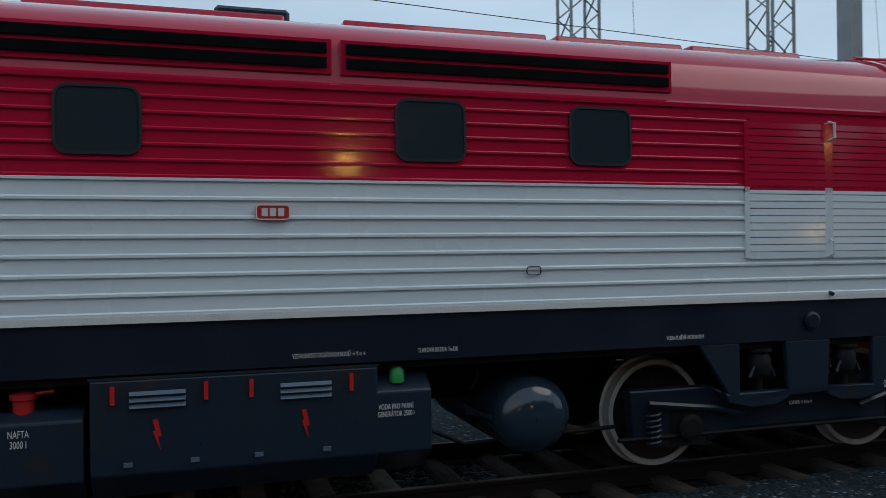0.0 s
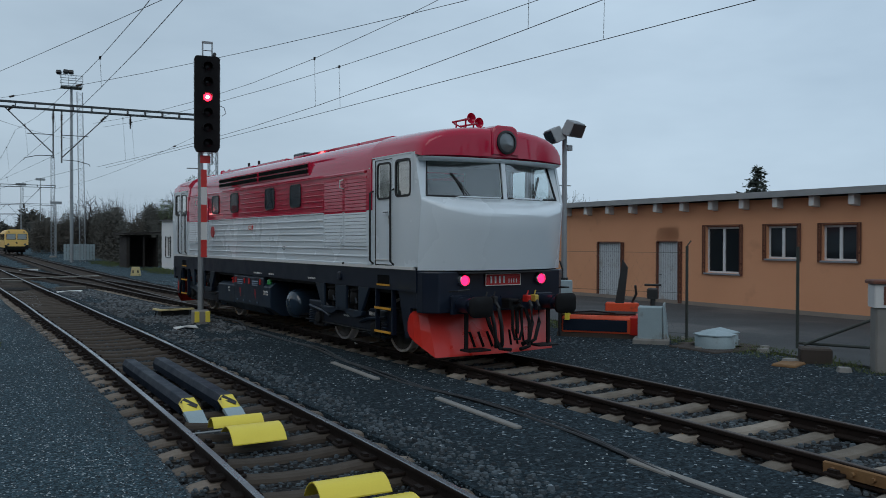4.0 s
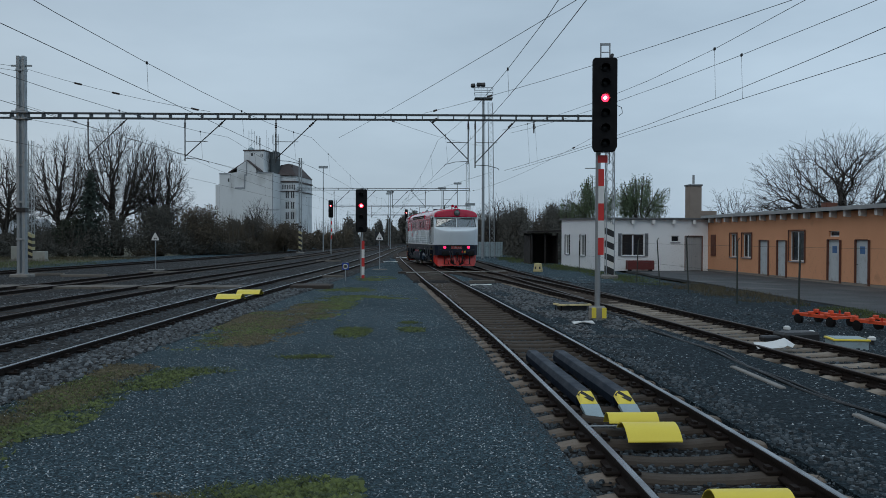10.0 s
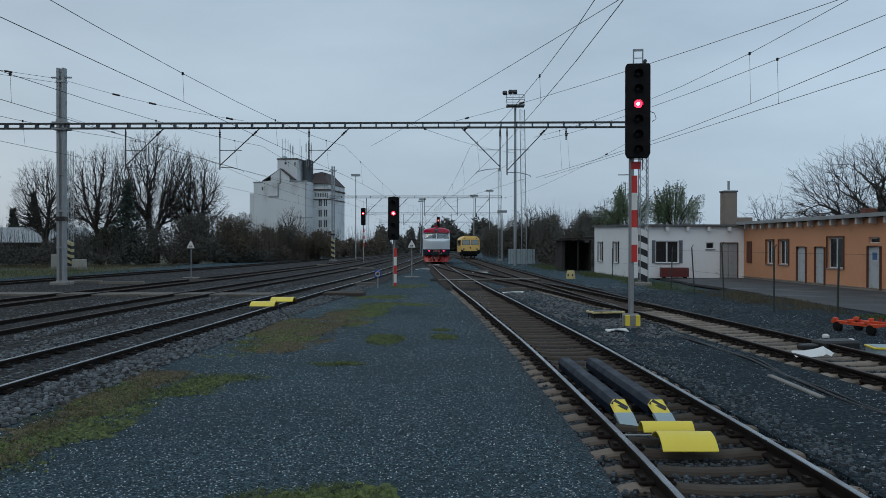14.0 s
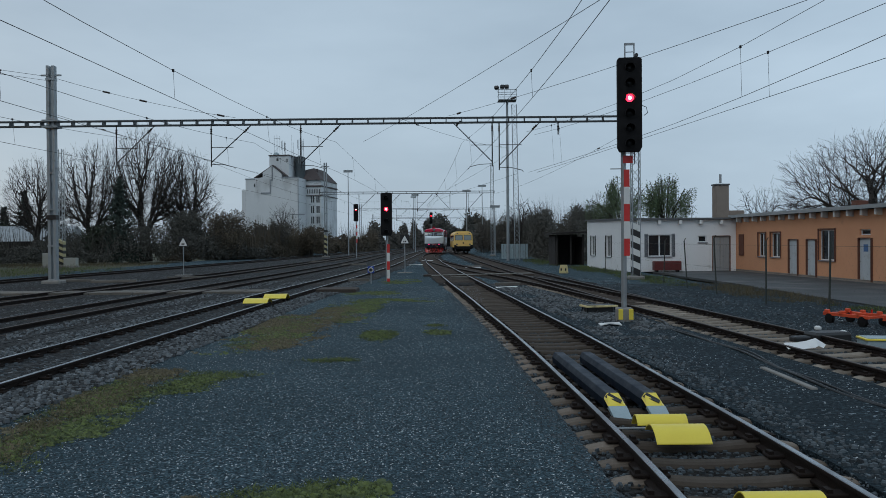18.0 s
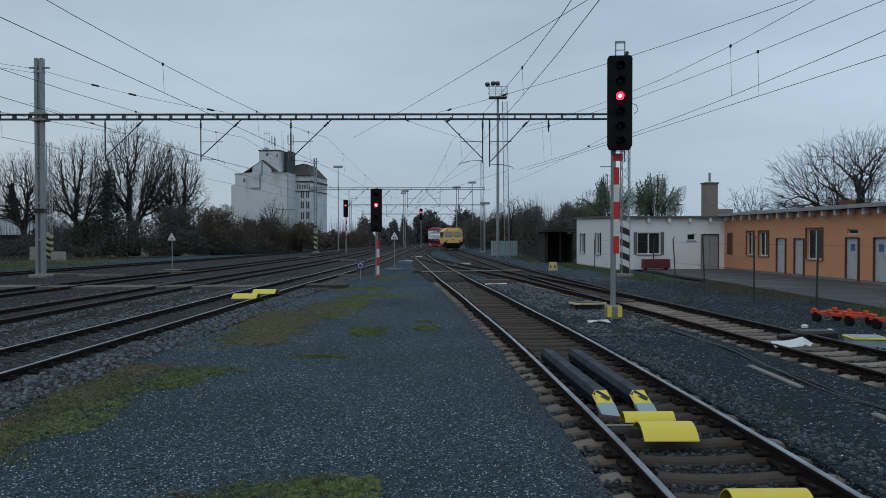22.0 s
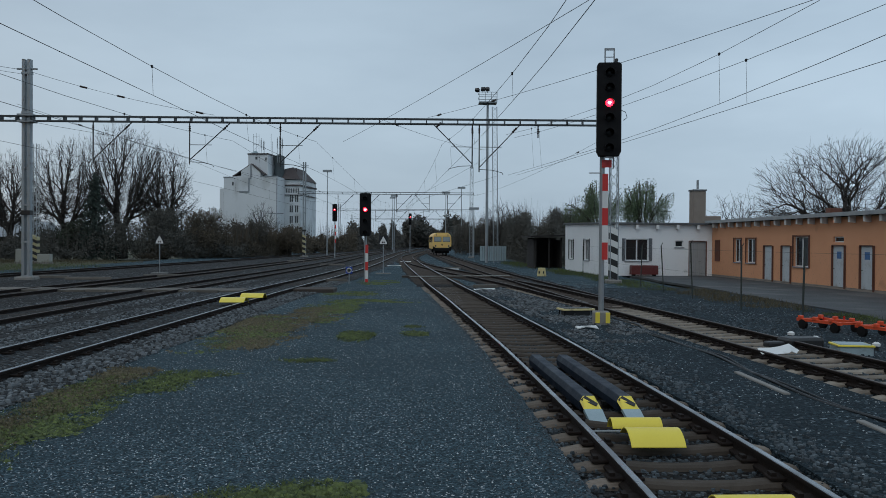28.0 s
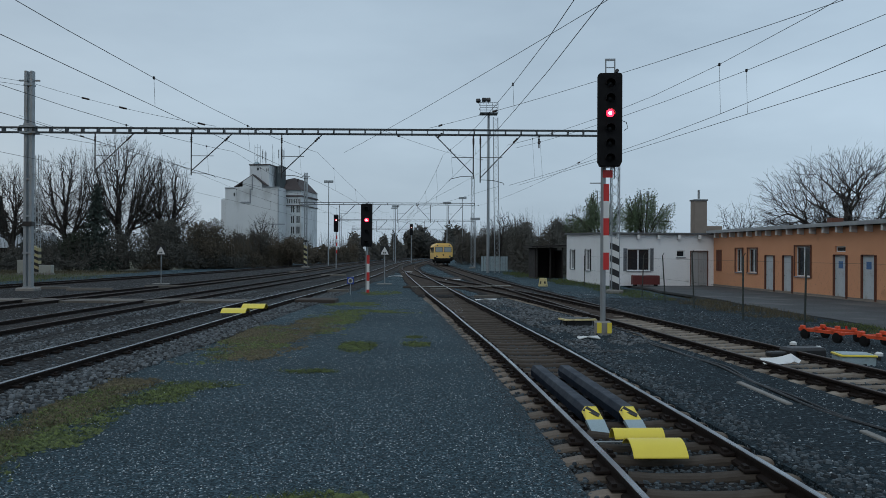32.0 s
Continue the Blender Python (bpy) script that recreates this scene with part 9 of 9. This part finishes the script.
# behind the camera: an added, unseen treeline, and lamps mirrored in the paint
for k, (a, b, h) in enumerate((((-44, -75), (-42, -30), 21), ((-42, -30), (-43, 12), 20), ((-43, 12), (-47, 46), 19), ((-47, 46), (-54, 74), 16))):
    # blocks the low sky, so the side walls mirror something dark
    scrub("tree_belt", [a, b], h, 6, 26000, M_scrub_dark, "unseen treeline added to darken the locomotive's reflections", 61 + k, 1.3, 0, 0.95, 0.1)
for x, y, h in ((-34, -9, 9.2), (-34, 12, 9.4), (-34, 31, 9.6), (-34, -42, 9.4)):
    s = root("station_lamp", pose(x, y, 0), "tall grey lamp post with a glowing amber lantern", "lamp post", "amber lamps")
    part("post", Shape().tube((0, 0, 0), (0, 0, h), 0.09, 0.06, seg=10), M_galv, s, "grey post", smooth=50)
    part("lantern", Shape().cbox(-0.16, 0.16, -0.3, 0.3, h, h + 0.14, 0.03), M_galv, s, "grey lantern hood")
    part("lamp_glass", Shape().cbox(-0.14, 0.14, -0.27, 0.27, h - 0.16, h - 0.002, 0.04), M_amber, s, "glowing amber glass")


# ---- grass, moss and loose stones ----
M_grass = leaf_material("wet_grass", (0.026, 0.041, 0.013), (0.125, 0.158, 0.038))
M_grass_brown = leaf_material("dead_grass", (0.050, 0.043, 0.022), (0.135, 0.108, 0.055))
M_stone = leaf_material("ballast_stone", (0.010, 0.0145, 0.018), (0.090, 0.114, 0.130))
M_stone_pale = leaf_material("pale_shoulder_stone", (0.013, 0.015, 0.017), (0.165, 0.182, 0.192))
M_stone_dark = leaf_material("dark_gravel_stone", (0.011, 0.015, 0.018), (0.075, 0.096, 0.11))
M_chip = leaf_material("pale_stone_chip", (0.13, 0.155, 0.165), (0.56, 0.60, 0.62))


def grass_patch(cx, cy, rx, ry, n, mat, label, seed, h=0.05, ang=0.0):
    """Short blades in an uneven patch."""
    rng = random.Random(seed)
    sh = Shape()
    ca, sa = math.cos(ang), math.sin(ang)
    for _ in range(n):
        a, r = rng.uniform(0, 2 * math.pi), math.sqrt(rng.random())
        u, v = r * math.cos(a), r * math.sin(a)
        x, y = cx + rx * u * ca - ry * v * sa, cy + rx * u * sa + ry * v * ca
        if noise.noise((x * 0.9, y * 0.9, seed)) + 0.35 * noise.noise((x * 3, y * 3, seed)) < -0.32 + 0.7 * (r - 0.35) + rng.gauss(0, 0.12):
            continue
        b = rng.uniform(0, 2 * math.pi)
        w, hh = rng.uniform(0.004, 0.012), h * rng.uniform(0.4, 1.3)
        dx, dy = math.cos(b), math.sin(b)
        lx, ly = rng.gauss(0, 0.06), rng.gauss(0, 0.06)
        sh.add([(x - dx * w, y - dy * w, -0.01), (x + dx * w, y + dy * w, -0.01), (x + lx, y + ly, hh)], [(0, 1, 2)])
    if h < 0.05:
        # a low cushion of moss under the blades
        n, m = int(2 * rx / 0.05), int(2 * ry / 0.05)
        for i in range(n):
            for j in range(m):
                u, v = (i + 0.5) / n * 2 - 1, (j + 0.5) / m * 2 - 1
                r = math.hypot(u, v)
                x, y = cx + rx * u * ca - ry * v * sa, cy + rx * u * sa + ry * v * ca
                if noise.noise((x * 0.9, y * 0.9, seed)) + 0.5 * noise.noise((x * 4, y * 4, seed)) + rng.gauss(0, 0.22) < 0.0 + 0.8 * (r - 0.35):
                    continue
                q = 0.042 * rng.uniform(0.6, 1.3)
                a = rng.uniform(0, 1.5)
                ring = [(x + q * math.cos(a + k * 1.2566), y + q * math.sin(a + k * 1.2566), 0.003) for k in range(5)]
                sh.add(ring + [(x + rng.gauss(0, 0.015), y + rng.gauss(0, 0.015), 0.006 + 0.028 * rng.random())], [(k, (k + 1) % 5, 5) for k in range(5)])
    if sh.v:
        solid("grass_patch", sh, mat, label, "grass", kind="stuff")


for cx, cy, rx, ry, n, mat, sd, an in ((-4.75, 10.2, 0.72, 3.3, 12000, M_grass, 1, 0.06), (-4.1, 12.9, 0.75, 1.3, 6000, M_grass, 2, -0.4), (-5.05, 12.3, 0.62, 2.9, 9000, M_grass_brown, 3, 0.05), (-4.9, 9.0, 0.5, 1.6, 4000, M_grass_brown, 15, 0.0), (-4.2, 21.0, 1.3, 4.8, 12000, M_grass_brown, 4, 0.05), (-4.3, 20.0, 0.9, 4.0, 5000, M_grass, 14, 0.05),
                                       (-3.3, 26.5, 1.0, 4.8, 7000, M_grass, 5, 0.0), (-3.5, 25.0, 0.9, 3.5, 5000, M_grass_brown, 16, 0.0), (-2.0, 30.5, 1.6, 1.0, 3500, M_grass, 6, 0), (-1.8, 19.1, 0.48, 1.5, 4500, M_grass, 7, 0), (-0.48, 20.2, 0.4, 1.5, 3500, M_grass, 8, 0), (-2.45, 15.1, 0.75, 0.35, 2400, M_grass, 9, 0),
                                       (-1.3, 7.1, 0.75, 0.42, 2600, M_grass, 10, 0.15), (-2.5, 7.0, 0.7, 0.3, 1800, M_grass_brown, 11, 0), (-3.3, 34.5, 1.6, 1.5, 3500, M_grass, 12, 0), (-2.9, 44, 1.2, 2.5, 2500, M_grass, 13, 0)):
    grass_patch(cx, cy, rx, ry, n, mat, "mossy grass patch in the gravel" if mat is M_grass else "brown dead grass in the gravel", sd, 0.034, an)
for cx, cy, rx, ry, n, mat, sd, h in ((12.9, 4.0, 1.0, 3.5, 6000, M_grass_brown, 21, 0.07), (12.6, 22, 0.9, 6, 7000, M_grass, 22, 0.1), (11.9, 33, 1.4, 7, 7000, M_grass_brown, 23, 0.15), (10.6, 46, 1.4, 9, 8000, M_grass, 24, 0.12), (10.2, 60, 1.8, 8, 7000, M_grass, 25, 0.15),
                                      (13.2, 11, 0.7, 4, 4000, M_grass, 26, 0.08), (-33, 62, 7, 12, 9000, M_grass, 27, 0.2), (-40, 80, 12, 8, 9000, M_grass_brown, 28, 0.3), (13.6, 1.5, 0.8, 3, 3000, M_grass, 29, 0.07), (8.5, 80, 1.6, 12, 5000, M_grass, 30, 0.2)):
    grass_patch(cx, cy, rx, ry, n, mat, "low grass along the edge of the yard", sd, h)


def stones(name, n, place, lo, hi, mat, label, seed):
    """Loose angular stones."""
    rng = random.Random(seed)
    sh = Shape()
    for _ in range(n):
        x, y, z = place(rng)
        r = rng.uniform(lo, hi)
        a = rng.uniform(0, 6.28)
        ca, sa = math.cos(a), math.sin(a)
        v = []
        if name == "ballast_stones":
            # blocky broken rock: a foot ring, a smaller shoulder ring and a tilted top
            ks = [rng.uniform(0.7, 1.2) for _ in range(5)]
            tx, ty = rng.uniform(-0.2, 0.2), rng.uniform(-0.2, 0.2)
            hh = rng.uniform(0.6, 1.0)
            for q, zz in ((1.0, 0.0), (0.68, hh)):
                for i in range(5):
                    b = a + i * 1.2566
                    cx_, cy_ = math.cos(b) * ks[i] * q, math.sin(b) * ks[i] * q
                    v.append((x + r * cx_, y + r * cy_, z + r * (zz + (tx * cx_ + ty * cy_ if zz else 0))))
            sh.add(v, [(0, 1, 6, 5), (1, 2, 7, 6), (2, 3, 8, 7), (3, 4, 9, 8), (4, 0, 5, 9), (5, 6, 7, 8, 9)])
            continue
        for px, py, pz in ((1, 0, 0), (0, 1, 0), (-1, 0, 0), (0, -1, 0), (0.2, 0.1, 0.8), (0.45, -0.3, 0.6)):
            k = r * rng.uniform(0.65, 1.2)
            v.append((x + (px * ca - py * sa) * k, y + (px * sa + py * ca) * k, z + pz * k))
        sh.add(v, [(0, 1, 4), (1, 2, 4), (2, 3, 4), (3, 5, 4), (3, 0, 5), (0, 4, 5)])
    solid(name, sh, mat, label, "stones", kind="stuff")


def beside(line, y0, y1, lo, hi, power=1.0, z=-0.006):
    def f(rng):
        y = y0 + (y1 - y0) * rng.random() ** power
        o = rng.uniform(lo, hi) * rng.choice((-1, 1))
        return line(y) + o, y, z
    return f


stones("ballast_stones", 14000, beside(line_departure, -3, 34, 0.0, 1.3, 1.2, -0.065), 0.018, 0.045, M_stone, "grey ballast stones in the departing track", 1)
stones("ballast_stones", 13000, beside(line_near, 2, 28, 0.0, 1.25, 1.2, -0.065), 0.014, 0.036, M_stone_dark, "grey ballast stones in the near track", 2)
stones("ballast_stones", 10000, beside(line_main, 9, 45, 0.95, 2.0, 1.3, 0.012), 0.022, 0.056, M_stone_pale, "grey ballast stones under the main track", 3)
stones("ballast_stones", 2600, beside(line_second, 16, 45, 1.0, 1.7, 1.0, 0.02), 0.025, 0.055, M_stone_pale, "grey ballast stones under the second track", 4)
stones("ballast_stones", 5000, beside(line_main, 10, 40, 0.0, 0.95, 1.3), 0.02, 0.045, M_stone_dark, "dark oily stones between the main rails", 10)
stones("gravel_chips", 16000, lambda r: ((lambda y: (r.uniform(-4.5 - 0.1 * y, 1.0), y, -0.004))(4.5 + 22 * r.random() ** 1.6)), 0.008, 0.022, M_stone_dark, "dark gravel chips on the walkway", 5)
stones("pale_chips", 22000, lambda r: ((lambda y: (r.uniform(-4.5 - 0.1 * y, 1.1), y, 0.0))(3.5 + 36 * r.random() ** 1.8)), 0.005, 0.013, M_chip, "pale stone chips scattered in the gravel", 6)
stones("gravel_chips", 12000, lambda r: (r.uniform(3.6, 6.1), 2.0 + 22 * r.random() ** 1.5, -0.004), 0.006, 0.02, M_stone_dark, "dark gravel between the two tracks", 7)
stones("ballast_stones", 2600, lambda r: ((lambda y: (line_near(y) + 1.2 + abs(r.gauss(0, 0.35)), y, 0.0))(2.0 + 18 * r.random() ** 1.3)), 0.012, 0.042, M_stone, "pale ballast stones spilled beside the rail", 9)
stones("gravel_chips", 9000, lambda r: ((lambda y: (line_near(y) - 1.12 - abs(r.gauss(0, 0.2)), y, -0.012))(4.0 + 30 * r.random() ** 1.5)), 0.012, 0.034, M_stone_dark, "dark gravel heaped along the sleeper ends", 11)
stones("ballast_stones", 900, lambda r: ((lambda y: (line_near(y) - 1.05 + r.gauss(0, 0.12), y, -0.03))(4.0 + 26 * r.random() ** 1.5)), 0.012, 0.032, M_stone, "grey stones among the sleeper ends", 12)
stones("gravel_chips", 9000, lambda r: (r.uniform(8.8, 13.2), -1.0 + 22 * r.random() ** 1.2, -0.004), 0.015, 0.045, M_stone_dark, "dark gravel before the yard fence", 8)
def heaps(x_of, y0, y1, seed):
    """Stones lying in loose clumps."""
    def f(r):
        while True:
            y = r.uniform(y0, y1)
            x = x_of(y, r.random())
            if noise.noise((x * 0.8, y * 0.45, seed)) + 0.5 * noise.noise((x * 2.3, y * 1.3, seed)) > r.uniform(-0.25, 0.35):
                return x, y, 0.0
    return f


stones("ballast_stones", 5200, heaps(lambda y, u: line_near(y) + 1.25 + u * (line_departure(y) - line_near(y) - 2.6), 18, 41, 4.0), 0.022, 0.062, M_stone_pale, "coarse grey stones heaped between the tracks", 13)
stones("pale_chips", 1500, heaps(lambda y, u: line_near(y) + 1.2 + u * (line_departure(y) - line_near(y) - 2.4), 3, 41, 5.0), 0.009, 0.024, M_chip, "pale stones scattered between the tracks", 14)
stones("pale_chips", 900, heaps(lambda y, u: line_departure(y) + 1.3 + u * 4.0, -1, 46, 6.0), 0.011, 0.03, M_chip, "pale stones scattered before the yard fence", 15)
stones("ballast_stones", 2500, heaps(lambda y, u: line_departure(y) + 1.2 + u * 2.6, 14, 48, 7.0), 0.02, 0.05, M_stone, "grey stones beside the departing track", 16)


# ---- what moves ----
way_of_middle = smooth_line([(0, -1.00), (0.3, 0.22), (1, 3.34), (1.6, 6.12), (2.2, 9.19), (3, 13.5), (4, 19.4), (6.5, 35.95), (8, 47.2), (9, 54.9), (11, 70.9), (13, 90.2), (14, 100.0),
                             (17, 128.6), (20, 159.65), (23, 196.65), (25, 223.65), (28, 263.65), (32, 323.65)])


def motions():
    """The locomotive draws away along its track, gathering speed, both bogies on the line."""
    rows = []
    for t in [k * 0.25 for k in range(17)] + [4.5 + k * 0.5 for k in range(56)]:
        rear = way_of_middle(t) - 4.5
        front = rear + 9.0
        for _ in range(3):
            dx = line_departure(front) - line_departure(rear)
            front = rear + math.sqrt(81 - dx * dx)
        mid = ((line_departure(rear) + line_departure(front)) / 2, (rear + front) / 2)
        yaw = -math.degrees(math.atan2(line_departure(front) - line_departure(rear), front - rear))
        rows.append((t, pose(mid[0], mid[1], RAIL_TOP, 0, 0, yaw)))
    walk(loco, rows)


for ob in bpy.data.objects:
    # clear cab glass lets the daylight into the cabs
    if ob.type == "MESH" and M_glass in ob.data.materials[:]:
        ob.visible_shadow = False

motions()
